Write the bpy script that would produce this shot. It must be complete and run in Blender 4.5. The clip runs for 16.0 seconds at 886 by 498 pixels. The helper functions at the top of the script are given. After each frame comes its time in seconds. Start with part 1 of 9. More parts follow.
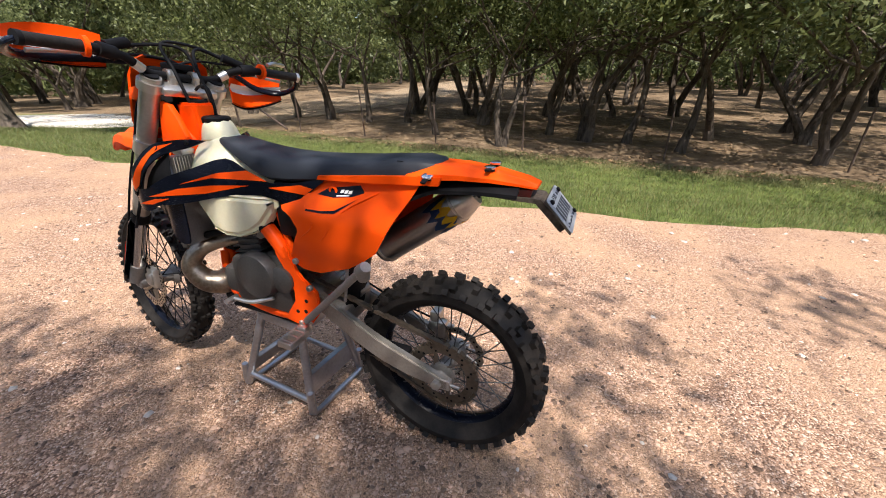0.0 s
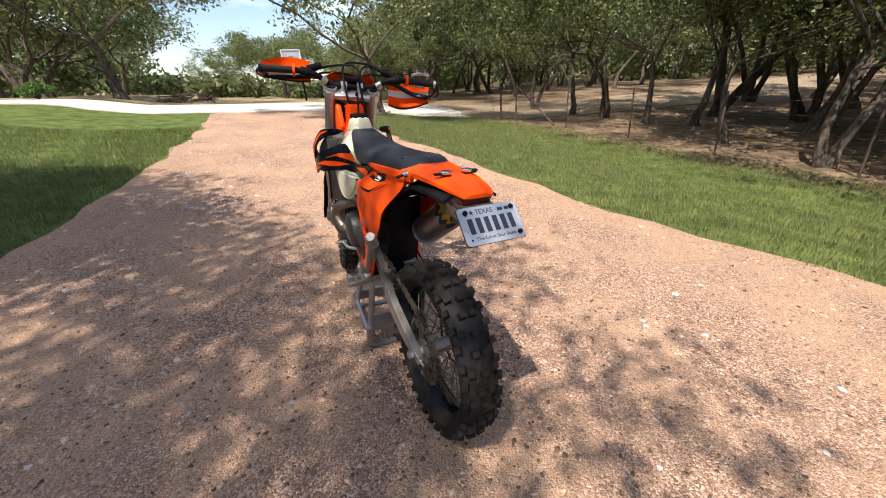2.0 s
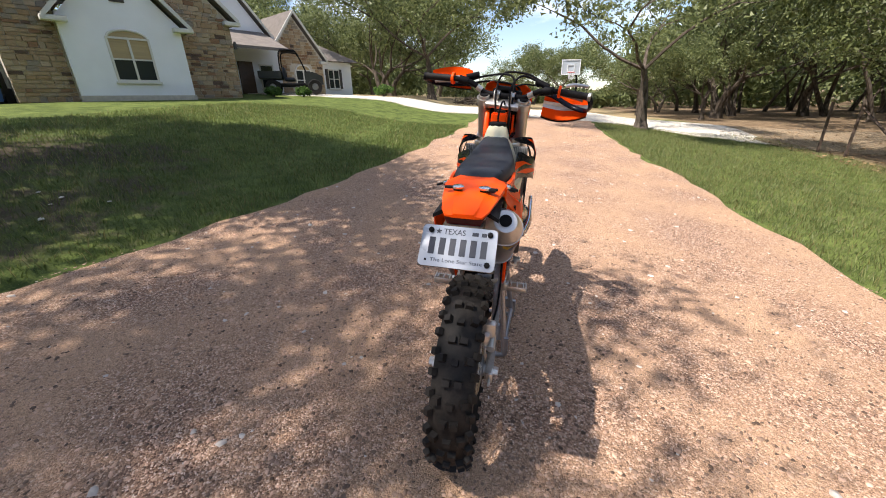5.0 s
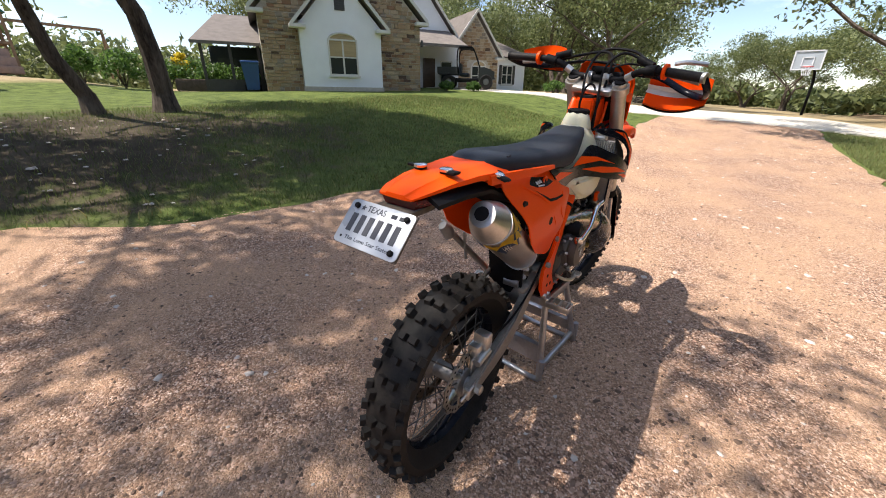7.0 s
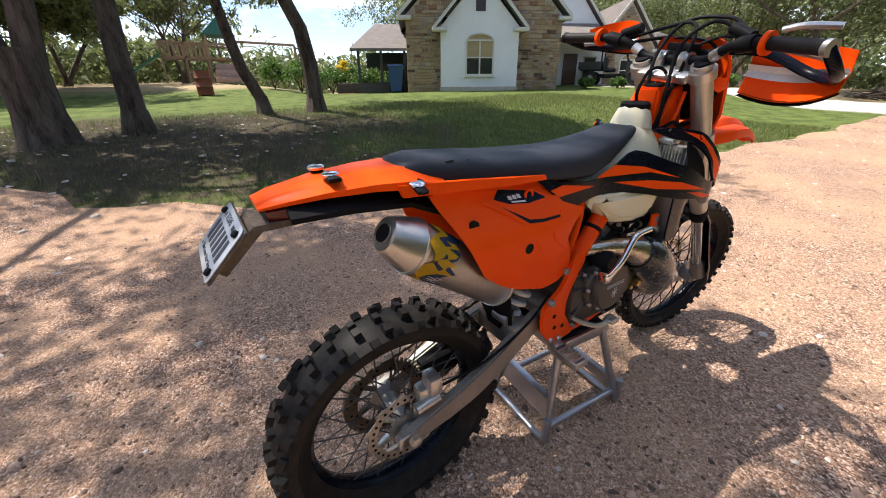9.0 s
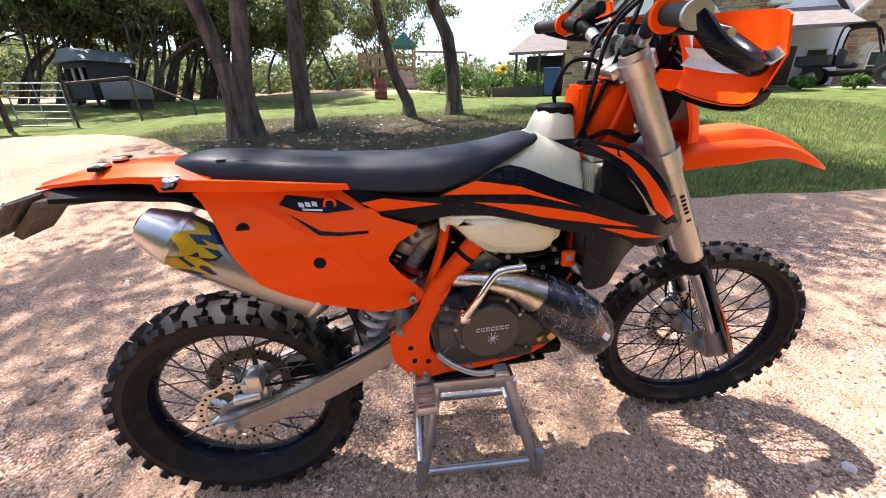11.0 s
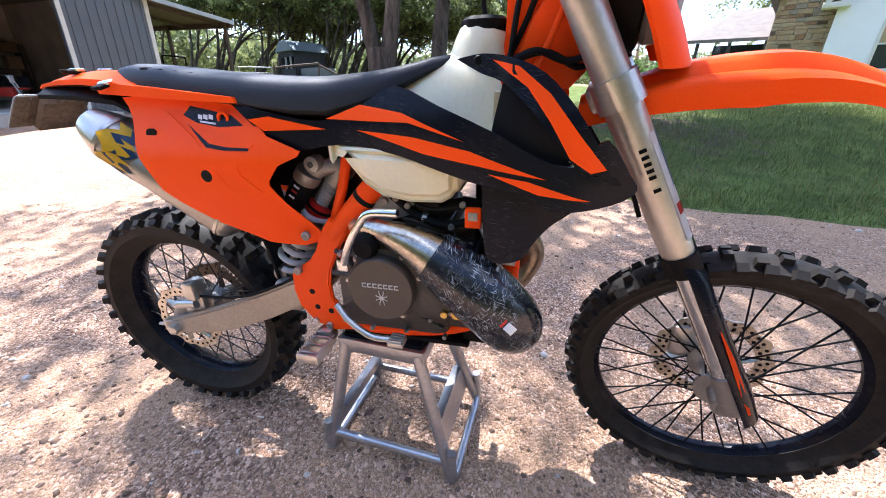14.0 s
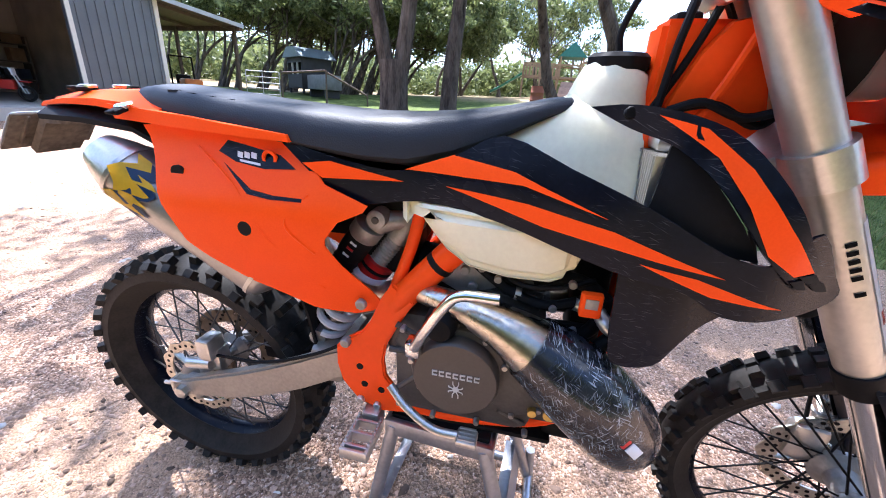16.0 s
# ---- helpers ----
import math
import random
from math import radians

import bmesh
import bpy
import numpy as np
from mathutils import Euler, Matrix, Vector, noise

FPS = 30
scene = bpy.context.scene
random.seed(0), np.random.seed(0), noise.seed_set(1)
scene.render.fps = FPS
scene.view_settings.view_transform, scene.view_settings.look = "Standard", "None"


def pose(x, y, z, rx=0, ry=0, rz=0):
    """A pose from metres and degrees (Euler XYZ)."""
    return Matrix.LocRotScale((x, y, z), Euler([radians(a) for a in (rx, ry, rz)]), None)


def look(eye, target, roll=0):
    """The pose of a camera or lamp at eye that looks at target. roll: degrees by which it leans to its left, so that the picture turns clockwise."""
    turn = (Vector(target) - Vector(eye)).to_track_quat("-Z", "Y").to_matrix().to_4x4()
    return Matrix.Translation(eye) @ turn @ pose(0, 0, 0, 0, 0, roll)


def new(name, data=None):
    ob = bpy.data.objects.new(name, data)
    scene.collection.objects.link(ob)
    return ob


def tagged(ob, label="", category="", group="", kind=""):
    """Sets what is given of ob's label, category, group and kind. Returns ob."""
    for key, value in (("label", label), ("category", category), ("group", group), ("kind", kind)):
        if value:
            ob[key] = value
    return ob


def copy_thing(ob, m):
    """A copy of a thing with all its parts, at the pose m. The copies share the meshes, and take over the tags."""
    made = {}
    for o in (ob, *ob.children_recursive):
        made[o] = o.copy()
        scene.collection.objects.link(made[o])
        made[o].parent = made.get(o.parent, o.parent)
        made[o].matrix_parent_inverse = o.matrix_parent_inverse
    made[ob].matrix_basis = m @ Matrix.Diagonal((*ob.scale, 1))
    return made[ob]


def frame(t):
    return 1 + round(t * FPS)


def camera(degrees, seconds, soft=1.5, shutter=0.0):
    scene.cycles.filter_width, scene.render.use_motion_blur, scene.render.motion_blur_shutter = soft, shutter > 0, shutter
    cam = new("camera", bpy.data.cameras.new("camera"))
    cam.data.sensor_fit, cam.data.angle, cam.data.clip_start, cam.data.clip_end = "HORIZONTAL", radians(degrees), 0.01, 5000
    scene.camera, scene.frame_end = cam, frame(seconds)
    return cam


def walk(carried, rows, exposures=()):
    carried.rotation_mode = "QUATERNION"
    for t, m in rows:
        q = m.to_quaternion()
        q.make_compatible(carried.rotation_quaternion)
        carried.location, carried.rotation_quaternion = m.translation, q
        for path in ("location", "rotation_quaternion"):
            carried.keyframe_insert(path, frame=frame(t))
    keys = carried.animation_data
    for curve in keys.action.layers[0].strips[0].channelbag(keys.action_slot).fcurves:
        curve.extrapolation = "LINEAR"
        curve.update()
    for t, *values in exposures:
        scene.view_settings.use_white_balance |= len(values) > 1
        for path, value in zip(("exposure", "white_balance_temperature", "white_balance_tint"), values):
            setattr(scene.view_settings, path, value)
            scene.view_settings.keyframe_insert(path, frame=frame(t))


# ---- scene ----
cam = camera(100, 16.0, soft=1.0)
PATH = [
    (0, (-0.932, -0.382, 1.285), (0.740, 0.284, 0.413), -1.66),
    (0.5, (-0.856, -0.551, 1.286), (0.691, 0.377, 0.424), -2.69),
    (1, (-0.747, -0.758, 1.292), (0.622, 0.436, 0.454), -2.86),
    (1.5, (-0.661, -0.997, 1.301), (0.446, 0.433, 0.447), -4.38),
    (2, (-0.469, -1.080, 1.292), (0.339, 0.549, 0.461), -3.44),
    (2.5, (-0.243, -1.162, 1.299), (0.191, 0.633, 0.530), -2.29),
    (3, (-0.063, -1.196, 1.309), (0.038, 0.663, 0.579), -1.51),
    (3.5, (0.028, -1.202, 1.327), (-0.023, 0.657, 0.592), -1.43),
    (3.7, (0.041, -1.208, 1.321), (-0.041, 0.645, 0.573), -1.54),
    (5.8, (0.318, -1.056, 1.244), (-0.297, 0.695, 0.498), 0.28),
    (6, (0.366, -1.035, 1.237), (-0.325, 0.685, 0.487), 0.53),
    (6.5, (0.462, -0.923, 1.210), (-0.415, 0.703, 0.445), 0.32),
    (7, (0.577, -0.840, 1.199), (-0.492, 0.671, 0.440), 0.57),
    (7.5, (0.680, -0.773, 1.202), (-0.516, 0.639, 0.443), 0.77),
    (8, (0.712, -0.701, 1.196), (-0.582, 0.620, 0.434), 0.11),
    (8.5, (0.721, -0.523, 1.176), (-0.681, 0.678, 0.408), -0.27),
    (8.7, (0.739, -0.455, 1.178), (-0.719, 0.680, 0.413), -0.36),
    (10.8, (0.969, 0.337, 1.164), (-0.837, 0.759, 0.415), -0.41),
    (11, (0.986, 0.418, 1.164), (-0.843, 0.746, 0.424), -0.37),
    (11.5, (0.977, 0.607, 1.146), (-0.883, 0.756, 0.425), 0.29),
    (12, (0.931, 0.794, 1.135), (-0.932, 0.723, 0.411), 1.41),
    (12.5, (0.926, 0.922, 1.096), (-0.916, 0.663, 0.362), 1.96),
    (13, (0.912, 0.956, 1.060), (-0.913, 0.645, 0.304), 2.04),
    (13.5, (0.903, 0.968, 1.033), (-0.912, 0.621, 0.267), 2.12),
    (14, (0.896, 0.962, 1.020), (-0.913, 0.597, 0.248), 1.93),
    (14.5, (0.789, 0.925, 0.994), (-1.031, 0.583, 0.238), 2.08),
    (15, (0.720, 0.878, 0.985), (-1.114, 0.584, 0.243), 3.00),
    (15.5, (0.710, 0.801, 1.016), (-1.131, 0.505, 0.293), 4.37),
    (16, (0.741, 0.744, 1.065), (-1.092, 0.397, 0.343), 4.67),
]
# the camera's exposure opens up as it comes round to the shaded side
EXPOSURES = [(0.0, 1.17, 6600, 14), (1.5, 1.03, 6650, 14), (3.5, 1.07, 6700, 14), (8.5, 1.17, 6600, 13), (11.0, 1.95, 6400, 18), (12.5, 2.12, 6150, 17), (14.5, 2.32, 5750, 15), (16.0, 2.48, 5650, 16)]
walk(cam, [(t, look(eye, target, roll)) for t, eye, target, roll in PATH], EXPOSURES)

# ---- world, sun, exposure ----
SUN_EL, SUN_FROM = 60.2, (-0.755, -0.655)  # the sun stands behind the lawn trees
world = bpy.data.worlds.new("world")
scene.world = world
world.use_nodes = True
wn, wl = world.node_tree.nodes, world.node_tree.links
sky = wn.new("ShaderNodeTexSky")
sky.sky_type = "NISHITA"
sky.sun_disc = False
sky.sun_elevation = radians(SUN_EL)
sky.sun_rotation = math.atan2(SUN_FROM[0], SUN_FROM[1])
sky.altitude, sky.air_density, sky.dust_density, sky.ozone_density = 300, 1.0, 0.5, 1.3
bg = wn["Background"]
bg.inputs["Strength"].default_value = 0.098
# broken white cloud over the blue sky
wtc = wn.new("ShaderNodeTexCoord")
wmap = wn.new("ShaderNodeMapping")
wmap.inputs["Scale"].default_value = (1.0, 1.0, 2.6)
wno = wn.new("ShaderNodeTexNoise")
wno.inputs["Scale"].default_value = 2.3
wno.inputs["Detail"].default_value = 8.0
wno.inputs["Roughness"].default_value = 0.58
wramp = wn.new("ShaderNodeValToRGB")
wramp.color_ramp.elements[0].position, wramp.color_ramp.elements[1].position = 0.5, 0.68
wmix = wn.new("ShaderNodeMixRGB")
wmix.inputs[2].default_value = (8.6, 8.9, 9.4, 1)
wl.new(wtc.outputs["Generated"], wmap.inputs["Vector"])
wl.new(wmap.outputs["Vector"], wno.inputs["Vector"])
wl.new(wno.outputs["Fac"], wramp.inputs["Fac"])
wl.new(wramp.outputs["Color"], wmix.inputs[0])
wl.new(sky.outputs["Color"], wmix.inputs[1])
wl.new(wmix.outputs["Color"], bg.inputs["Color"])
sun_data = bpy.data.lights.new("sun", "SUN")
sun_data.energy, sun_data.angle, sun_data.color = 3.95, radians(0.55), (1.0, 0.95, 0.87)
sun = new("sun", sun_data)
sh = math.cos(radians(SUN_EL)) / math.hypot(*SUN_FROM)
sun.matrix_world = look((SUN_FROM[0] * sh * 60, SUN_FROM[1] * sh * 60, math.sin(radians(SUN_EL)) * 60), (0, 0, 0))

# ---- materials ----
def mat(name, base, rough=0.55, metal=0.0, var=0.18, scale=6.0, bump=0.15, bscale=90.0, second=None, coat=0.0, island=0.0, obrand=0.0, spec=0.5, stretch=None, streak=0.0, trans=0.0):
    """A surface with grain and stains at two scales; island and obrand vary joined and separate pieces."""
    m = bpy.data.materials.new(name)
    m.use_nodes = True
    n, l = m.node_tree.nodes, m.node_tree.links
    b = n["Principled BSDF"]
    tc = n.new("ShaderNodeTexCoord")
    vec = tc.outputs["Object"]
    if stretch:
        mp = n.new("ShaderNodeMapping")
        mp.inputs["Scale"].default_value = stretch
        l.new(vec, mp.inputs["Vector"])
        vec = mp.outputs["Vector"]
    n1, n2 = n.new("ShaderNodeTexNoise"), n.new("ShaderNodeTexNoise")
    for q, s, d in ((n1, scale, 4.0), (n2, bscale, 3.0)):
        q.inputs["Scale"].default_value, q.inputs["Detail"].default_value = s, d
        l.new(vec, q.inputs["Vector"])
    mixf = n.new("ShaderNodeMath")
    mixf.operation = "MULTIPLY_ADD"
    mixf.inputs[1].default_value, mixf.inputs[2].default_value = 0.35, 0.0
    l.new(n2.outputs["Fac"], mixf.inputs[0])
    add = n.new("ShaderNodeMath")
    add.operation = "MULTIPLY_ADD"
    add.inputs[1].default_value = 0.65
    l.new(n1.outputs["Fac"], add.inputs[0])
    l.new(mixf.outputs[0], add.inputs[2])
    ramp = n.new("ShaderNodeValToRGB")
    lo = [c * (1 - var) for c in base]
    hi = [min(1, c * (1 + var)) for c in (second or base)]
    ramp.color_ramp.elements[0].position, ramp.color_ramp.elements[1].position = 0.33, 0.67
    ramp.color_ramp.elements[0].color, ramp.color_ramp.elements[1].color = (*lo, 1), (*hi, 1)
    l.new(add.outputs[0], ramp.inputs["Fac"])
    col = ramp.outputs["Color"]
    for amount, node, out in ((island, "ShaderNodeNewGeometry", "Random Per Island"), (obrand, "ShaderNodeObjectInfo", "Random")):
        if amount:
            g = n.new(node)
            mr = n.new("ShaderNodeMapRange")
            mr.inputs["To Min"].default_value, mr.inputs["To Max"].default_value = 1 - amount, 1 + amount
            l.new(g.outputs[out], mr.inputs["Value"])
            mu = n.new("ShaderNodeVectorMath")
            mu.operation = "SCALE"
            l.new(col, mu.inputs[0])
            l.new(mr.outputs[0], mu.inputs["Scale"])
            col = mu.outputs[0]
    if streak:
        # fine pale scratches lying in two directions
        marks = None
        for k, (turn, fine) in enumerate(((0.75, 300.0), (-0.5, 240.0), (1.9, 260.0))):
            sm = n.new("ShaderNodeMapping")
            sm.vector_type = "TEXTURE"
            sm.inputs["Rotation"].default_value = (turn if streak > 0.5 else turn * 0.25 - 0.3, 0.15, 0.1)
            sm.inputs["Scale"].default_value = (0.03, 0.022, 0.35 / fine) if streak > 0.5 else (0.03, 0.03, 0.25 / fine)
            sm.inputs["Location"].default_value = (0.1 * k, 0.37 * k, 0)
            l.new(tc.outputs["Object"], sm.inputs["Vector"])
            sn = n.new("ShaderNodeTexNoise")
            sn.inputs["Scale"].default_value, sn.inputs["Detail"].default_value = 1.0, 1.0
            l.new(sm.outputs["Vector"], sn.inputs["Vector"])
            sr = n.new("ShaderNodeMapRange")
            sr.inputs["From Min"].default_value, sr.inputs["From Max"].default_value = (0.645, 0.72) if streak > 0.5 else (0.7, 0.78)
            sr.inputs["To Max"].default_value = streak
            l.new(sn.outputs["Fac"], sr.inputs["Value"])
            if marks is None:
                marks = sr.outputs[0]
            else:
                mxm = n.new("ShaderNodeMath")
                mxm.operation = "MAXIMUM"
                l.new(marks, mxm.inputs[0])
                l.new(sr.outputs[0], mxm.inputs[1])
                marks = mxm.outputs[0]
        sx = n.new("ShaderNodeMixRGB")
        sx.inputs[2].default_value = (0.42, 0.44, 0.47, 1)
        # the scuffs come in clusters
        sc = n.new("ShaderNodeTexNoise")
        sc.inputs["Scale"].default_value, sc.inputs["Detail"].default_value = 13.0, 3.0
        l.new(tc.outputs["Object"], sc.inputs["Vector"])
        sq = n.new("ShaderNodeMapRange")
        sq.inputs["From Min"].default_value, sq.inputs["From Max"].default_value = 0.42, 0.56
        l.new(sc.outputs["Fac"], sq.inputs["Value"])
        sp = n.new("ShaderNodeMath")
        sp.operation = "MULTIPLY"
        l.new(marks, sp.inputs[0])
        l.new(sq.outputs[0], sp.inputs[1])
        l.new(sp.outputs[0], sx.inputs[0])
        l.new(col, sx.inputs[1])
        col = sx.outputs["Color"]
    l.new(col, b.inputs["Base Color"])
    rr = n.new("ShaderNodeMapRange")
    rr.inputs["To Min"].default_value, rr.inputs["To Max"].default_value = max(0.03, rough - 0.12), min(1, rough + 0.12)
    l.new(n1.outputs["Fac"], rr.inputs["Value"])
    l.new(rr.outputs[0], b.inputs["Roughness"])
    b.inputs["Metallic"].default_value = metal
    b.inputs["Coat Weight"].default_value = coat
    b.inputs["Specular IOR Level"].default_value = spec
    if trans:
        b.inputs["Subsurface Weight"].default_value = trans
        b.inputs["Subsurface Radius"].default_value = (0.02, 0.016, 0.01)
    if bump:
        bp = n.new("ShaderNodeBump")
        bp.inputs["Strength"].default_value, bp.inputs["Distance"].default_value = bump, 0.4 / bscale
        l.new(n2.outputs["Fac"], bp.inputs["Height"])
        l.new(bp.outputs["Normal"], b.inputs["Normal"])
    return m


def glass(name, tint=(0.05, 0.06, 0.07)):
    m = bpy.data.materials.new(name)
    m.use_nodes = True
    b = m.node_tree.nodes["Principled BSDF"]
    b.inputs["Base Color"].default_value = (*tint, 1)
    b.inputs["Roughness"].default_value = 0.04
    b.inputs["Specular IOR Level"].default_value = 0.7
    return m


# ---- the lie of the land ----
def ease(v):
    v = np.clip(v, 0.0, 1.0)
    return v * v * (3 - 2 * v)


def land(x, y):
    """Ground height: the drive climbs gently to the north-west, the lawn swells beside it, rises to the west, and the wood lies lower."""
    plane = -0.0513 * np.clip(x, -13.0, 9.0) + 0.0385 * np.clip(y, -13.0, 18.0)
    swell = ease((-x - 3.0) / 3.6) * (0.12 + 0.24 * ease((y + 9.0) / 5.0))
    south = ease((-3.0 - y) / 5.0)
    rise = (0.65 + 0.15 * south) * ease((-x - 15.0 + 3.0 * south) / 9.0) * ease((8.0 - y) / 5.0)
    rise = rise + 0.04 * np.clip(-x - 24.0, 0.0, 40.0) * ease((10.0 - y) / 8.0)
    return plane + swell + rise - 0.2 * ease((x - 3.3) / 3.0)


# the frame of the sloping drive, on which the motorcycle and its stand are square
SITE = Matrix(((0.9987, 0.0, 0.0512), (0.002, 0.9993, -0.0384), (-0.0512, 0.0385, 0.9979))).to_4x4()


# ---- building helpers ----
def mesh_of(name, bm, material, smooth=False):
    me = bpy.data.meshes.new(name)
    bm.to_mesh(me)
    bm.free()
    for m in material if isinstance(material, (list, tuple)) else [material]:
        me.materials.append(m)
    if smooth:
        me.polygons.foreach_set("use_smooth", [True] * len(me.polygons))
        me.set_sharp_from_angle(angle=radians(38))
    return me


def part(name, bm, material, parent=None, label="", smooth=True):
    """One mesh object; under a thing or a part where a parent is given."""
    ob = new(name, mesh_of(name, bm, material, smooth))
    if parent is not None:
        ob.parent = parent
    return tagged(ob, label)


def thing(name, label, category, group="", kind="", at=(0, 0, 0), turn=0.0):
    ob = new(name)
    ob.empty_display_size = 0.1
    ob.matrix_world = pose(at[0], at[1], at[2] + float(land(at[0], at[1])), 0, 0, turn)
    return tagged(ob, label, category, group, kind)


def box(bm, lo, hi, bevel=0.0, m=None):
    vs = [bm.verts.new((x, y, z)) for x in (lo[0], hi[0]) for y in (lo[1], hi[1]) for z in (lo[2], hi[2])]
    fs = [bm.faces.new([vs[i] for i in q]) for q in ((0, 1, 3, 2), (4, 6, 7, 5), (0, 4, 5, 1), (2, 3, 7, 6), (0, 2, 6, 4), (1, 5, 7, 3))]
    if m is not None:
        bmesh.ops.transform(bm, matrix=m, verts=vs)
    if bevel:
        es = list({e for f in fs for e in f.edges})
        bmesh.ops.bevel(bm, geom=es, offset=bevel, segments=2, affect="EDGES", profile=0.5)
    return vs


def tube(bm, pts, radii, seg=10, caps=True, squash=1.0):
    """A round bar along points; radii one or one per point."""
    pts = [Vector(p) for p in pts]
    if isinstance(radii, (int, float)):
        radii = [radii] * len(pts)
    rings, up = [], None
    for i, p in enumerate(pts):
        d = (pts[min(i + 1, len(pts) - 1)] - pts[max(i - 1, 0)]).normalized()
        if up is None:
            up = d.orthogonal().normalized()
        up = (up - d * up.dot(d)).normalized()
        side = d.cross(up)
        rings.append([bm.verts.new(p + (up * math.cos(a) * squash + side * math.sin(a)) * radii[i]) for a in [2 * math.pi * k / seg for k in range(seg)]])
    for a, b in zip(rings, rings[1:]):
        for k in range(seg):
            bm.faces.new((a[k], a[(k + 1) % seg], b[(k + 1) % seg], b[k]))
    if caps:
        bm.faces.new(rings[0][::-1])
        bm.faces.new(rings[-1])
    return rings


def smooth_path(pts, n=6):
    """Points along a smooth curve through pts."""
    p = [Vector(q) for q in pts]
    p = [p[0] * 2 - p[1]] + p + [p[-1] * 2 - p[-2]]
    out = []
    for i in range(1, len(p) - 2):
        for k in range(n):
            t = k / n
            out.append(0.5 * ((2 * p[i]) + (p[i + 1] - p[i - 1]) * t + (2 * p[i - 1] - 5 * p[i] + 4 * p[i + 1] - p[i + 2]) * t * t + (3 * p[i] - p[i - 1] - 3 * p[i + 1] + p[i + 2]) * t ** 3))
    return out + [p[-2]]


def lathe(bm, prof, centre, axis="x", seg=32, closed=False):
    """Turns a profile of (radius, along) about an axis through centre."""
    c = Vector(centre)
    rings = []
    for r, a in prof:
        ring = []
        for k in range(seg):
            w = 2 * math.pi * k / seg
            u, v = r * math.cos(w), r * math.sin(w)
            o = {"x": (a, u, v), "y": (v, a, u), "z": (u, v, a)}[axis]
            ring.append(bm.verts.new(c + Vector(o)))
        rings.append(ring)
    pairs = list(zip(rings, rings[1:])) + ([(rings[-1], rings[0])] if closed else [])
    for a, b in pairs:
        for k in range(seg):
            bm.faces.new((a[k], a[(k + 1) % seg], b[(k + 1) % seg], b[k]))
    if not closed:
        if prof[0][0] > 1e-6:
            bm.faces.new(rings[0][::-1])
        if prof[-1][0] > 1e-6:
            bm.faces.new(rings[-1])
    bmesh.ops.recalc_face_normals(bm, faces=bm.faces[:])
    return rings


def plate(bm, outline, thick, place, bevel=0.0):
    """A flat outline (a, b) with thickness; place(a, b, h) gives the point."""
    top = [bm.verts.new(place(a, b, thick / 2)) for a, b in outline]
    low = [bm.verts.new(place(a, b, -thick / 2)) for a, b in outline]
    fs = [bm.faces.new(top), bm.faces.new(low[::-1])]
    k = len(outline)
    for i in range(k):
        fs.append(bm.faces.new((top[i], low[i], low[(i + 1) % k], top[(i + 1) % k])))
    bmesh.ops.recalc_face_normals(bm, faces=fs)
    if bevel:
        es = list({e for f in fs[:2] for e in f.edges})
        bmesh.ops.bevel(bm, geom=es, offset=bevel, segments=2, affect="EDGES", profile=0.5)
    return top, low


def fast_mesh(name, verts, faces, material, smooth=False):
    me = bpy.data.meshes.new(name)
    verts, faces = np.asarray(verts, dtype=np.float32), np.asarray(faces, dtype=np.int32)
    me.vertices.add(len(verts))
    me.vertices.foreach_set("co", verts.ravel())
    k = faces.shape[1]
    me.loops.add(faces.size)
    me.loops.foreach_set("vertex_index", faces.ravel())
    me.polygons.add(len(faces))
    me.polygons.foreach_set("loop_start", np.arange(0, faces.size, k, dtype=np.int32))
    if smooth:
        me.polygons.foreach_set("use_smooth", np.ones(len(faces), dtype=bool))
    me.update(calc_edges=True)
    for m in material if isinstance(material, (list, tuple)) else [material]:
        me.materials.append(m)
    return me

M_ORANGE = mat("orange_plastic", (0.95, 0.075, 0.002), 0.42, var=0.05, scale=3, bump=0.03, bscale=300, second=(0.95, 0.095, 0.005), spec=0.1)
M_FRAME = mat("orange_paint", (0.92, 0.078, 0.003), 0.38, var=0.06, bump=0.02, coat=0.04, spec=0.14)
M_BLACK = mat("black_plastic", (0.0045, 0.006, 0.012), 0.25, var=0.4, scale=5, bump=0.06, bscale=160, streak=0.2, spec=0.12)
M_MATT = mat("matt_black", (0.008, 0.008, 0.009), 0.6, var=0.3, bump=0.1, spec=0.1)
M_SEAT = mat("grained_vinyl", (0.025, 0.029, 0.037), 0.5, var=0.14, scale=4, bump=0.5, bscale=380, spec=0.18)
M_RUBBER = mat("dusty_rubber", (0.009, 0.009, 0.009), 0.6, var=0.3, scale=26, bump=0.15, bscale=150, second=(0.021, 0.018, 0.016), spec=0.2)
M_TANK = mat("milky_plastic", (0.76, 0.71, 0.5), 0.4, var=0.06, scale=3, bump=0.04, bscale=120, second=(0.78, 0.74, 0.54), trans=0.3)
M_ALU = mat("brushed_aluminium", (0.56, 0.54, 0.51), 0.34, 0.9, var=0.14, scale=5, bump=0.1, bscale=180)
M_CAST = mat("cast_grey", (0.3, 0.29, 0.28), 0.5, 0.75, var=0.2, scale=7, bump=0.25, bscale=140)
M_ENGINE = mat("dark_cast_cases", (0.075, 0.071, 0.068), 0.5, 0.5, var=0.25, scale=9, bump=0.25, bscale=140)
M_SWING = mat("worn_aluminium", (0.3, 0.28, 0.255), 0.46, 0.75, var=0.15, scale=5, bump=0.12, bscale=120, second=(0.36, 0.335, 0.3))
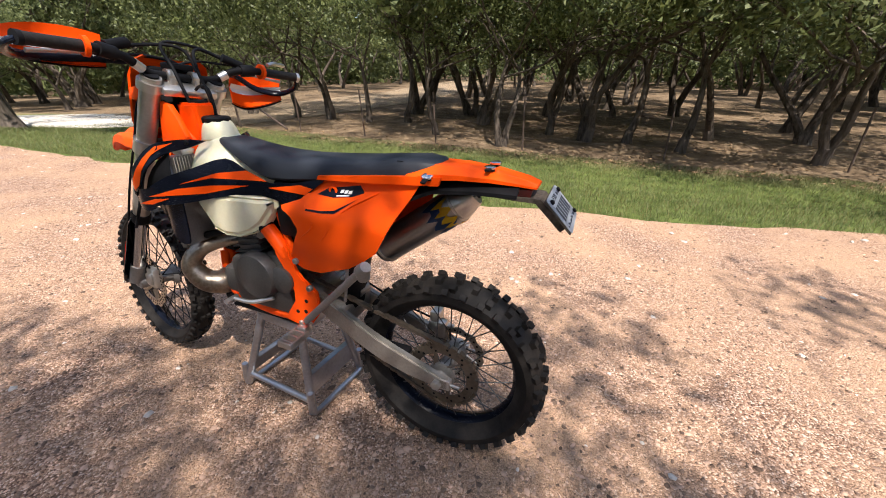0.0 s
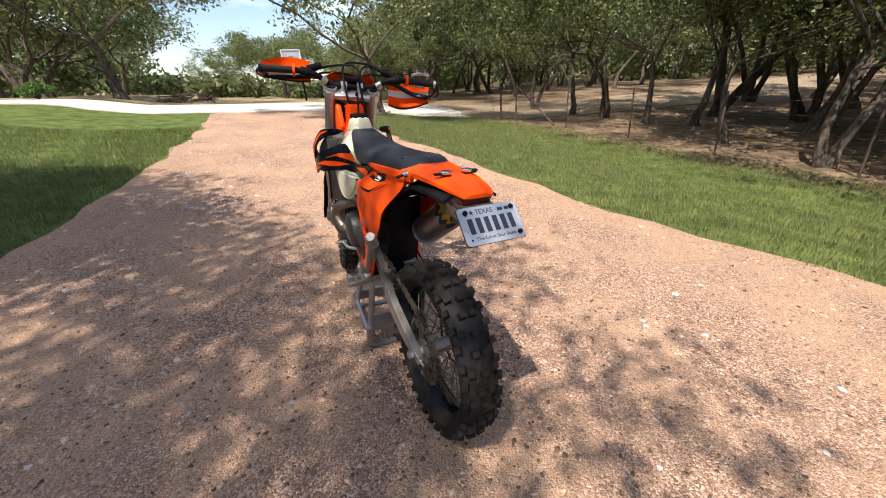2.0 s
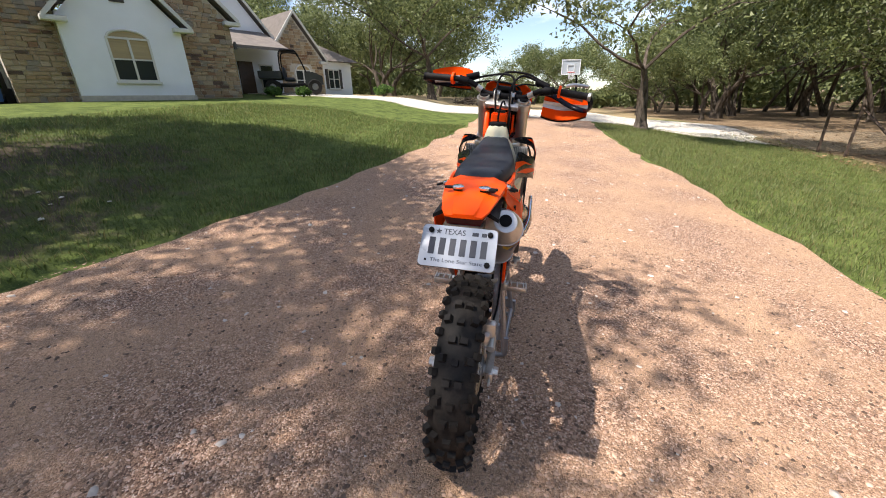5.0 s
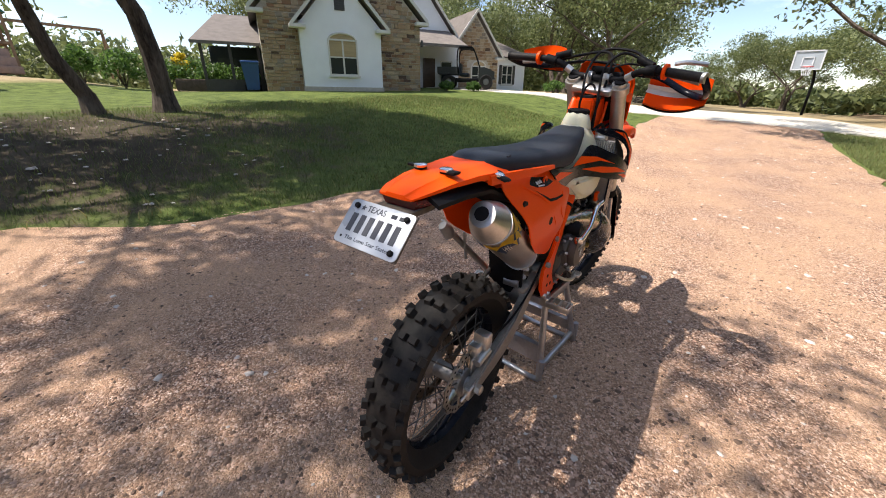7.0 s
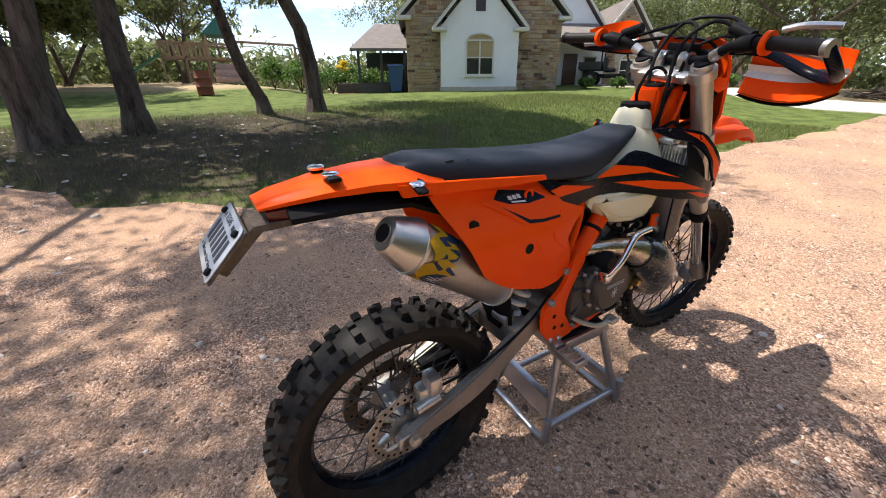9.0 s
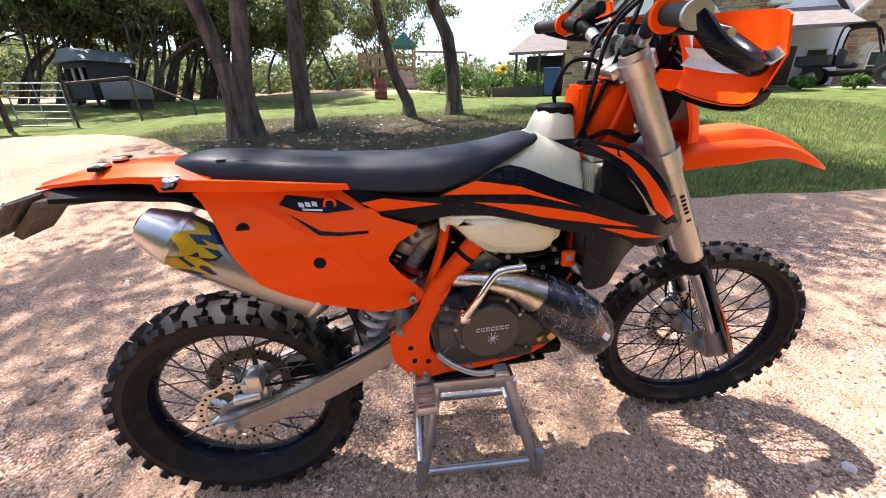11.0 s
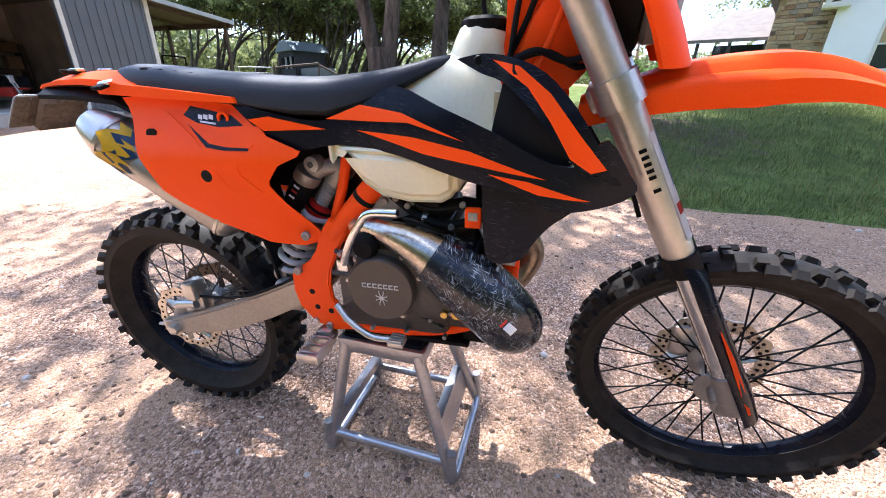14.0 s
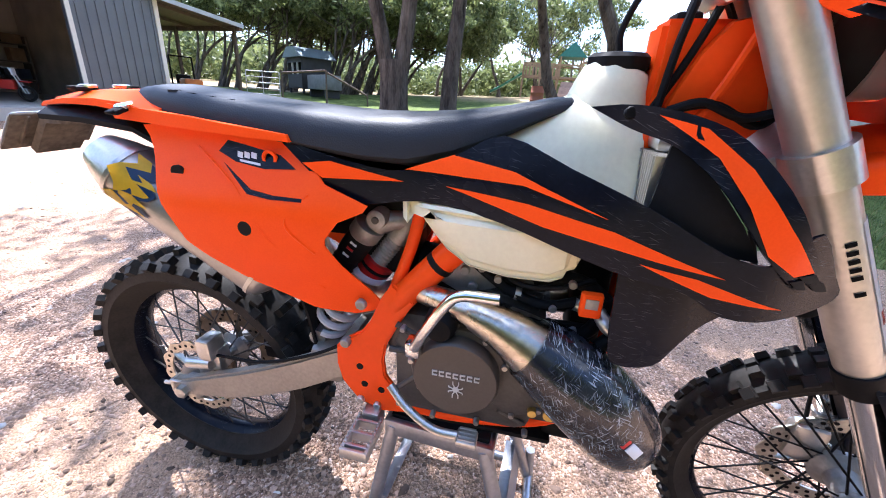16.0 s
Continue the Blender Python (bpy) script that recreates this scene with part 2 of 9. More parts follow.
M_STEEL = mat("tarnished_steel", (0.42, 0.36, 0.28), 0.28, 1.0, var=0.3, scale=6, bump=0.05, bscale=90, second=(0.62, 0.58, 0.5))
M_PIPE = mat("baked_header", (0.2, 0.15, 0.11), 0.34, 0.9, var=0.3, scale=7, bump=0.08, bscale=90, second=(0.3, 0.25, 0.2))
M_CHROME = mat("hard_chrome", (0.66, 0.66, 0.66), 0.12, 1.0, var=0.06, bump=0.0)
M_FORK = mat("anodised_fork", (0.52, 0.49, 0.44), 0.4, 0.85, var=0.16, scale=7, bump=0.08)
M_CARBON = mat("scuffed_carbon", (0.009, 0.011, 0.016), 0.25, var=0.35, scale=40, bump=0.2, bscale=260, coat=0.45, streak=0.9, spec=0.3)
M_TI = mat("dull_silencer", (0.36, 0.345, 0.33), 0.36, 0.9, var=0.16, scale=4, bump=0.06, bscale=100)
M_COVER = mat("bronze_grey_cover", (0.088, 0.078, 0.07), 0.5, 0.5, var=0.12, scale=6, bump=0.1, bscale=220)
M_WHITE = mat("white_print", (0.75, 0.75, 0.76), 0.5, var=0.08)
M_GREYP = mat("light_grey_print", (0.5, 0.5, 0.5), 0.5, var=0.08)
M_YELLOW = mat("yellow_print", (0.75, 0.5, 0.02), 0.4, var=0.12)
M_BLUEP = mat("blue_print", (0.02, 0.06, 0.16), 0.4, var=0.2)
M_RED = mat("red_anodised", (0.5, 0.02, 0.02), 0.3, 0.3, var=0.1)
M_SPRING = mat("white_spring", (0.52, 0.56, 0.62), 0.4, var=0.08)
M_PLATE = mat("plate_white", (0.44, 0.47, 0.51), 0.3, 0.15, var=0.05, scale=12, bump=0.04)
M_INK = mat("plate_ink", (0.03, 0.035, 0.05), 0.5, var=0.1)
M_DARKRED = mat("tail_lens", (0.12, 0.012, 0.01), 0.2, var=0.2, coat=0.4)
M_GOLD = mat("brass", (0.6, 0.42, 0.12), 0.35, 0.9, var=0.15)
M_TOOL = mat("galvanised_tube", (0.4, 0.41, 0.44), 0.36, 0.9, var=0.22, scale=9, bump=0.12, bscale=100)
M_CHAIN = mat("dusty_chain", (0.16, 0.13, 0.1), 0.5, 0.8, var=0.3, scale=20, bump=0.2)



def S(t):
    t = min(1.0, max(0.0, t))
    return t * t * (3 - 2 * t)


def loft(bm, sections, caps=True):
    """Joins closed sections of equal point count."""
    rings = [[bm.verts.new(p) for p in s] for s in sections]
    k = len(rings[0])
    for a, b in zip(rings, rings[1:]):
        for i in range(k):
            bm.faces.new((a[i], a[(i + 1) % k], b[(i + 1) % k], b[i]))
    if caps:
        bm.faces.new(rings[0][::-1])
        bm.faces.new(rings[-1])
    bmesh.ops.recalc_face_normals(bm, faces=bm.faces[:])

# ---- the ground ----
def ground_material():
    m = bpy.data.materials.new("grass_and_earth")
    m.use_nodes = True
    n, l = m.node_tree.nodes, m.node_tree.links
    b = n["Principled BSDF"]
    b.inputs["Roughness"].default_value = 0.95
    b.inputs["Specular IOR Level"].default_value = 0.15
    geo = n.new("ShaderNodeNewGeometry")
    pos = geo.outputs["Position"]

    def noise_tex(scale, detail=5.0, rough=0.6):
        q = n.new("ShaderNodeTexNoise")
        q.inputs["Scale"].default_value, q.inputs["Detail"].default_value, q.inputs["Roughness"].default_value = scale, detail, rough
        l.new(pos, q.inputs["Vector"])
        return q.outputs["Fac"]

    def maths(op, a, c):
        q = n.new("ShaderNodeMath")
        q.operation = op
        for i, v in enumerate((a, c)):
            if isinstance(v, (int, float)):
                q.inputs[i].default_value = v
            else:
                l.new(v, q.inputs[i])
        return q.outputs[0]

    def steps(v, lo, hi):
        q = n.new("ShaderNodeMapRange")
        q.interpolation_type = "SMOOTHSTEP"
        q.inputs["From Min"].default_value, q.inputs["From Max"].default_value = lo, hi
        l.new(v, q.inputs["Value"])
        return q.outputs[0]

    def ramp(v, *stops):
        q = n.new("ShaderNodeValToRGB")
        e = q.color_ramp.elements
        for i, (p, c) in enumerate(stops):
            el = e[i] if i < 2 else e.new(p)
            el.position, el.color = p, (*c, 1)
        l.new(v, q.inputs["Fac"])
        return q.outputs["Color"]

    def mix(f, a, c):
        q = n.new("ShaderNodeMixRGB")
        for i, v in enumerate((f, a, c)):
            l.new(v, q.inputs[i])
        return q.outputs["Color"]

    xyz = n.new("ShaderNodeSeparateXYZ")
    l.new(pos, xyz.inputs[0])
    x, y = xyz.outputs["X"], xyz.outputs["Y"]
    coarse, mid, fine = noise_tex(0.5), noise_tex(3.0), noise_tex(60.0)
    blend = maths("ADD", maths("MULTIPLY", mid, 0.5), maths("MULTIPLY", fine, 0.5))
    lawn = ramp(blend, (0.4, (0.035, 0.055, 0.012)), (0.6, (0.14, 0.175, 0.046)))
    litter = ramp(blend, (0.34, (0.07, 0.047, 0.03)), (0.52, (0.185, 0.13, 0.08)), (0.66, (0.36, 0.27, 0.175)))
    dry = ramp(blend, (0.35, (0.22, 0.165, 0.085)), (0.65, (0.39, 0.31, 0.185)))
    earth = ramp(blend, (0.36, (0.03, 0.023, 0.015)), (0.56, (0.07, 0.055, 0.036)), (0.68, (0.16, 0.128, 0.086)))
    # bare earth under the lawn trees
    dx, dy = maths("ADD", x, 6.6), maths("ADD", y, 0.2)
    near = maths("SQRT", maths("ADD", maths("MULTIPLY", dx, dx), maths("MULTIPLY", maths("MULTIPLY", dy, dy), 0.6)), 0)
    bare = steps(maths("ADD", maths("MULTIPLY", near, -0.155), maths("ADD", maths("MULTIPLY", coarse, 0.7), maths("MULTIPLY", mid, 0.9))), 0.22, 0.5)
    wobble = maths("MULTIPLY", maths("SUBTRACT", coarse, 0.5), 3.0)
    wood = steps(maths("ADD", maths("ADD", x, maths("MULTIPLY", y, -0.03)), wobble), 7.0, 8.6)
    field = steps(maths("ADD", y, wobble), 20.0, 23.0)
    west = steps(maths("ADD", maths("MULTIPLY", x, -1.0), wobble), 19.5, 22.5)
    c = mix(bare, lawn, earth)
    c = mix(field, c, dry)
    c = mix(west, c, dry)
    c = mix(wood, c, litter)
    l.new(c, b.inputs["Base Color"])
    bp = n.new("ShaderNodeBump")
    bp.inputs["Strength"].default_value, bp.inputs["Distance"].default_value = 0.6, 0.03
    l.new(blend, bp.inputs["Height"])
    l.new(bp.outputs["Normal"], b.inputs["Normal"])
    return m


def gravel_material(name, dark, light, pale, tint):
    m = bpy.data.materials.new(name)
    m.use_nodes = True
    n, l = m.node_tree.nodes, m.node_tree.links
    b = n["Principled BSDF"]
    b.inputs["Roughness"].default_value = 0.92
    b.inputs["Specular IOR Level"].default_value = 0.2
    geo = n.new("ShaderNodeNewGeometry")
    vo = n.new("ShaderNodeTexVoronoi")
    vo.inputs["Scale"].default_value = 140.0
    vo2 = n.new("ShaderNodeTexVoronoi")
    vo2.inputs["Scale"].default_value = 300.0
    no = n.new("ShaderNodeTexNoise")
    no.inputs["Scale"].default_value, no.inputs["Detail"].default_value = 1.3, 6.0
    for q in (vo, vo2, no):
        l.new(geo.outputs["Position"], q.inputs["Vector"])
    grey = n.new("ShaderNodeSeparateColor")
    l.new(vo.outputs["Color"], grey.inputs[0])
    r = n.new("ShaderNodeValToRGB")
    e = r.color_ramp.elements
    e[0].position, e[0].color = 0.0, (*dark, 1)
    e[1].position, e[1].color = 0.75, (*light, 1)
    q = e.new(1.0)
    q.color = (*pale, 1)
    l.new(grey.outputs[0], r.inputs["Fac"])
    # sandy fines between the stones, in drifts
    mx = n.new("ShaderNodeMixRGB")
    rr = n.new("ShaderNodeMapRange")
    rr.inputs["From Min"].default_value, rr.inputs["From Max"].default_value = 0.36, 0.64
    rr.inputs["To Max"].default_value = 0.85
    l.new(no.outputs["Fac"], rr.inputs["Value"])
    l.new(rr.outputs[0], mx.inputs[0])
    l.new(r.outputs["Color"], mx.inputs[1])
    mx.inputs[2].default_value = (*tint, 1)
    # each fine grain is a little lighter or darker
    g2 = n.new("ShaderNodeSeparateColor")
    l.new(vo2.outputs["Color"], g2.inputs[0])
    m2 = n.new("ShaderNodeMapRange")
    m2.inputs["To Min"].default_value, m2.inputs["To Max"].default_value = 0.55, 1.4
    l.new(g2.outputs[0], m2.inputs["Value"])
    sc = n.new("ShaderNodeVectorMath")
    sc.operation = "SCALE"
    l.new(mx.outputs["Color"], sc.inputs[0])
    l.new(m2.outputs[0], sc.inputs["Scale"])
    l.new(sc.outputs[0], b.inputs["Base Color"])
    h = n.new("ShaderNodeMath")
    h.operation = "MULTIPLY_ADD"
    h.inputs[1].default_value = 0.4
    l.new(vo2.outputs["Distance"], h.inputs[0])
    l.new(vo.outputs["Distance"], h.inputs[2])
    bp = n.new("ShaderNodeBump")
    bp.invert = True
    bp.inputs["Strength"].default_value, bp.inputs["Distance"].default_value = 0.9, 0.0075
    l.new(h.outputs[0], bp.inputs["Height"])
    l.new(bp.outputs["Normal"], b.inputs["Normal"])
    return m


M_GROUND = ground_material()
M_GRAVEL = gravel_material("pink_granite_gravel", (0.095, 0.05, 0.036), (0.46, 0.285, 0.192), (0.74, 0.58, 0.47), (0.5, 0.318, 0.202))
M_ROAD = gravel_material("white_caliche", (0.5, 0.46, 0.4), (0.68, 0.64, 0.57), (0.8, 0.77, 0.72), (0.66, 0.6, 0.5))
M_TRACK = gravel_material("tan_dust", (0.16, 0.115, 0.07), (0.33, 0.25, 0.165), (0.46, 0.38, 0.28), (0.3, 0.225, 0.145))


def ragged(points, step=0.35, amount=0.12, seed=1):
    """A closed outline with uneven edges."""
    out = []
    for i, p in enumerate(points):
        q = points[(i + 1) % len(points)]
        d = math.hypot(q[0] - p[0], q[1] - p[1])
        k = max(1, int(d / step))
        for j in range(k):
            t = j / k
            x, y = p[0] + (q[0] - p[0]) * t, p[1] + (q[1] - p[1]) * t
            v = noise.noise((x * 0.9, y * 0.9, seed)) * amount * 1.6 + noise.noise((x * 4, y * 4, seed + 5)) * amount
            out.append((x - (q[1] - p[1]) / max(d, 1e-6) * v, y + (q[0] - p[0]) / max(d, 1e-6) * v))
    return out


def sheet(name, outline, z, material, label, category):
    bm = bmesh.new()
    vs = [bm.verts.new((x, y, z)) for x, y in outline]
    es = [bm.edges.new((vs[i], vs[(i + 1) % len(vs)])) for i in range(len(vs))]
    bmesh.ops.triangle_fill(bm, edges=es, use_beauty=True)
    for _ in range(6):
        far_edges = [e for e in bm.edges if e.calc_length() > (1.3 if math.hypot(*e.verts[0].co.xy) < 26 else 5.0)]
        if not far_edges:
            break
        bmesh.ops.subdivide_edges(bm, edges=far_edges, cuts=1)
        bmesh.ops.triangulate(bm, faces=bm.faces[:])
    for v in bm.verts:
        v.co.z = z + float(land(v.co.x, v.co.y))
    bm.normal_update()
    for f in bm.faces:
        if f.normal.z < 0:
            f.normal_flip()
    # a skirt gives the sheet its depth
    for e in [e for e in bm.edges if len(e.link_faces) == 1]:
        a, b = e.verts
        bm.faces.new((a, b, bm.verts.new(b.co - Vector((0, 0, 0.05))), bm.verts.new(a.co - Vector((0, 0, 0.05)))))
    ob = part(name, bm, material, smooth=False)
    return tagged(ob, label, category, kind="structure")


bm = bmesh.new()
# fine cells near the drive, wide ones towards the horizon
STEPS = [-420, -300, -200, -140, -100, -75, -58, -46, -38] + list(np.arange(-32, 32.5, 1.0)) + [38, 46, 58, 75, 100, 140, 200, 300, 420]
rows = [[bm.verts.new((a, b, 0)) for a in STEPS] for b in STEPS]
for p, q in zip(rows, rows[1:]):
    for i in range(len(STEPS) - 1):
        bm.faces.new((p[i], p[i + 1], q[i + 1], q[i]))
for v in bm.verts:
    r = math.hypot(v.co.x, v.co.y)
    v.co.z = -0.02 + float(land(v.co.x, v.co.y)) + (max(0, r - 60) / 400) ** 1.4 * 14 * (0.6 + 0.5 * noise.noise((v.co.x / 150, v.co.y / 150, 3)))
tagged(part("ground", bm, M_GROUND), "mown lawn turning to leaf litter under the oaks", "ground", kind="structure")
DRIVE = [(-1.2, 15.6), (-1.4, 9.6), (-1.85, 5.2), (-2.2, 3.3), (-2.55, 1.8), (-3.05, 0.5), (-4.0, -1.3), (-5.4, -2.3), (-6.6, -3.4), (-9.8, -6.8), (-11.5, -9.5),
         (-12.5, -13), (-12, -19), (6, -19), (5.2, -8), (3.9, -3.8), (3.3, -1.4), (2.95, 0.6), (2.78, 1.9), (2.75, 4.2), (2.6, 8.0), (2.75, 12), (2.95, 14.6)]
sheet("road_drive", ragged(DRIVE), 0.0, M_GRAVEL, "pink granite gravel driveway with ragged grassy edges", "driveway")
ROAD = [(-30, 15.5), (-16, 16.4), (-8.5, 16.6), (-2.2, 15.4), (3.2, 14.4), (6, 13.2), (7.6, 11.9), (8.4, 14.5), (9.0, 17.6), (6, 20.4), (-2, 21.4), (-10, 20.2), (-18, 20.4), (-30, 19)]
TRACK = [(7.2, 12.1), (8.3, 11.2), (13, 9.6), (24, 9), (60, 12), (60, 17.5), (25, 14.2), (15, 14.6), (11, 16.2), (8.2, 18.2)]
sheet("road_track", ragged(TRACK, 0.6, 0.2, 9), 0.0, M_TRACK, "dusty tan track going on through the wood", "road")
sheet("road_white", ragged(ROAD, 0.6, 0.2, 8), 0.006, M_ROAD, "pale caliche road crossing beyond the driveway", "road")

# ---- trees ----
M_BARK = mat("oak_bark", (0.066, 0.052, 0.042), 0.95, var=0.6, scale=9, bump=1.0, bscale=42, stretch=(1, 1, 0.22), second=(0.1, 0.082, 0.066), obrand=0.15, spec=0.1)


def leaf_material(name, dark, light):
    m = bpy.data.materials.new(name)
    m.use_nodes = True
    n, l = m.node_tree.nodes, m.node_tree.links
    b = n["Principled BSDF"]
    g = n.new("ShaderNodeNewGeometry")
    r = n.new("ShaderNodeValToRGB")
    e = r.color_ramp.elements
    e[0].color, e[1].color = (*dark, 1), (*light, 1)
    l.new(g.outputs["Random Per Island"], r.inputs["Fac"])
    l.new(r.outputs["Color"], b.inputs["Base Color"])
    b.inputs["Roughness"].default_value = 0.5
    b.inputs["Specular IOR Level"].default_value = 0.4
    tr = n.new("ShaderNodeBsdfTranslucent")
    l.new(r.outputs["Color"], tr.inputs["Color"])
    mx = n.new("ShaderNodeMixShader")
    mx.inputs[0].default_value = 0.42
    out = n["Material Output"]
    l.new(b.outputs[0], mx.inputs[1])
    l.new(tr.outputs[0], mx.inputs[2])
    l.new(mx.outputs[0], out.inputs["Surface"])
    return m


M_LEAF = leaf_material("live_oak_leaves", (0.045, 0.066, 0.022), (0.24, 0.275, 0.105))
M_LEAF_FAR = leaf_material("far_oak_leaves", (0.06, 0.085, 0.03), (0.25, 0.285, 0.115))
M_SHRUB = leaf_material("garden_leaves", (0.04, 0.09, 0.02), (0.14, 0.24, 0.05))


def leaf_cloud(rng, centres, radii, per, size):
    """Small bent leaves round clump centres, in numpy; gives verts and faces."""
    cs = np.repeat(np.asarray(centres), per, axis=0)
    rs = np.repeat(np.asarray(radii), per)[:, None]
    k = len(cs)
    d = rng.normal(size=(k, 3))
    d /= np.linalg.norm(d, axis=1)[:, None]
    p = cs + d * rs * (rng.random((k, 1)) ** 0.55) * np.array([1.15, 1.15, 0.75])
    u = rng.normal(size=(k, 3))
    u /= np.linalg.norm(u, axis=1)[:, None]
    w = np.cross(u, rng.normal(size=(k, 3)))
    w /= np.linalg.norm(w, axis=1)[:, None] + 1e-9
    s = size * (0.6 + 0.8 * rng.random((k, 1)))
    a, b = u * s, w * s * 0.48
    v = np.stack([p - a, p + a * 0.65 + b, p + a * 0.8 - b], 1).reshape(-1, 3)
    return v, np.arange(3 * k).reshape(k, 3)


def make_tree(seed, height, spread, trunk_r, lean=(0, 0), stems=1, clear=0.35, leaves=7000, leaf=0.07, leafmat=None, clumps=110, flat=0.6, label="", base="tree", reach=(0, 0), fork=None, bend=0.16):
    """An oak with a tapered, leaning trunk, dividing limbs and a ragged crown of small leaves."""
    rng = np.random.default_rng(seed)
    root = thing(base, label, "tree", at=(0, 0, 0))
    bm = bmesh.new()
    tips, mids = [], []

    def limb(p, d, length, r, depth):
        pts, rad = [p.copy()], [r]
        q, dd = p.copy(), d.copy()
        k = 5 if leaf < 0.1 else 4
        for i in range(k):
            dd = (dd + Vector(rng.normal(size=3)) * (0.16 if depth else bend) + Vector((0, 0, 0.03 if depth else 0.0))).normalized()
            q = q + dd * (length / k)
            pts.append(q.copy())
            rad.append(r * (1 - 0.52 * (i + 1) / k))
        tube(bm, pts, rad, 8 if depth == 0 else 5 if depth == 1 else 4 if leaf < 0.1 else 3)
        if depth >= 1:
            mids.append(pts[-2])
        if depth == 3:
            tips.append(pts[-1])
            return
        m = 4 if depth == 0 else 3
        a0 = rng.random() * 6.28
        for i in range(m):
            a = a0 + 6.283 * i / m + rng.normal() * 0.35
            tilt = (0.85 if depth == 0 else 0.75) + rng.normal() * 0.18
            ax = dd.orthogonal().normalized()
            side = (Matrix.Rotation(a, 3, dd) @ ax)
            nd = (dd * math.cos(tilt) + side * math.sin(tilt))
            nd += Vector((*reach, 0)) * (0.7 if depth < 2 else 0.25)
            nd.z = max(nd.z * flat + (0.16 if depth == 0 else 0.06), 0.04)
            start = pts[-1] if i else pts[-2]
            limb(start, nd.normalized(), (spread * 0.5 if depth == 0 else length * 0.62) * (0.8 + 0.4 * rng.random()), rad[-1] * (0.8 if i == 0 else 0.66), depth + 1)

    if fork is not None:
        # one bole that divides a little above the ground
        low = Vector((lean[0], lean[1], 1)).normalized()
        tube(bm, [-low * 0.15, low * 0.08, low * 0.4, low * 1.15], [trunk_r * 2.0, trunk_r * 1.65, trunk_r * 1.35, trunk_r * 1.3], 12)
        for k in (-1, 1):
            side = Vector((math.cos(fork), math.sin(fork), 0)) * k
            limb(low * 0.95 + side * trunk_r * 0.62, (low + side * (0.2 if k < 0 else 0.1)).normalized(), height * clear - 0.7, trunk_r * (0.72 if k < 0 else 0.78), 0)
    for s in range(0 if fork is not None else stems):
        off = Vector((rng.normal() * 0.25, rng.normal() * 0.25, 0)) if stems > 1 else Vector((0, 0, 0))
        tilt = Vector((lean[0] + off.x * 0.9, lean[1] + off.y * 0.9, 1)).normalized()
        # the root flare goes a little into the ground
        tube(bm, [off * 0.5 - Vector((0, 0, 0.15)), off * 0.55 + tilt * 0.05, off * 0.6 + tilt * 0.35], [trunk_r * 1.7, trunk_r * 1.35, trunk_r * 1.02], 9)
        limb(off * 0.6 + tilt * 0.3, tilt, height * clear, trunk_r, 0)
    part("trunk", bm, M_BARK, root)
    tips = np.array([list(t) for t in tips])
    mids = np.array([list(t) for t in mids if t.z > height * (clear - 0.02)])
    c = np.concatenate([tips, mids]) if len(mids) else tips
    c = c[c[:, 2] > height * min(0.27, clear * 0.95)]
    pick = c[rng.permutation(len(c))[:clumps]]
    per = max(8, leaves // len(pick))
    rad = spread * (0.085 + 0.07 * rng.random(len(pick)))
    v, f = leaf_cloud(rng, pick, rad, per, leaf)
    crown = new("crown", fast_mesh("crown", v, f, leafmat or M_LEAF))
    crown.parent = root
    return root


def plant(ob, x, y, turn=0, s=1.0, sz=None):
    return copy_thing(ob, pose(x, y, float(land(x, y)) - 0.02, 0, 0, turn) @ Matrix.Diagonal((s, s, sz or s, 1)))


OAK_LAWN = "spreading live oak with dark rough bark on the lawn"
OAK_WOOD = "slender dark live oak of the shaded wood"
OAK_FAR = "broad rounded live oak in the dry field"
# the four oaks of the lawn, whose crowns shade the driveway
lawn_a = make_tree(570, 9.2, 6.4, 0.2, (0.006, 0.023), clear=0.45, leaves=30500, leaf=0.062, clumps=106, label="forked live oak with dark rough bark on the lawn", reach=(-0.216, -0.276), fork=-1.94, bend=0.05)
lawn_b = make_tree(683, 9.2, 6.0, 0.17, (-0.01, 0.017), clear=0.45, leaves=31000, leaf=0.062, clumps=102, label=OAK_LAWN, reach=(0.628, 0.461), bend=0.05)
lawn_c = make_tree(13, 7.6, 5.0, 0.13, (-0.02, -0.1), clear=0.45, leaves=24000, leaf=0.065, clumps=130, label="leaning live oak with a slim dark trunk")
lawn_d = make_tree(15, 7.6, 4.8, 0.18, (0.0, 0.0), clear=0.45, leaves=26000, leaf=0.065, clumps=140, label=OAK_LAWN)
for ob, x, y, turn in ((lawn_a, -6.5, -1.8, 201), (lawn_b, -6.95, -0.85, 337), (lawn_c, -8.8, 1.35, 0), (lawn_d, -8.45, 2.4, 120)):
    ob.matrix_basis = pose(x, y, float(land(x, y)) - 0.02, 0, 0, turn)
    tagged(ob, group="oaks on the lawn")
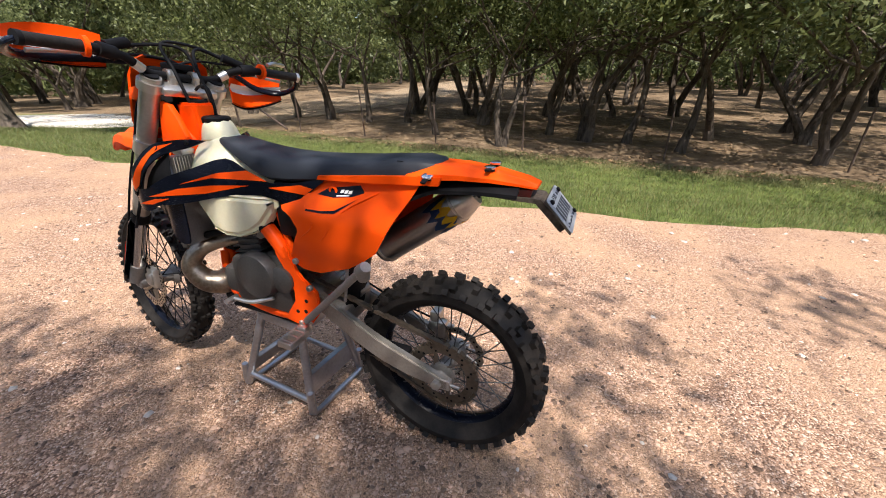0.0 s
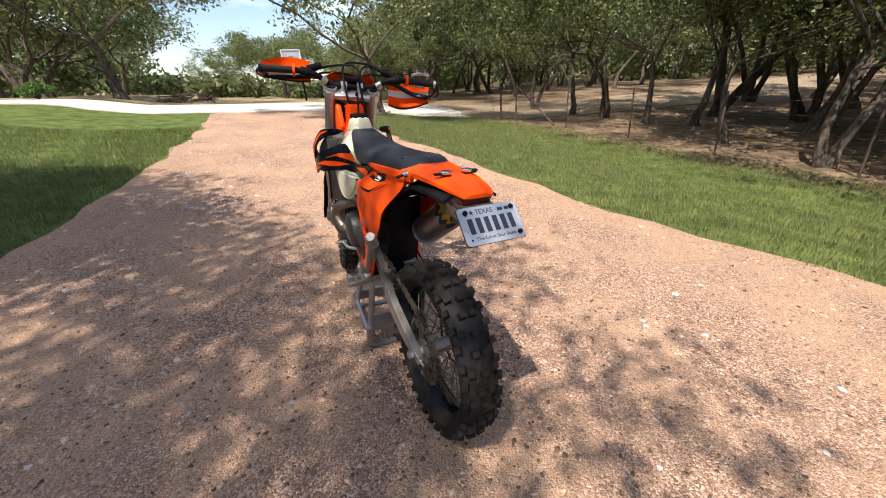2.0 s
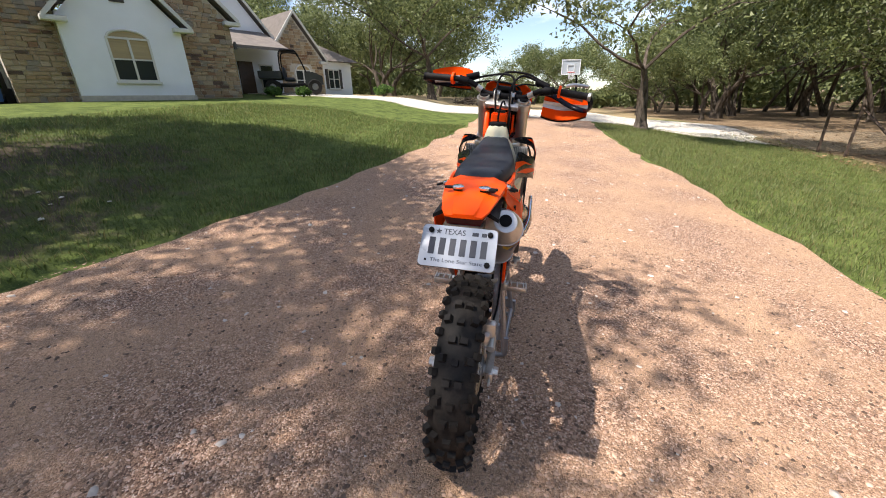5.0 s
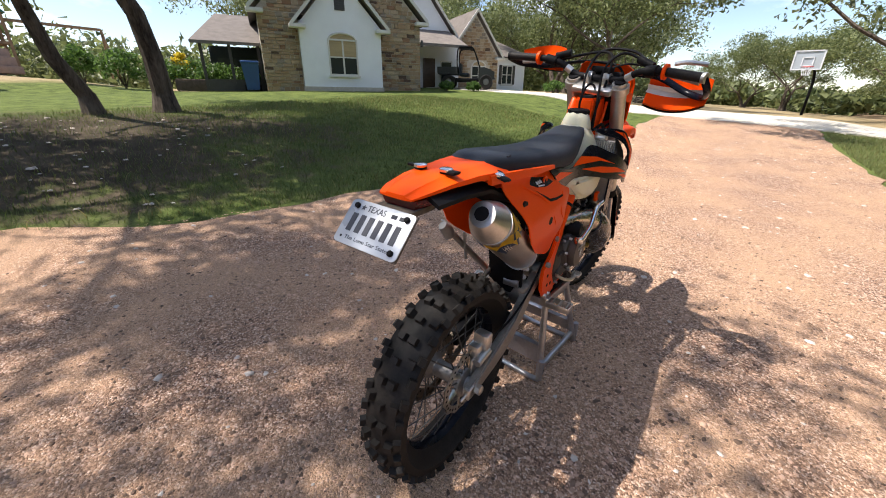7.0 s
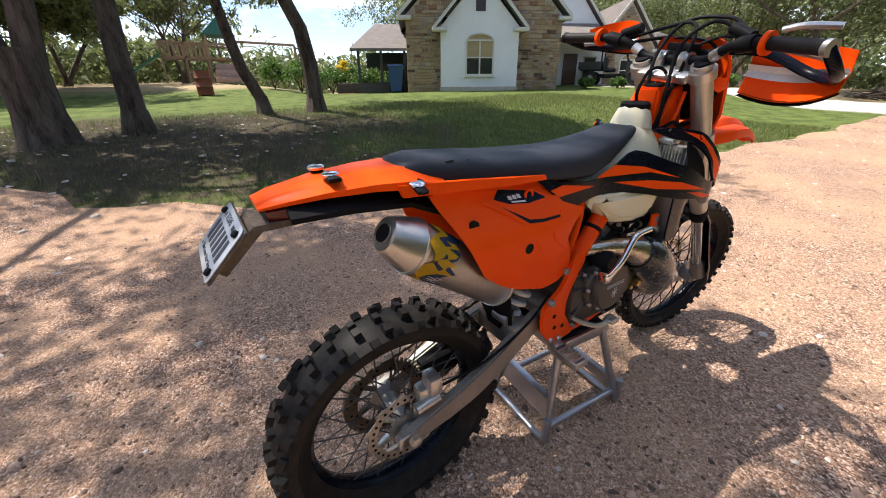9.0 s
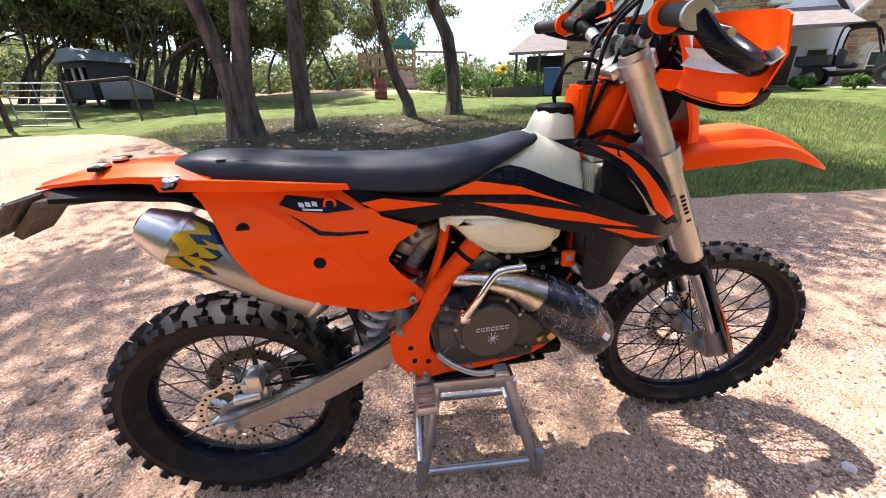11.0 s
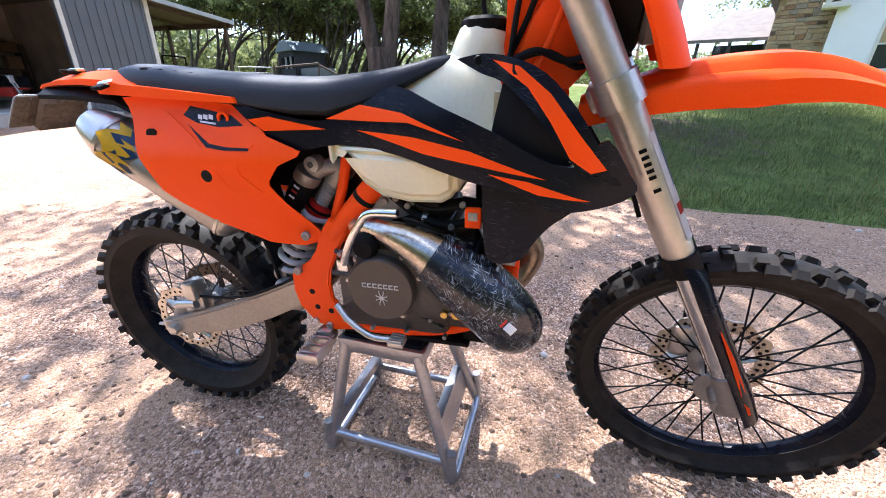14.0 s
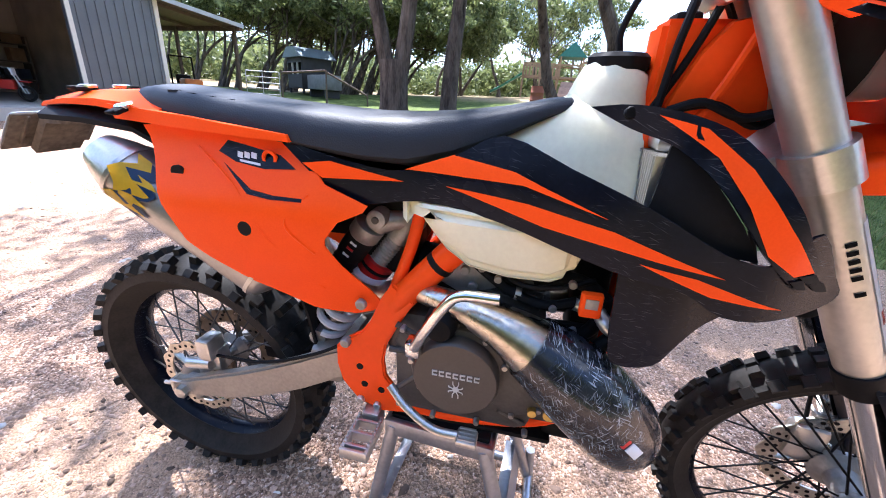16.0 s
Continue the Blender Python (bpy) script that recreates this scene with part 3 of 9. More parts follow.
# oaks of the wood, in four shapes
wood = [make_tree(21, 6.5, 5.0, 0.12, (0.12, 0.05), 2, 0.4, 5200, 0.125, None, 90, 0.7, OAK_WOOD),
        make_tree(22, 7.0, 5.5, 0.14, (-0.1, 0.1), 1, 0.42, 5200, 0.125, None, 90, 0.7, OAK_WOOD),
        make_tree(23, 6.0, 4.5, 0.10, (0.05, -0.18), 3, 0.42, 5200, 0.125, None, 90, 0.7, OAK_WOOD),
        make_tree(24, 6.5, 5.0, 0.11, (0.2, -0.1), 1, 0.45, 5200, 0.125, None, 90, 0.7, OAK_WOOD)]
near_wood = [make_tree(25, 6.5, 5.2, 0.085, (0.1, 0.06), 2, 0.27, 12500, 0.055, None, 96, 0.55, OAK_WOOD),
             make_tree(26, 6.8, 5.4, 0.1, (-0.12, 0.1), 1, 0.27, 12500, 0.055, None, 96, 0.55, OAK_WOOD)]
rng = np.random.default_rng(5)
made = [(9.1, 1.8), (10.1, -2.5), (11.5, 0.9), (12.0, 6.0), (10.7, -0.2), (10.9, -1.3), (11.5, 12.8), (11.3, 10.4), (11.5, 9.0), (11.4, 7.3), (12.7, 3.4), (10.0, 4.1), (9.9, -5.2), (10.5, -7.4), (9.8, -9.6), (12.4, -3.6), (12.6, -6.0), (11.0, -12.0)]
while len(made) < 108:
    x, y = 10.5 + 40 * rng.random() ** 1.6, -26 + 62 * rng.random()
    if 8.5 < y < 17.5 or (x < 13 and y > 12) or min(math.hypot(x - a, y - b) for a, b in made) < 1.9 + 0.04 * x:
        continue
    made.append((x, y))
placed = []
for i, (x, y) in enumerate(made):
    ob = near_wood[i % 2] if x < 12.2 else wood[i % 4]
    s = 0.85 + 0.4 * rng.random()
    if ob not in placed:
        placed.append(ob)
        ob.matrix_basis = pose(x, y, float(land(x, y)) - 0.02, 0, 0, rng.random() * 360)
    else:
        plant(ob, x, y, rng.random() * 360, s, s * (0.9 + 0.25 * rng.random()))
for ob in wood + near_wood:
    tagged(ob, group="oaks of the wood")
# rounded oaks by the crossroad and beyond
far = [make_tree(31, 8.0, 9.0, 0.26, (0.1, 0.03), 1, 0.3, 15000, 0.12, M_LEAF_FAR, 200, 0.75, OAK_FAR),
       make_tree(32, 7.0, 8.0, 0.22, (-0.12, 0.0), 2, 0.28, 15000, 0.12, M_LEAF_FAR, 200, 0.8, OAK_FAR)]
FAR = [(4.4, 13.5, 0.7), (-10.0, 28.5, 0.95), (-5.6, 25.4, 1.4), (-10, 31, 1.1), (-15, 33, 1.1), (-21, 30, 1.1), (8, 27, 0.9), (11.5, 24, 1.0), (4.5, 43, 0.85), (-1.5, 49, 0.42), (13, 31, 1.1), (17, 26, 1.0), (24, 30, 1.1), (11, 33, 0.62), (3.8, 37, 0.8), (1.6, 41, 0.62),
       (-27, 27, 1.1), (-33, 20, 1.0), (12.5, 44, 0.9), (-9, 44, 1.2), (-16, 42, 1.2), (-24, 40, 1.2), (18, 42, 1.2), (-20, 22, 0.9), (10, 22.5, 0.62)]
for i, (x, y, s) in enumerate(FAR):
    if i < 2:
        far[i].matrix_basis = pose(x, y, float(land(x, y)) - 0.02, 0, 0, 120 + 100 * i) @ Matrix.Diagonal((s, s, s, 1))
    else:
        plant(far[i % 2], x, y, 77 * i % 360, s, s * (0.85 + 0.3 * ((i * 37) % 10) / 10))
for ob in far:
    tagged(ob, group="oaks of the field")
# rows of leaning oaks behind the hut, before an open dry field
leaning = [make_tree(27, 6.6, 4.8, 0.11, (0.0, 0.5), 1, 0.5, 9000, 0.11, None, 120, 0.6, "slender oak leaning over the edge of the dry field"),
           make_tree(28, 6.2, 5.0, 0.1, (0.05, 0.38), 2, 0.5, 9000, 0.11, None, 120, 0.6, "slender oak leaning over the edge of the dry field")]
west = []
for i in range(15):
    t = i / 14
    west.append((-20.0 - 8.5 * t + 0.9 * math.sin(i * 2.4), -10.6 + 1.6 * t + 0.8 * math.cos(i * 1.7)))
while len(west) < 33:
    x, y = -21.0 - 6.0 * rng.random(), -23 + 11.0 * rng.random()
    if min(math.hypot(x - a, y - b) for a, b in west) > 1.8:
        west.append((x, y))
for i, (x, y) in enumerate(west):
    turn, k = 50 * rng.random() - 25, 0.95 + 0.3 * rng.random()
    if i < 2:
        leaning[i].matrix_basis = pose(x, y, float(land(x, y)) - 0.02, 0, 0, turn)
    else:
        plant(leaning[i % 2], x, y, turn, k, k * 1.1)
for ob in leaning:
    tagged(ob, group="leaning oaks of the west")
# upright oaks beyond the play set
for i, (x, y) in enumerate(((-36, -6), (-39, -2.5), (-36.5, 1.0), (-40, 4.5), (-34, -12), (-40, -9), (-43, 1.5), (-38, -17))):
    plant(wood[i % 4], x, y, 71 * i % 360, 1.25, 1.5)
# a far belt of woodland closes the view
cs, rs = [], []
for i in range(4600):
    a, r = rng.random() * 6.283, 46 + 50 * rng.random()
    low = abs(a - 1.52) < 0.2
    top = (1.2 if low else 4.0 if abs(a - 3.1) < 0.75 else 8.5) * (0.75 + 0.25 * math.sin(a * 9))
    cs.append((r * math.cos(a), r * math.sin(a), 0.4 + float(land(r * math.cos(a), r * math.sin(a))) + top * rng.random()))
    rs.append((1.6 + 2.0 * rng.random()) * (0.55 if low else 1))
v, f = leaf_cloud(rng, cs, rs, 84, 0.36)
belt = new("far_woods", fast_mesh("far_woods", v, f, M_LEAF_FAR))
tagged(belt, "far belt of grey-green oak woodland", "woodland", kind="stuff")

# ---- the house ----
M_STUCCO = mat("white_stucco", (0.8, 0.81, 0.82), 0.9, var=0.05, scale=1.2, bump=0.35, bscale=160)
def stone_material(name, node, out):
    """Field stone in tan, cream, rust and brown, one colour a block."""
    m = mat(name, (0.9, 0.9, 0.9), 0.9, var=0.22, scale=5, bump=0.5, bscale=40)
    n, l = m.node_tree.nodes, m.node_tree.links
    b = n["Principled BSDF"]
    g, r, mul = n.new(node), n.new("ShaderNodeValToRGB"), n.new("ShaderNodeMixRGB")
    r.color_ramp.interpolation = "CONSTANT"
    e = r.color_ramp.elements
    for i, (p, c) in enumerate(((0.0, (0.4, 0.28, 0.17)), (0.25, (0.47, 0.36, 0.23)), (0.42, (0.36, 0.24, 0.13)), (0.58, (0.43, 0.31, 0.18)), (0.72, (0.3, 0.25, 0.19)), (0.82, (0.27, 0.15, 0.08)), (0.9, (0.12, 0.075, 0.05)), (0.95, (0.38, 0.3, 0.2)))):
        q = e[i] if i < 2 else e.new(p)
        q.position, q.color = p, (*c, 1)
    mul.blend_type = "MULTIPLY"
    mul.inputs[0].default_value = 1.0
    l.new(g.outputs[out], r.inputs["Fac"])
    l.new(b.inputs["Base Color"].links[0].from_socket, mul.inputs[1])
    l.new(r.outputs["Color"], mul.inputs[2])
    l.new(mul.outputs["Color"], b.inputs["Base Color"])
    return m


M_STONE = stone_material("field_stone", "ShaderNodeObjectInfo", "Random")
M_MORTAR = mat("pale_mortar", (0.5, 0.45, 0.36), 0.95, var=0.15, scale=8, bump=0.4, bscale=80)
M_SHINGLE = mat("grey_shingle", (0.15, 0.13, 0.115), 0.95, var=0.25, scale=3, bump=0.4, bscale=60, obrand=0.15)
M_TRIM = mat("cream_trim", (0.62, 0.6, 0.54), 0.6, var=0.05)
M_DARKFRAME = mat("dark_bronze_frame", (0.05, 0.045, 0.04), 0.5, var=0.2)
M_GLASS = glass("window_glass", (0.03, 0.035, 0.035))
M_BLIND = mat("tan_blind", (0.4, 0.3, 0.16), 0.8, var=0.2, scale=2, bump=0.3, bscale=30, stretch=(0.2, 0.2, 4))
M_WOODDOOR = mat("brown_door", (0.09, 0.05, 0.03), 0.5, var=0.3)
HOUSE = thing("house", "white stucco and tan limestone ranch house with shingle roofs", "house", at=(-11.4, 11.6, -0.06), turn=59.5)
HOUSE.scale = (0.85, 0.85, 0.85)


def wall_box(lo, hi, material, label="", name="wall"):
    bm = bmesh.new()
    box(bm, lo, hi)
    return part(name, bm, material, HOUSE, label, smooth=False)


def gable_front(u0, u1, d, eave, peak, material, depth=0.25, label="", z0=0.0):
    bm = bmesh.new()
    um = (u0 + u1) / 2
    plate(bm, [(u0, z0), (u1, z0), (u1, eave), (um, peak), (u0, eave)], depth, lambda a, b, h: Vector((a, d + depth / 2 - h, b)))
    return part("wall", bm, material, HOUSE, label, smooth=False)


def gable_roof(u0, u1, d0, d1, eave, peak, over=0.35, rise=0.16):
    """Two slabs that meet at a ridge, with pale fascia boards and short returns at the eaves."""
    um = (u0 + u1) / 2
    slope = (peak - eave) / (um - u0)
    for sgn, ue in ((-1, u0 - over), (1, u1 + over)):
        bm = bmesh.new()
        ze = eave - slope * over
        box_pts = [(ue, d0, ze), (um, d0, peak), (um, d1, peak), (ue, d1, ze)]
        lo = [bm.verts.new(p) for p in box_pts]
        hi = [bm.verts.new((p[0], p[1], p[2] + rise)) for p in box_pts]
        for q in ((3, 2, 1, 0),):
            bm.faces.new([lo[i] for i in q])
        bm.faces.new(hi)
        for i in range(4):
            bm.faces.new((lo[i], lo[(i + 1) % 4], hi[(i + 1) % 4], hi[i]))
        bmesh.ops.recalc_face_normals(bm, faces=bm.faces[:])
        roof = part("roof", bm, M_SHINGLE, HOUSE, "weathered grey-brown shingle roof", smooth=False)
        # fascia along the rake
        bm = bmesh.new()
        a, b = Vector((ue, d0 - 0.03, ze - 0.02)), Vector((um, d0 - 0.03, peak - 0.02))
        v = [bm.verts.new(p) for p in (a, b, b + Vector((0, 0, 0.19)), a + Vector((0, 0, 0.19)), a + Vector((0, 0.06, 0)), b + Vector((0, 0.06, 0)), b + Vector((0, 0.06, 0.19)), a + Vector((0, 0.06, 0.19)))]
        for q in ((0, 1, 2, 3), (7, 6, 5, 4), (0, 4, 5, 1), (3, 2, 6, 7), (0, 3, 7, 4), (1, 5, 6, 2)):
            bm.faces.new([v[i] for i in q])
        part("fascia", bm, M_TRIM, roof, smooth=False)
        bm = bmesh.new()
        ur = u0 if sgn < 0 else u1
        box(bm, (min(ur - sgn * 0.28, ur + sgn * (over + 0.05)), d0 - 0.02, eave - 0.42), (max(ur - sgn * 0.28, ur + sgn * (over + 0.05)), d0 + 0.3, eave - 0.26), 0.02)
        part("eave_return", bm, M_TRIM, roof)


def window(u, z0, w, h, d, arch=0.0, blind=True, panes=(2, 2), name="window"):
    """An outer trim, bars, panes set back and a blind behind the upper sash."""
    t = 0.07
    bm = bmesh.new()
    box(bm, (u - w / 2 - 0.12, d - 0.1, z0 - t - 0.07), (u + w / 2 + 0.12, d + 0.02, z0 - t))
    win = part(name, bm, M_TRIM, HOUSE, "white-framed window with tan blinds" if blind else "white-framed window with dark panes", smooth=False)

    def piece(nm, lo, hi):
        q = bmesh.new()
        box(q, lo, hi)
        part(nm, q, M_TRIM, win, smooth=False)
    piece("frame_rail", (u - w / 2 - t, d - 0.05, z0 - t), (u + w / 2 + t, d + 0.04, z0))
    piece("jamb", (u - w / 2 - t, d - 0.05, z0), (u - w / 2, d + 0.04, z0 + h))
    piece("jamb", (u + w / 2, d - 0.05, z0), (u + w / 2 + t, d + 0.04, z0 + h))
    for i in range(1, panes[0]):
        x = u - w / 2 + w * i / panes[0]
        piece("mullion", (x - 0.035, d - 0.04, z0), (x + 0.035, d + 0.02, z0 + h))
    for i in range(1, panes[1]):
        z = z0 + h * i / panes[1]
        piece("crossbar", (u - w / 2, d - 0.036, z - 0.025), (u + w / 2, d + 0.02, z + 0.025))
    piece("frame_rail", (u - w / 2 - t, d - 0.046, z0 + h - 0.03), (u + w / 2 + t, d + 0.02, z0 + h + 0.04))
    rim = []
    for k in range(13):
        a = math.pi * k / 12
        rim.append((u - math.cos(a) * w / 2, z0 + h + math.sin(a) * arch))
    if arch:
        bm = bmesh.new()
        tube(bm, [(a, d - 0.02, b + 0.02) for a, b in rim], 0.045, 8)
        part("arch_trim", bm, M_TRIM, win)
    for i in range(panes[0]):
        for j in range(panes[1]):
            bm = bmesh.new()
            x0, x1 = u - w / 2 + w * i / panes[0], u - w / 2 + w * (i + 1) / panes[0]
            zz0, zz1 = z0 + h * j / panes[1], z0 + h * (j + 1) / panes[1]
            box(bm, (x0, d - 0.006, zz0), (x1, d, zz1))
            part("pane", bm, M_BLIND if blind and j == panes[1] - 1 else M_GLASS, win, smooth=False)
    if arch:
        bm = bmesh.new()
        vs = [bm.verts.new((a, d - 0.006, b)) for a, b in rim]
        bm.faces.new(vs[::-1])
        part("pane", bm, M_BLIND, win, smooth=False)
    return win


def shared_stones(parent, u0, u1, z0, z1, d, seed, keep=None):
    """Courses of uneven limestone blocks; each block is a part on one of six shared meshes."""
    rng = np.random.default_rng(seed)
    meshes = []
    for k in range(6):
        bm = bmesh.new()
        bmesh.ops.create_cube(bm, size=1.0)
        for v in bm.verts:
            v.co += Vector(rng.normal(size=3)) * 0.035
        meshes.append(mesh_of("stone", bm, M_STONE))
    z = z0
    while z < z1 - 0.05:
        h = min(0.09 + 0.12 * rng.random(), z1 - z)
        x = u0
        while x < u1 - 0.02:
            w = min(0.14 + 0.3 * rng.random(), u1 - x)
            if keep is None or keep(x, x + w, z, z + h):
                ob = new("stone", meshes[rng.integers(6)])
                ob.parent = parent
                ob.matrix_local = Matrix.Translation((x + w / 2, d - 0.012, z + h / 2)) @ Matrix.Diagonal((w - 0.022, 0.06, h - 0.02, 1))
            x += w
        z += h


# the white bay with its tall arched window
gable_front(-3.65, 0.0, 0.0, 2.75, 4.72, M_STUCCO, label="white stucco gable wall")
wall_box((-3.6, 0.25, 0), (-0.05, 5, 2.9), M_STUCCO)
gable_roof(-3.65, 0.0, -0.3, 7.0, 2.95, 4.95)
window(-1.82, 0.78, 1.2, 1.4, 0.0, 0.26)
bm = bmesh.new()
box(bm, (-2.05, -0.03, 3.35), (-1.6, 0.02, 4.08))
vent = part("gable_vent", bm, M_DARKFRAME, HOUSE, "dark louvred gable vent", smooth=False)
for k in range(8):
    bm = bmesh.new()
    box(bm, (-2.02, -0.05, 3.4 + k * 0.083), (-1.63, -0.025, 3.43 + k * 0.083))
    part("slat", bm, M_DARKFRAME, vent, smooth=False)
bm = bmesh.new()
box(bm, (-3.7, -0.04, -0.02), (0.05, 0.05, 0.22))
part("plinth", bm, M_MORTAR, HOUSE, smooth=False)
# limestone flanks
left = wall_box((-5.25, 0.6, 0), (-3.6, 6, 3.2), M_MORTAR, "tan limestone wall in uneven courses")
right = wall_box((-0.1, 0.6, 0), (2.2, 0.86, 3.2), M_MORTAR, "tan limestone wall in uneven courses")
high = gable_front(-5.25, 2.2, 0.6, 3.3, 7.0, M_MORTAR, label="tan limestone gable behind the bay", z0=3.2)
bm = bmesh.new()
box(bm, (0.0, 0.86, 0), (2.15, 6, 3.2))
part("wall", bm, M_MORTAR, HOUSE, smooth=False)
# the main gable behind rises over the bay
gable_roof(-5.25, 2.2, 0.3, 12.0, 3.5, 7.2)
# a white gable stands farther back above the entry
gable_front(2.3, 6.2, 5.4, 3.6, 6.0, M_STUCCO, label="white stucco upper gable", z0=2.9)
gable_roof(2.3, 6.2, 5.1, 11.0, 3.75, 6.15)
# screened porch on the west end
for u in (-7.75, -6.6, -5.4):
    bm = bmesh.new()
    box(bm, (u - 0.06, 2.0, 0), (u + 0.06, 2.12, 1.95))
    part("porch_post", bm, M_DARKFRAME, HOUSE, smooth=False)
wall_box((-7.75, 5.5, 0), (-5.25, 5.7, 2.2), M_GLASS, name="porch_screen")
wall_box((-7.75, 2.02, 0), (-5.25, 2.1, 0.5), M_DARKFRAME, name="porch_wall")
bm = bmesh.new()
v = [bm.verts.new(p) for p in ((-8.1, 1.7, 1.92), (-5.2, 1.7, 1.92), (-5.2, 6, 3.6), (-7.2, 6, 3.6), (-8.1, 1.7, 2.05), (-5.2, 1.7, 2.05), (-5.2, 6, 3.75), (-7.2, 6, 3.75))]
for q in ((3, 2, 1, 0), (4, 5, 6, 7), (0, 1, 5, 4), (1, 2, 6, 5), (2, 3, 7, 6), (3, 0, 4, 7)):
    bm.faces.new([v[i] for i in q])
part("roof", bm, M_SHINGLE, HOUSE, "weathered grey-brown shingle porch roof", smooth=False)
# entry porch, stone gable and wing on the east end
D = 5.0
wall_box((2.2, 4.6, 0), (6.4, 4.9, 3.0), M_STUCCO, "pale stucco entry wall")
bm = bmesh.new()
box(bm, (3.9, 4.5, 0), (4.7, 4.62, 2.05), 0.01)
part("door", bm, M_WOODDOOR, HOUSE, "dark brown front door")
window(5.5, 0.7, 0.7, 1.2, 4.6, 0, False, (1, 2))
bm = bmesh.new()
v = [bm.verts.new(p) for p in ((1.9, 2.6, 2.5), (6.0, 2.6, 2.5), (6.0, 7, 4.2), (1.9, 7, 4.2), (1.9, 2.6, 2.65), (6.0, 2.6, 2.65), (6.0, 7, 4.35), (1.9, 7, 4.35))]
for q in ((3, 2, 1, 0), (4, 5, 6, 7), (0, 1, 5, 4), (1, 2, 6, 5), (2, 3, 7, 6), (3, 0, 4, 7)):
    bm.faces.new([v[i] for i in q])
part("roof", bm, M_SHINGLE, HOUSE, smooth=False)
g2 = gable_front(6.0, 9.6, D, 2.45, 4.75, M_MORTAR, label="tan limestone gable wall")
gable_roof(6.0, 9.6, D - 0.25, D + 8, 2.6, 4.9, 0.3)
window(8.1, 0.6, 1.0, 1.15, D, 0.3, False)
wall_box((9.6, D + 0.5, 0), (12.2, D + 6, 2.4), M_STUCCO, "pale stucco wing wall")
win = window(10.7, 0.75, 0.8, 1.15, D + 0.5, 0, False, (2, 2))
for u in (10.05, 11.15):
    bm = bmesh.new()
    box(bm, (u, D + 0.44, 0.7), (u + 0.2, D + 0.5, 1.95))
    part("shutter", bm, M_DARKFRAME, HOUSE, "dark wooden shutter", smooth=False)
bm = bmesh.new()
v = [bm.verts.new(p) for p in ((9.3, D, 2.42), (12.7, D, 2.42), (12.7, D + 7, 2.42), (9.3, D + 7, 2.42), (9.9, D + 3.5, 3.9), (11.2, D + 3.5, 3.9))]
for q in ((0, 1, 5, 4), (1, 2, 5), (2, 3, 4, 5), (3, 0, 4), (3, 2, 1, 0)):
    bm.faces.new([v[i] for i in q])
part("roof", bm, M_SHINGLE, HOUSE, smooth=False)
bm = bmesh.new()
tube(bm, [(2.35, 0.7, 2.2), (2.35, 0.7, 2.5)], [0.09, 0.06], 8)
part("wall_lantern", bm, M_DARKFRAME, HOUSE, "dark metal wall lantern")
# the low front garden edge and stones are at the end of the file

# ---- garage and lean-to ----
M_SIDING = mat("grey_metal_siding", (0.13, 0.14, 0.16), 0.45, 0.4, var=0.1, scale=2, bump=0.1, bscale=40)
M_RUST = mat("rusty_steel", (0.1, 0.07, 0.055), 0.8, 0.3, var=0.35, scale=8, bump=0.3, bscale=70)
M_ROOFTIN = mat("galvanised_roof", (0.42, 0.42, 0.42), 0.5, 0.6, var=0.15, scale=2, bump=0.1)
M_DARKIN = mat("garage_lining", (0.16, 0.13, 0.1), 0.9, var=0.3)
M_CONC = mat("concrete_apron", (0.45, 0.42, 0.38), 0.9, var=0.15, scale=3, bump=0.3, bscale=70)
GARAGE = thing("garage", "grey ribbed metal garage with an open doorway and lean-to", "garage", at=(-10.15, -10.75, 0), turn=math.degrees(math.atan2(-0.19, 0.98)))
# local x runs along the front, local y towards the back is negative
GD0, GD1, GW, GH = 2.25, 6.6, 9.0, 3.45


def gwall(lo, hi, material=None, name="wall", label=""):
    bm = bmesh.new()
    box(bm, lo, hi)
    return part(name, bm, material or M_SIDING, GARAGE, label, smooth=False)


gwall((0, -0.12, -0.3), (GD0, 0, GH))
gwall((GD1, -0.12, -0.7), (GW, 0, GH))
gwall((GD0, -0.12, 2.8), (GD1, 0, GH))
gwall((0, -8, -0.3), (0.12, -0.12, GH))
gwall((GW - 0.12, -8, -0.7), (GW, -0.12, GH))
gwall((0, -8.12, 0), (GW, -8, GH))
gwall((0.12, -7.9, 0.0), (GW - 0.12, -0.12, 0.03), M_CONC, "floor", "stained concrete garage floor")
gwall((GD0 - 0.4, 0.0, -0.5), (GD1 + 0.4, 0.9, 0.03), M_CONC, "apron", "concrete apron before the doorway")
for k in range(12):
    x = 0.1 + k * 0.235
    if x < GD0 - 0.05:
        gwall((x, 0.0, 0.02), (x + 0.05, 0.025, GH), name="rib")
for k in range(10):
    x = GD1 + 0.15 + k * 0.235
    gwall((x, 0.0, 0.02), (x + 0.05, 0.025, GH), name="rib")
for k in range(17):
    gwall((GD0 + k * 0.235, 0.0, 2.88), (GD0 + k * 0.235 + 0.05, 0.025, GH), name="rib")
for lo, hi in (((GD0 - 0.1, 0.0, 0), (GD0, 0.04, 2.9)), ((GD0 - 0.1, 0.0, 2.8), (GD1 + 0.1, 0.04, 2.9)), ((-0.06, -0.06, 0), (0.06, 0.04, GH))):
    gwall(lo, hi, M_TRIM, "door_trim")
bm = bmesh.new()
plate(bm, [(-0.35, GH), (GW + 0.35, GH), (GW / 2, GH + 1.1)], 8.7, lambda a, b, h: Vector((a, -4 + h, b)))
part("roof", bm, M_ROOFTIN, GARAGE, "pale metal roof", smooth=False)
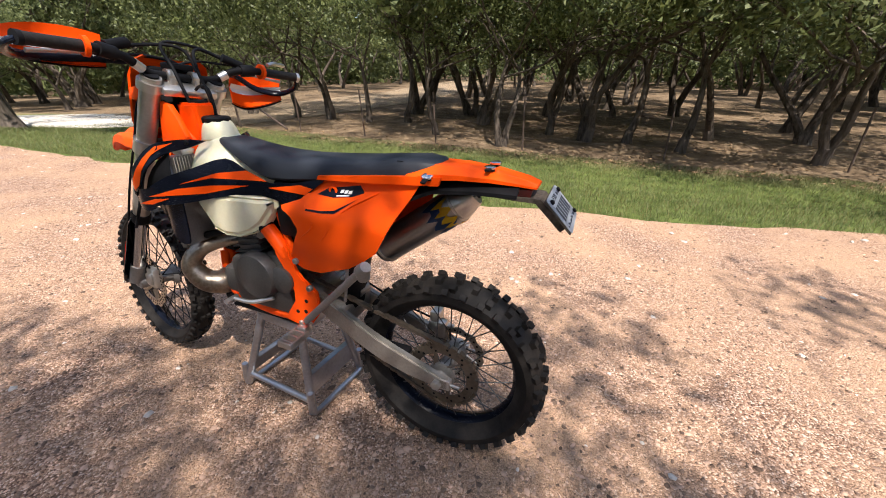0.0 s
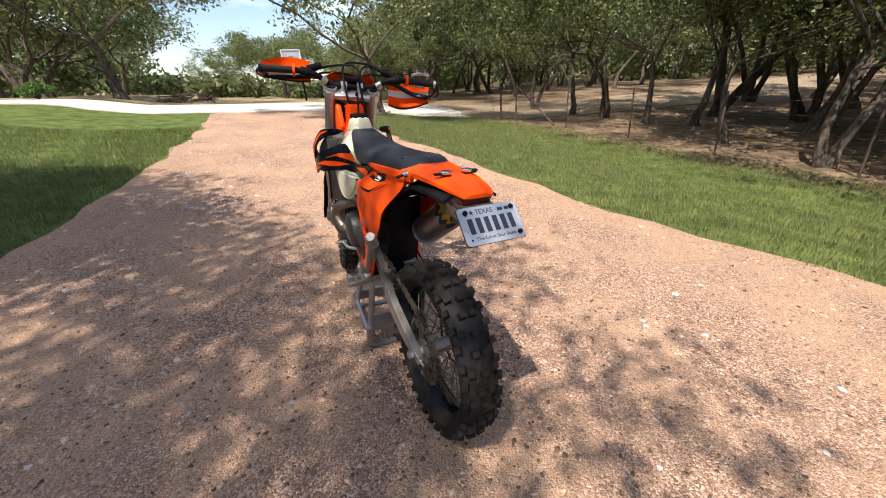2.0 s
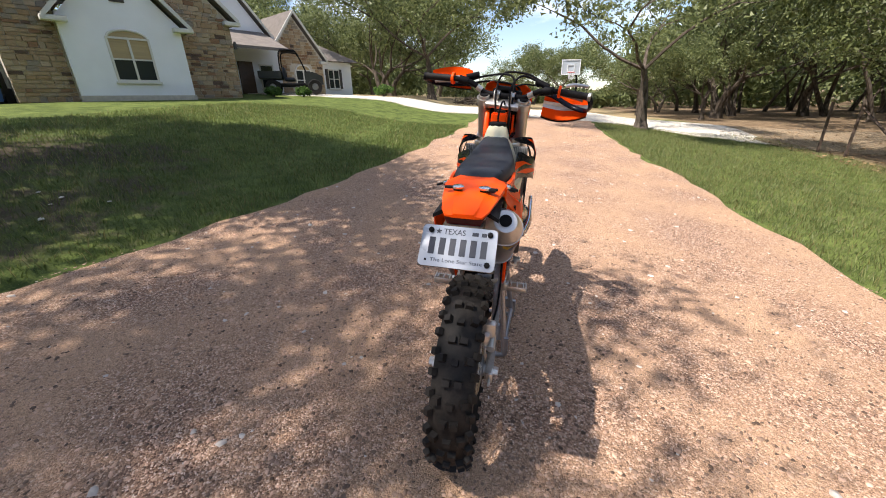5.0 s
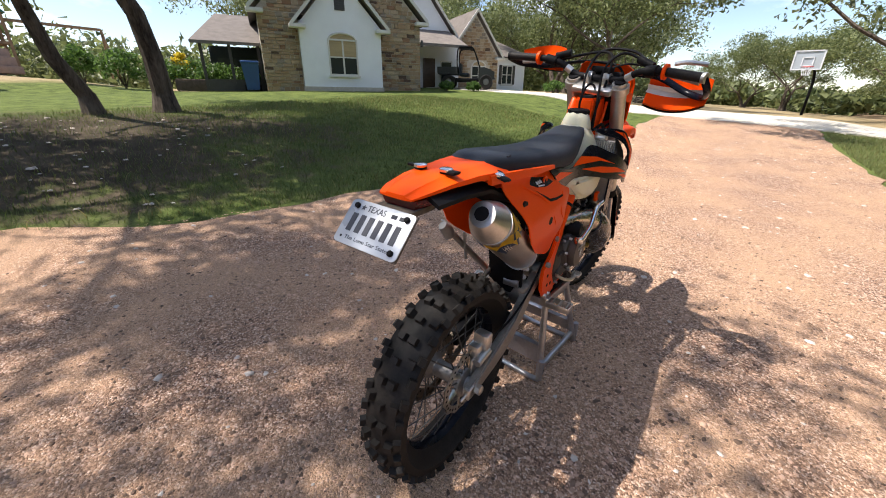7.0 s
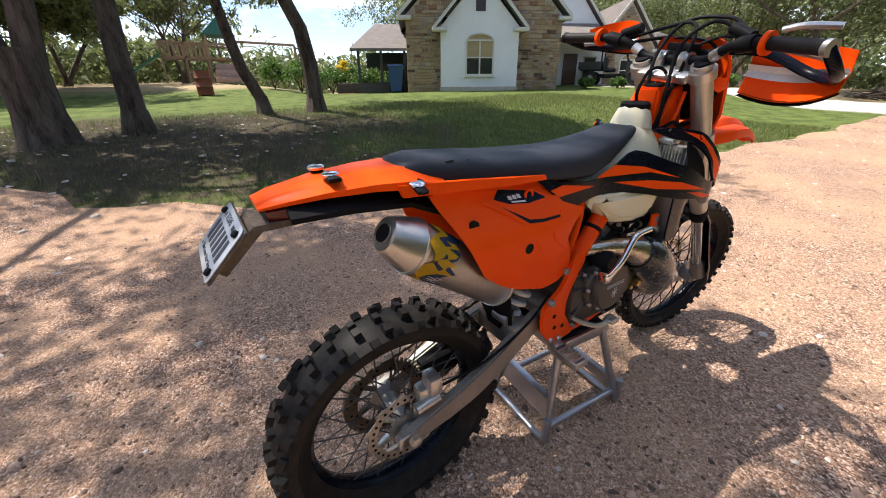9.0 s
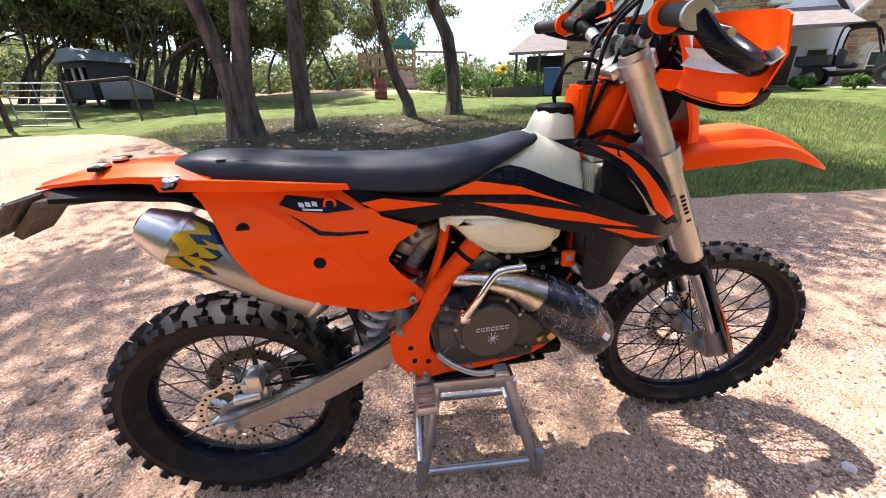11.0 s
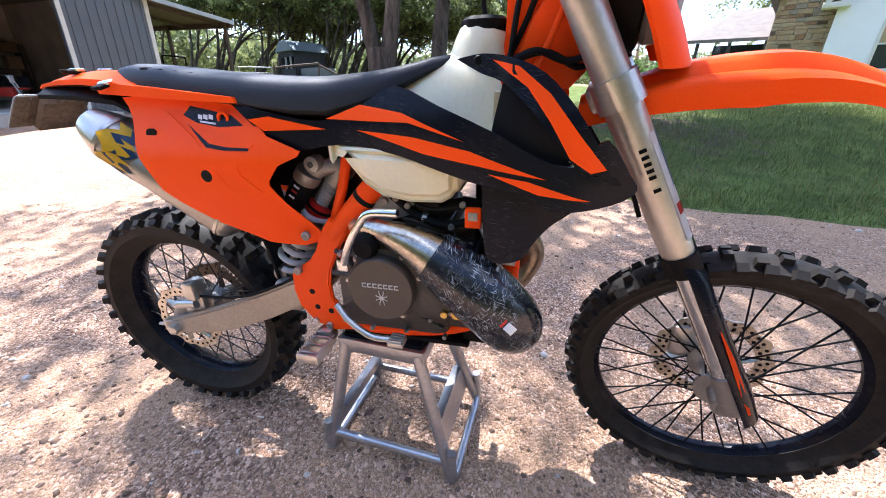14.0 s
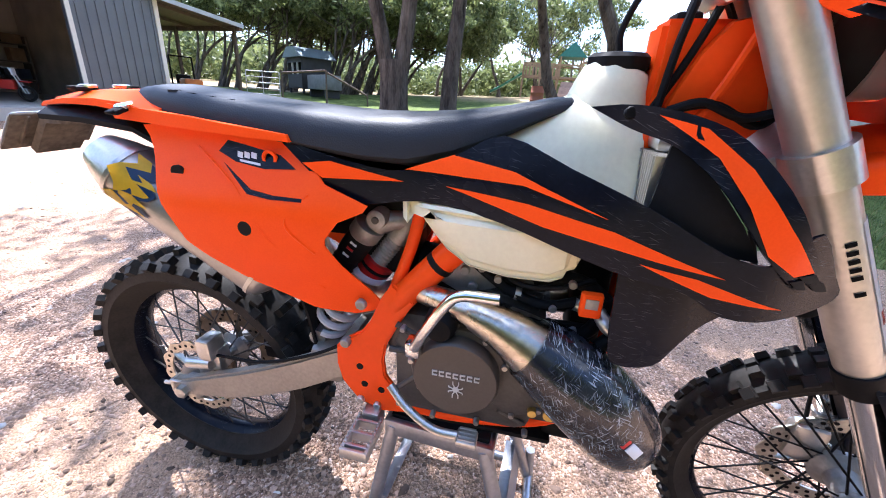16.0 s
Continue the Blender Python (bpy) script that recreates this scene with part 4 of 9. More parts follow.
gwall((0.12, -7.9, 3.3), (GW - 0.12, -0.12, 3.4), M_DARKIN, "ceiling_lining")
bm = bmesh.new()
box(bm, (0, 0, 0), (2.9, 7.0, 0.05), 0, Matrix.Translation((-2.75, -6.6, 2.92)) @ Matrix.Rotation(radians(-4.5), 4, "Y"))
lean = part("lean_to_roof", bm, M_RUST, GARAGE, "rusty-edged sloping metal roof", smooth=False)
for y in (-0.0, -3.2, -6.4):
    bm = bmesh.new()
    box(bm, (-2.7, y, 0), (-2.6, y + 0.1, 2.9))
    part("post", bm, M_RUST, GARAGE, "rusty steel post", smooth=False)
bm = bmesh.new()
box(bm, (-2.78, -6.6, 2.76), (-2.66, 0.3, 2.915))
part("beam", bm, M_RUST, GARAGE, smooth=False)
for k in range(4):
    bm = bmesh.new()
    box(bm, (0, 0, -0.1), (2.8, 0.06, -0.005), 0, Matrix.Translation((-2.7, -6.0 + k * 1.9, 2.92)) @ Matrix.Rotation(radians(-4.5), 4, "Y"))
    part("rafter", bm, M_RUST, lean, smooth=False)
bm = bmesh.new()
box(bm, (0, 0, -0.07), (2.9, 0.025, 0.055), 0, Matrix.Translation((-2.75, 0.405, 2.92)) @ Matrix.Rotation(radians(-4.5), 4, "Y"))
part("fascia", bm, M_ROOFTIN, lean, "pale metal fascia", smooth=False)
# pale board lining, shelves and stored things seen in the doorway
M_LINING = mat("pale_board_lining", (0.46, 0.4, 0.33), 0.9, var=0.25, scale=1.5)
gwall((0.14, -7.98, 0.03), (GW - 0.14, -7.93, 3.3), M_LINING, "lining")
gwall((0.13, -7.92, 0.03), (0.17, -0.14, 3.3), M_LINING, "lining")
gwall((GW - 0.17, -7.92, 0.03), (GW - 0.13, -0.14, 3.3), M_LINING, "lining")
bm = bmesh.new()
for z in (0.5, 1.1, 1.7):
    box(bm, (0.3, -7.8, z), (5.5, -7.2, z + 0.04))
for x in (0.3, 2.0, 3.8, 5.4):
    box(bm, (x, -7.8, 0), (x + 0.05, -7.2, 2.0))
part("shelf", bm, M_DARKIN, GARAGE, "laden wooden shelves", smooth=False)
M_CARTON = mat("brown_carton", (0.3, 0.2, 0.12), 0.9, var=0.2, obrand=0.4)
M_CRATE = mat("dark_crate", (0.06, 0.07, 0.09), 0.6, var=0.2, obrand=0.4)
rgs = np.random.default_rng(71)
for z in (0.54, 1.14, 1.74):
    x = 0.4
    while x < 5.1:
        w, h = 0.25 + 0.35 * rgs.random(), 0.2 + 0.28 * rgs.random()
        bm = bmesh.new()
        box(bm, (0, -0.2, 0), (w, 0.2, h), 0.015)
        if rgs.random() < 0.8:
            stored = new("storage_box", mesh_of("storage_box", bm, M_CARTON if rgs.random() < 0.55 else M_CRATE))
            stored.matrix_basis = GARAGE.matrix_basis @ Matrix.Translation((x, -7.48, z + 0.002))
            tagged(stored, "dusty storage box on the garage shelf", "box", "boxes on the garage shelves")
        x += w + 0.08 + 0.2 * rgs.random()


def small_bike(x, y, turn, colour, label):
    """A child's motorcycle: two wheels, body, seat, bars."""
    root = thing("child_motorcycle", label, "motorcycle", "small motorcycles in the garage", at=(x, y, 0), turn=turn)
    root.location.z = GARAGE.location.z + 0.03
    for yy in (-0.4, 0.45):
        bm = bmesh.new()
        lathe(bm, [(0.15, -0.03), (0.2, -0.03), (0.21, 0), (0.2, 0.03), (0.15, 0.03)], (0, yy, 0.21), "x", 20, True)
        part("wheel", bm, M_RUBBER, root)
    bm = bmesh.new()
    box(bm, (-0.09, -0.15, 0.3), (0.09, 0.25, 0.55), 0.04)
    box(bm, (-0.06, 0.35, 0.5), (0.06, 0.6, 0.54), 0.015)
    box(bm, (-0.07, -0.65, 0.62), (0.07, -0.2, 0.66), 0.015)
    part("body", bm, colour, root)
    bm = bmesh.new()
    box(bm, (-0.07, -0.45, 0.6), (0.07, 0.1, 0.68), 0.03)
    part("seat", bm, M_MATT, root)
    bm = bmesh.new()
    tube(bm, [(-0.3, 0.2, 0.85), (0.3, 0.2, 0.85)], 0.014, 8)
    for sx in (-0.06, 0.06):
        tube(bm, [(sx, 0.22, 0.85), (sx, 0.45, 0.21)], 0.018, 8)
    part("handlebar", bm, M_ALU, root)
    bm = bmesh.new()
    box(bm, (-0.09, 0.25, 0.66), (0.09, 0.29, 0.84), 0.02)
    part("number_board", bm, M_WHITE, root)


M_REDP = mat("red_plastic", (0.5, 0.03, 0.02), 0.4, var=0.1)
M_BLUEB = mat("blue_plastic", (0.02, 0.05, 0.3), 0.4, var=0.1)

# ---- the yard: small buildings, play set, vehicles, fences ----
for lx, ly, turn, colour, label in ((3.1, -2.0, 30, M_REDP, "small red and white child motorcycle in the garage"), (3.9, -2.3, 20, M_BLUEB, "small blue child motorcycle in the garage")):
    w = GARAGE.matrix_basis @ Vector((lx, ly, 0))
    small_bike(w.x, w.y, turn, colour, label)

M_TRACTOR = mat("tractor_orange", (0.62, 0.17, 0.02), 0.45, var=0.15)
w = Vector((-12.6, -12.4, 0))
tractor = thing("garden_tractor", "orange garden tractor parked under the lean-to", "tractor", at=w, turn=-35)
bm = bmesh.new()
box(bm, (-0.3, 0.1, 0.5), (0.3, 1.1, 0.95), 0.08)
box(bm, (-0.4, -0.8, 0.45), (0.4, 0.05, 0.6), 0.05)
part("body", bm, M_TRACTOR, tractor)
for x in (-0.45, 0.45):
    for y, r in ((-0.5, 0.38), (0.85, 0.26)):
        bm = bmesh.new()
        lathe(bm, [(r * 0.5, -0.1), (r * 0.95, -0.11), (r, 0), (r * 0.95, 0.11), (r * 0.5, 0.1)], (x, y, r), "x", 20, True)
        part("wheel", bm, M_RUBBER, tractor)
bm = bmesh.new()
box(bm, (-0.25, -0.65, 0.6), (0.25, -0.3, 0.7), 0.04)
box(bm, (-0.25, -0.75, 0.65), (0.25, -0.65, 1.1), 0.04)
part("seat", bm, M_MATT, tractor)
bm = bmesh.new()
for x in (-0.38, 0.38):
    tube(bm, [(x, -0.75, 0.5), (x, -0.75, 1.75)], 0.03, 8)
tube(bm, [(-0.38, -0.75, 1.75), (0.38, -0.75, 1.75)], 0.03, 8)
part("roll_bar", bm, M_MATT, tractor)


def bar_gate(name, a, b, h, n, material, label):
    """A tube gate of n bars between two ground points."""
    a, b = Vector((*a, 0)), Vector((*b, 0))
    root = thing(name, label, "gate")
    root.location = a + Vector((0, 0, float(land(a.x, a.y))))
    d = b - a
    bm = bmesh.new()
    up = Vector((0, 0, 1))
    tube(bm, [up * 0.12, up * h, d + up * h, d + up * 0.12, up * 0.12], 0.022, 8)
    part("gate_frame", bm, material, root)
    for k in range(n):
        z = 0.12 + (h - 0.12) * (k + 1) / (n + 1)
        bm = bmesh.new()
        tube(bm, [up * z, d + up * z], 0.017, 8)
        part("bar", bm, material, root)
    bm = bmesh.new()
    tube(bm, [d * 0.5 + up * 0.12, d * 0.5 + up * h], 0.015, 8)
    part("stay", bm, material, root)


bar_gate("metal_gate", (-12.8, -9.95), (-12.75, -8.5), 1.3, 5, M_TOOL, "galvanised tube gate beside the lean-to")
brace = thing("pipe_fence", "rusty pipe fence with a slanting brace", "fence")
for p, q in (((-12.75, -8.4, 0), (-12.75, -8.4, 1.35)), ((-12.75, -8.4, 1.25), (-13.3, -6.9, 1.3)), ((-13.3, -6.9, 0), (-13.3, -6.9, 1.33)), ((-13.3, -6.9, 1.25), (-13.9, -5.5, 0.4)), ((-13.9, -5.5, 0), (-13.9, -5.5, 0.5))):
    bm = bmesh.new()
    tube(bm, [(v[0], v[1], v[2] + float(land(v[0], v[1])) - 0.02) for v in (p, q)], 0.035, 8)
    part("pipe", bm, M_RUST, brace)

# a dark hut on legs under the trees
hut = thing("shed", "dark wooden hut with a blue-grey metal roof under the oaks", "shed", at=(-18.9, -10.9, 0), turn=52)
hut.matrix_basis = hut.matrix_basis @ Matrix.Scale(0.78, 4)
M_HUT = mat("dark_boards", (0.028, 0.028, 0.028), 0.8, var=0.3, scale=4, bump=0.3, bscale=30)
M_HUTROOF = mat("blue_grey_tin", (0.13, 0.17, 0.19), 0.45, 0.4, var=0.15)
for lo, hi in (((-1.3, -1, 0.3), (-1.2, 1, 2.2)), ((1.2, -1, 0.3), (1.3, 1, 2.2)), ((-1.3, 0.9, 0.3), (1.3, 1, 2.2)), ((-1.3, -1, 0.3), (1.3, -0.9, 1.15)), ((-1.3, -1, 1.85), (1.3, -0.9, 2.2)), ((-1.3, -1, 0.3), (1.3, 1, 0.38))):
    bm = bmesh.new()
    box(bm, lo, hi)
    part("wall", bm, M_HUT, hut, smooth=False)
bm = bmesh.new()
plate(bm, [(-1.55, 2.15), (1.55, 2.15), (0.6, 2.75), (-0.6, 2.75)], 2.5, lambda a, b, h: Vector((a, h, b)))
part("roof", bm, M_HUTROOF, hut, smooth=False)
for x in (-0.45, 0.45):
    bm = bmesh.new()
    box(bm, (x - 0.03, -1.01, 1.15), (x + 0.03, -0.9, 1.85))
    part("mullion", bm, M_TRIM, hut, smooth=False)
for x in (-1.2, 1.2):
    for y in (-0.9, 0.9):
        bm = bmesh.new()
        box(bm, (x - 0.06, y - 0.06, 0), (x + 0.06, y + 0.06, 0.32))
        part("leg", bm, M_HUT, hut, smooth=False)
trough = thing("feed_box", "grey metal feed box before the hut", "feed box", at=(-17.3, -9.2, 0), turn=52)
bm = bmesh.new()
box(bm, (-1.1, -0.4, 0.35), (1.1, 0.4, 1.0), 0.03)
part("body", bm, mat("weathered_sheet", (0.13, 0.135, 0.13), 0.7, 0.2, var=0.3, scale=5), trough)
for x in (-0.9, 0.9):
    bm = bmesh.new()
    box(bm, (x - 0.05, -0.35, 0), (x + 0.05, 0.35, 0.37))
    part("leg", bm, M_HUT, trough, smooth=False)

# play set
M_PLAY = mat("weathered_timber", (0.27, 0.18, 0.11), 0.85, var=0.3, scale=3, bump=0.3, bscale=40)
M_GREEN = mat("green_canvas", (0.02, 0.13, 0.1), 0.6, var=0.15)
M_SLIDE = mat("green_slide", (0.03, 0.2, 0.12), 0.35, var=0.1)
PX, PY = -31.5, 3.2
play = thing("play_set", "timber play set with a green roof and green slide", "play set", at=(PX, PY, 0), turn=90)
for x in (-0.8, 0.8):
    for y in (-0.8, 0.8):
        bm = bmesh.new()
        box(bm, (x - 0.06, y - 0.06, 0), (x + 0.06, y + 0.06, 3.0))
        part("post", bm, M_PLAY, play, smooth=False)
for y in np.linspace(-0.8, 0.65, 9):
    bm = bmesh.new()
    box(bm, (-0.85, y, 1.5), (0.85, y + 0.14, 1.54))
    part("plank", bm, M_PLAY, play, smooth=False)
bm = bmesh.new()
plate(bm, [(-1.0, 2.9), (1.0, 2.9), (0.0, 3.9)], 1.9, lambda a, b, h: Vector((a, h, b)))
part("roof", bm, M_GREEN, play, "faded green canvas roof", smooth=False)
for k in range(11):
    bm = bmesh.new()
    x = -0.8 - k * 0.24
    box(bm, (x - 0.03, -0.85, 1.55), (x + 0.09, -0.8, 2.3))
    part("baluster", bm, M_PLAY, play, smooth=False)
for y in (-0.85, 0.75):
    bm = bmesh.new()
    box(bm, (-3.4, y, 2.3), (0.85, y + 0.08, 2.42))
    box(bm, (-3.4, y, 1.45), (0.85, y + 0.08, 1.57))
    part("rail", bm, M_PLAY, play, smooth=False)
for x in (-3.4, -2.1):
    for y in (-0.8, 0.8):
        bm = bmesh.new()
        box(bm, (x - 0.05, y - 0.05, 0), (x + 0.05, y + 0.05, 2.42))
        part("post", bm, M_PLAY, play, smooth=False)
bm = bmesh.new()
secs = []
for i in range(9):
    t = i / 8
    x, z = -3.4 - 2.4 * t, 1.5 * (1 - t) ** 1.1 + 0.18
    secs.append([(x, -0.3, z + 0.15), (x, -0.25, z), (x, 0.25, z), (x, 0.3, z + 0.15), (x, 0.32, z + 0.13), (x, 0.26, z - 0.03), (x, -0.26, z - 0.03), (x, -0.32, z + 0.13)])
loft(bm, secs)
part("slide", bm, M_SLIDE, play, "green plastic slide")
bm = bmesh.new()
box(bm, (0.85, -0.06, 2.6), (5.0, 0.06, 2.74))
part("swing_beam", bm, M_PLAY, play, smooth=False)
for y in (-0.7, 0.7):
    bm = bmesh.new()
    tube(bm, [(5.0, 0, 2.68), (5.1, y, 0)], 0.06, 8)
    part("swing_leg", bm, M_PLAY, play)
for k, z in enumerate((0.35, 0.8, 1.2)):
    bm = bmesh.new()
    box(bm, (-0.75 + 0.1 * k, -1.9 + 0.35 * k, 0), (0.75 - 0.1 * k, -1.55 + 0.35 * k, z), 0.03)
    part("climbing_step", bm, mat("pale_rock", (0.36, 0.25, 0.2), 0.9, var=0.2), play)
barrel = thing("barrel", "rusty red-brown steel barrel on the lawn", "barrel", at=(-18.6, 0.95, 0))
M_BARREL = mat("red_brown_barrel", (0.2, 0.06, 0.035), 0.7, 0.2, var=0.3, scale=5, bump=0.2)
bm = bmesh.new()
lathe(bm, [(0.3, 0.0), (0.3, 0.28), (0.315, 0.3), (0.3, 0.32), (0.3, 0.6), (0.315, 0.62), (0.3, 0.64), (0.3, 0.9), (0.285, 0.9), (0.285, 0.86), (0.0, 0.86)], (0, 0, 0), "z", 24)
part("drum", bm, M_BARREL, barrel)

# wheelie bin beside the house
bin_ob = thing("wheelie_bin", "blue plastic wheelie bin beside the stone wall", "bin", at=(-14.9, 7.9, 0), turn=60)
M_BIN = mat("blue_bin", (0.02, 0.07, 0.22), 0.45, var=0.1)
bm = bmesh.new()
loft(bm, [[(-w, -d, z), (w, -d, z), (w, d, z), (-w, d, z)] for z, w, d in ((0.05, 0.22, 0.26), (0.95, 0.3, 0.36), (0.98, 0.32, 0.38))])
part("body", bm, M_BIN, bin_ob)
bm = bmesh.new()
box(bm, (-0.32, -0.42, 0.98), (0.32, 0.38, 1.06), 0.03)
part("lid", bm, M_BIN, bin_ob)
for x in (-0.27, 0.27):
    bm = bmesh.new()
    lathe(bm, [(0.04, -0.03), (0.12, -0.03), (0.12, 0.03), (0.04, 0.03)], (x, 0.3, 0.12), "x", 16, True)
    part("wheel", bm, M_RUBBER, bin_ob)

# side-by-side utility vehicle by the porch
utv = thing("utility_vehicle", "dark olive utility vehicle with a roll cage beside the porch", "utility vehicle", at=(-10.7, 17.2, 0.0), turn=-62)
M_OLIVE = mat("olive_plastic", (0.016, 0.018, 0.014), 0.5, var=0.2)
for x in (-0.6, 0.6):
    for y in (-0.95, 0.95):
        bm = bmesh.new()
        lathe(bm, [(0.15, -0.12), (0.3, -0.13), (0.33, -0.08), (0.33, 0.08), (0.3, 0.13), (0.15, 0.12)], (x, y, 0.33), "x", 22, True)
        wh = part("wheel", bm, M_RUBBER, utv)
        bm = bmesh.new()
        lathe(bm, [(0.15, -0.06), (0.15, 0.06), (0.05, 0.08), (0.0, 0.08)], (x, y, 0.33), "x", 16)
        part("rim", bm, M_CAST, wh)
bm = bmesh.new()
loft(bm, [[(-w, y, z0), (w, y, z0), (w, y, z1), (-w, y, z1)] for y, w, z0, z1 in ((0.55, 0.62, 0.4, 1.0), (0.9, 0.64, 0.42, 0.98), (1.35, 0.55, 0.45, 0.8))])
part("hood", bm, M_OLIVE, utv)
bm = bmesh.new()
box(bm, (-0.62, -0.6, 0.35), (0.62, 0.6, 0.5), 0.04)
part("floor_pan", bm, M_MATT, utv)
bm = bmesh.new()
box(bm, (-0.66, -1.5, 0.68), (0.66, -0.5, 0.74), 0.02)
for lo, hi in (((-0.66, -1.5, 0.74), (-0.62, -0.5, 1.02)), ((0.62, -1.5, 0.74), (0.66, -0.5, 1.02)), ((-0.66, -1.52, 0.74), (0.66, -1.48, 1.02)), ((-0.66, -0.54, 0.74), (0.66, -0.5, 1.02))):
    box(bm, lo, hi)
part("cargo_bed", bm, M_OLIVE, utv, smooth=False)
bm = bmesh.new()
box(bm, (-0.55, -0.4, 0.6), (0.55, 0.05, 0.75), 0.05)
box(bm, (-0.55, -0.46, 0.7), (0.55, -0.34, 1.2), 0.05)
part("bench_seat", bm, M_SEAT, utv)
for x in (-0.6, 0.6):
    bm = bmesh.new()
    tube(bm, smooth_path([(x, 0.62, 0.95), (x * 0.95, 0.3, 1.75), (x * 0.95, 0.1, 1.88), (x * 0.95, -0.4, 1.88), (x, -0.52, 1.6), (x, -0.52, 0.7)]), 0.03, 8)
    part("cage_bar", bm, M_MATT, utv)
bm = bmesh.new()
box(bm, (-0.6, -0.45, 1.88), (0.6, 0.2, 1.93), 0.02)
part("canopy", bm, M_MATT, utv)
bm = bmesh.new()
box(bm, (-0.55, 0.55, 0.98), (0.55, 0.57, 1.25), 0, Matrix.Identity(4))
part("windscreen", bm, M_GLASS, utv, smooth=False)

# basketball hoop past the crossroad
hoop = thing("basketball_hoop", "white basketball backboard on a dark post", "basketball hoop", at=(3.75, 25.5, 0), turn=6)
bm = bmesh.new()
tube(bm, smooth_path([(0, 0.3, 0), (0, 0.3, 1.6), (-0.2, 0.1, 2.2), (-0.55, -0.3, 2.4)]), 0.06, 10)
part("post", bm, M_MATT, hoop, "dark metal post")
M_BOARD = mat("white_board", (0.75, 0.77, 0.8), 0.3, var=0.05)
bm = bmesh.new()
BX, BZ, BW, BH = -0.6, 2.45, 0.56, 0.42
box(bm, (BX - BW, -0.42, BZ - BH), (BX + BW, -0.4, BZ + BH))
part("backboard", bm, glass("board_panel", (0.45, 0.5, 0.55)), hoop, smooth=False)
for x0, x1, z0, z1 in ((-BW, BW, BH - 0.05, BH), (-BW, BW, -BH, -BH + 0.05), (-BW, -BW + 0.05, -BH, BH), (BW - 0.05, BW, -BH, BH), (-0.22, 0.22, 0.1, 0.14), (-0.22, 0.22, -0.26, -0.22), (-0.22, -0.18, -0.26, 0.14), (0.18, 0.22, -0.26, 0.14)):
    bm = bmesh.new()
    box(bm, (BX + x0, -0.45, BZ + z0), (BX + x1, -0.425, BZ + z1))
    part("white_line", bm, M_BOARD, hoop, smooth=False)
bm = bmesh.new()
tube(bm, [(BX + math.cos(a) * 0.22, -0.7 + math.sin(a) * 0.22, BZ - 0.3) for a in np.linspace(0, 6.283, 20)], 0.012, 6)
part("hoop_ring", bm, M_REDP, hoop, "red steel ring")
bm = bmesh.new()
for k in range(12):
    a = 6.283 * k / 12
    tube(bm, [(BX + math.cos(a) * 0.22, -0.7 + math.sin(a) * 0.22, BZ - 0.3), (BX + math.cos(a + 0.5) * 0.13, -0.7 + math.sin(a + 0.5) * 0.13, BZ - 0.68)], 0.006, 4)
    tube(bm, [(BX + math.cos(a) * 0.22, -0.7 + math.sin(a) * 0.22, BZ - 0.3), (BX + math.cos(a - 0.5) * 0.13, -0.7 + math.sin(a - 0.5) * 0.13, BZ - 0.68)], 0.006, 4)
part("net", bm, M_BOARD, hoop)

# cut brush heaped under the big oak
heap = thing("brush_pile", "heap of cut grey branches and dry brush under an oak", "brush pile", at=(-2.9, 26.2, 0))
rgs = np.random.default_rng(72)
for i in range(70):
    a, r, l = rgs.random() * 6.283, 1.3 * rgs.random() ** 0.7, 0.5 + 0.9 * rgs.random()
    c = Vector((math.cos(a) * r * 1.3, math.sin(a) * r * 0.7, 0.05 + (0.62 - 0.4 * r) * rgs.random()))
    d = Vector((rgs.normal(), rgs.normal(), 0.25 * rgs.normal())).normalized() * l * 0.5
    bm = bmesh.new()
    tube(bm, [c - d, c + d * 0.2 + Vector((0, 0, 0.05)), c + d], [0.03, 0.025, 0.01], 5)
    part("branch", bm, M_BARK, heap)

# wire fence along the edge of the wood
fence = thing("wire_fence", "rusty steel posts with thin wires along the wood", "fence")
FP = [(8.15, 10.8), (8.45, 10.3), (8.7, 8.1), (8.85, 5.9), (8.75, 3.6), (8.6, 1.2), (8.9, -2.0), (9.3, -5.5), (9.8, -9.5)]
for i, (x, y) in enumerate(FP):
    bm = bmesh.new()
    g = float(land(x, y))
    tube(bm, [(x, y, g - 0.06), (x + 0.02 * (i % 3 - 1), y + 0.02, g + 1.25)], 0.022 if i > 1 else 0.035, 6)
    part("post", bm, M_RUST, fence)
bm = bmesh.new()
tube(bm, [(8.45, 10.3, 1.15 + float(land(8.45, 10.3))), (8.68, 8.6, 0.02 + float(land(8.68, 8.6)))], 0.03, 6)
part("brace", bm, M_RUST, fence)
for z in (0.3, 0.6, 0.9, 1.15):
    for a, b in zip(FP, FP[1:]):
        bm = bmesh.new()
        ga, gb = float(land(*a)), float(land(*b))
        tube(bm, [(*a, z + ga), ((a[0] + b[0]) / 2, (a[1] + b[1]) / 2, z - 0.02 + (ga + gb) / 2), (*b, z + gb)], 0.003, 4)
        part("wire", bm, M_RUST, fence)

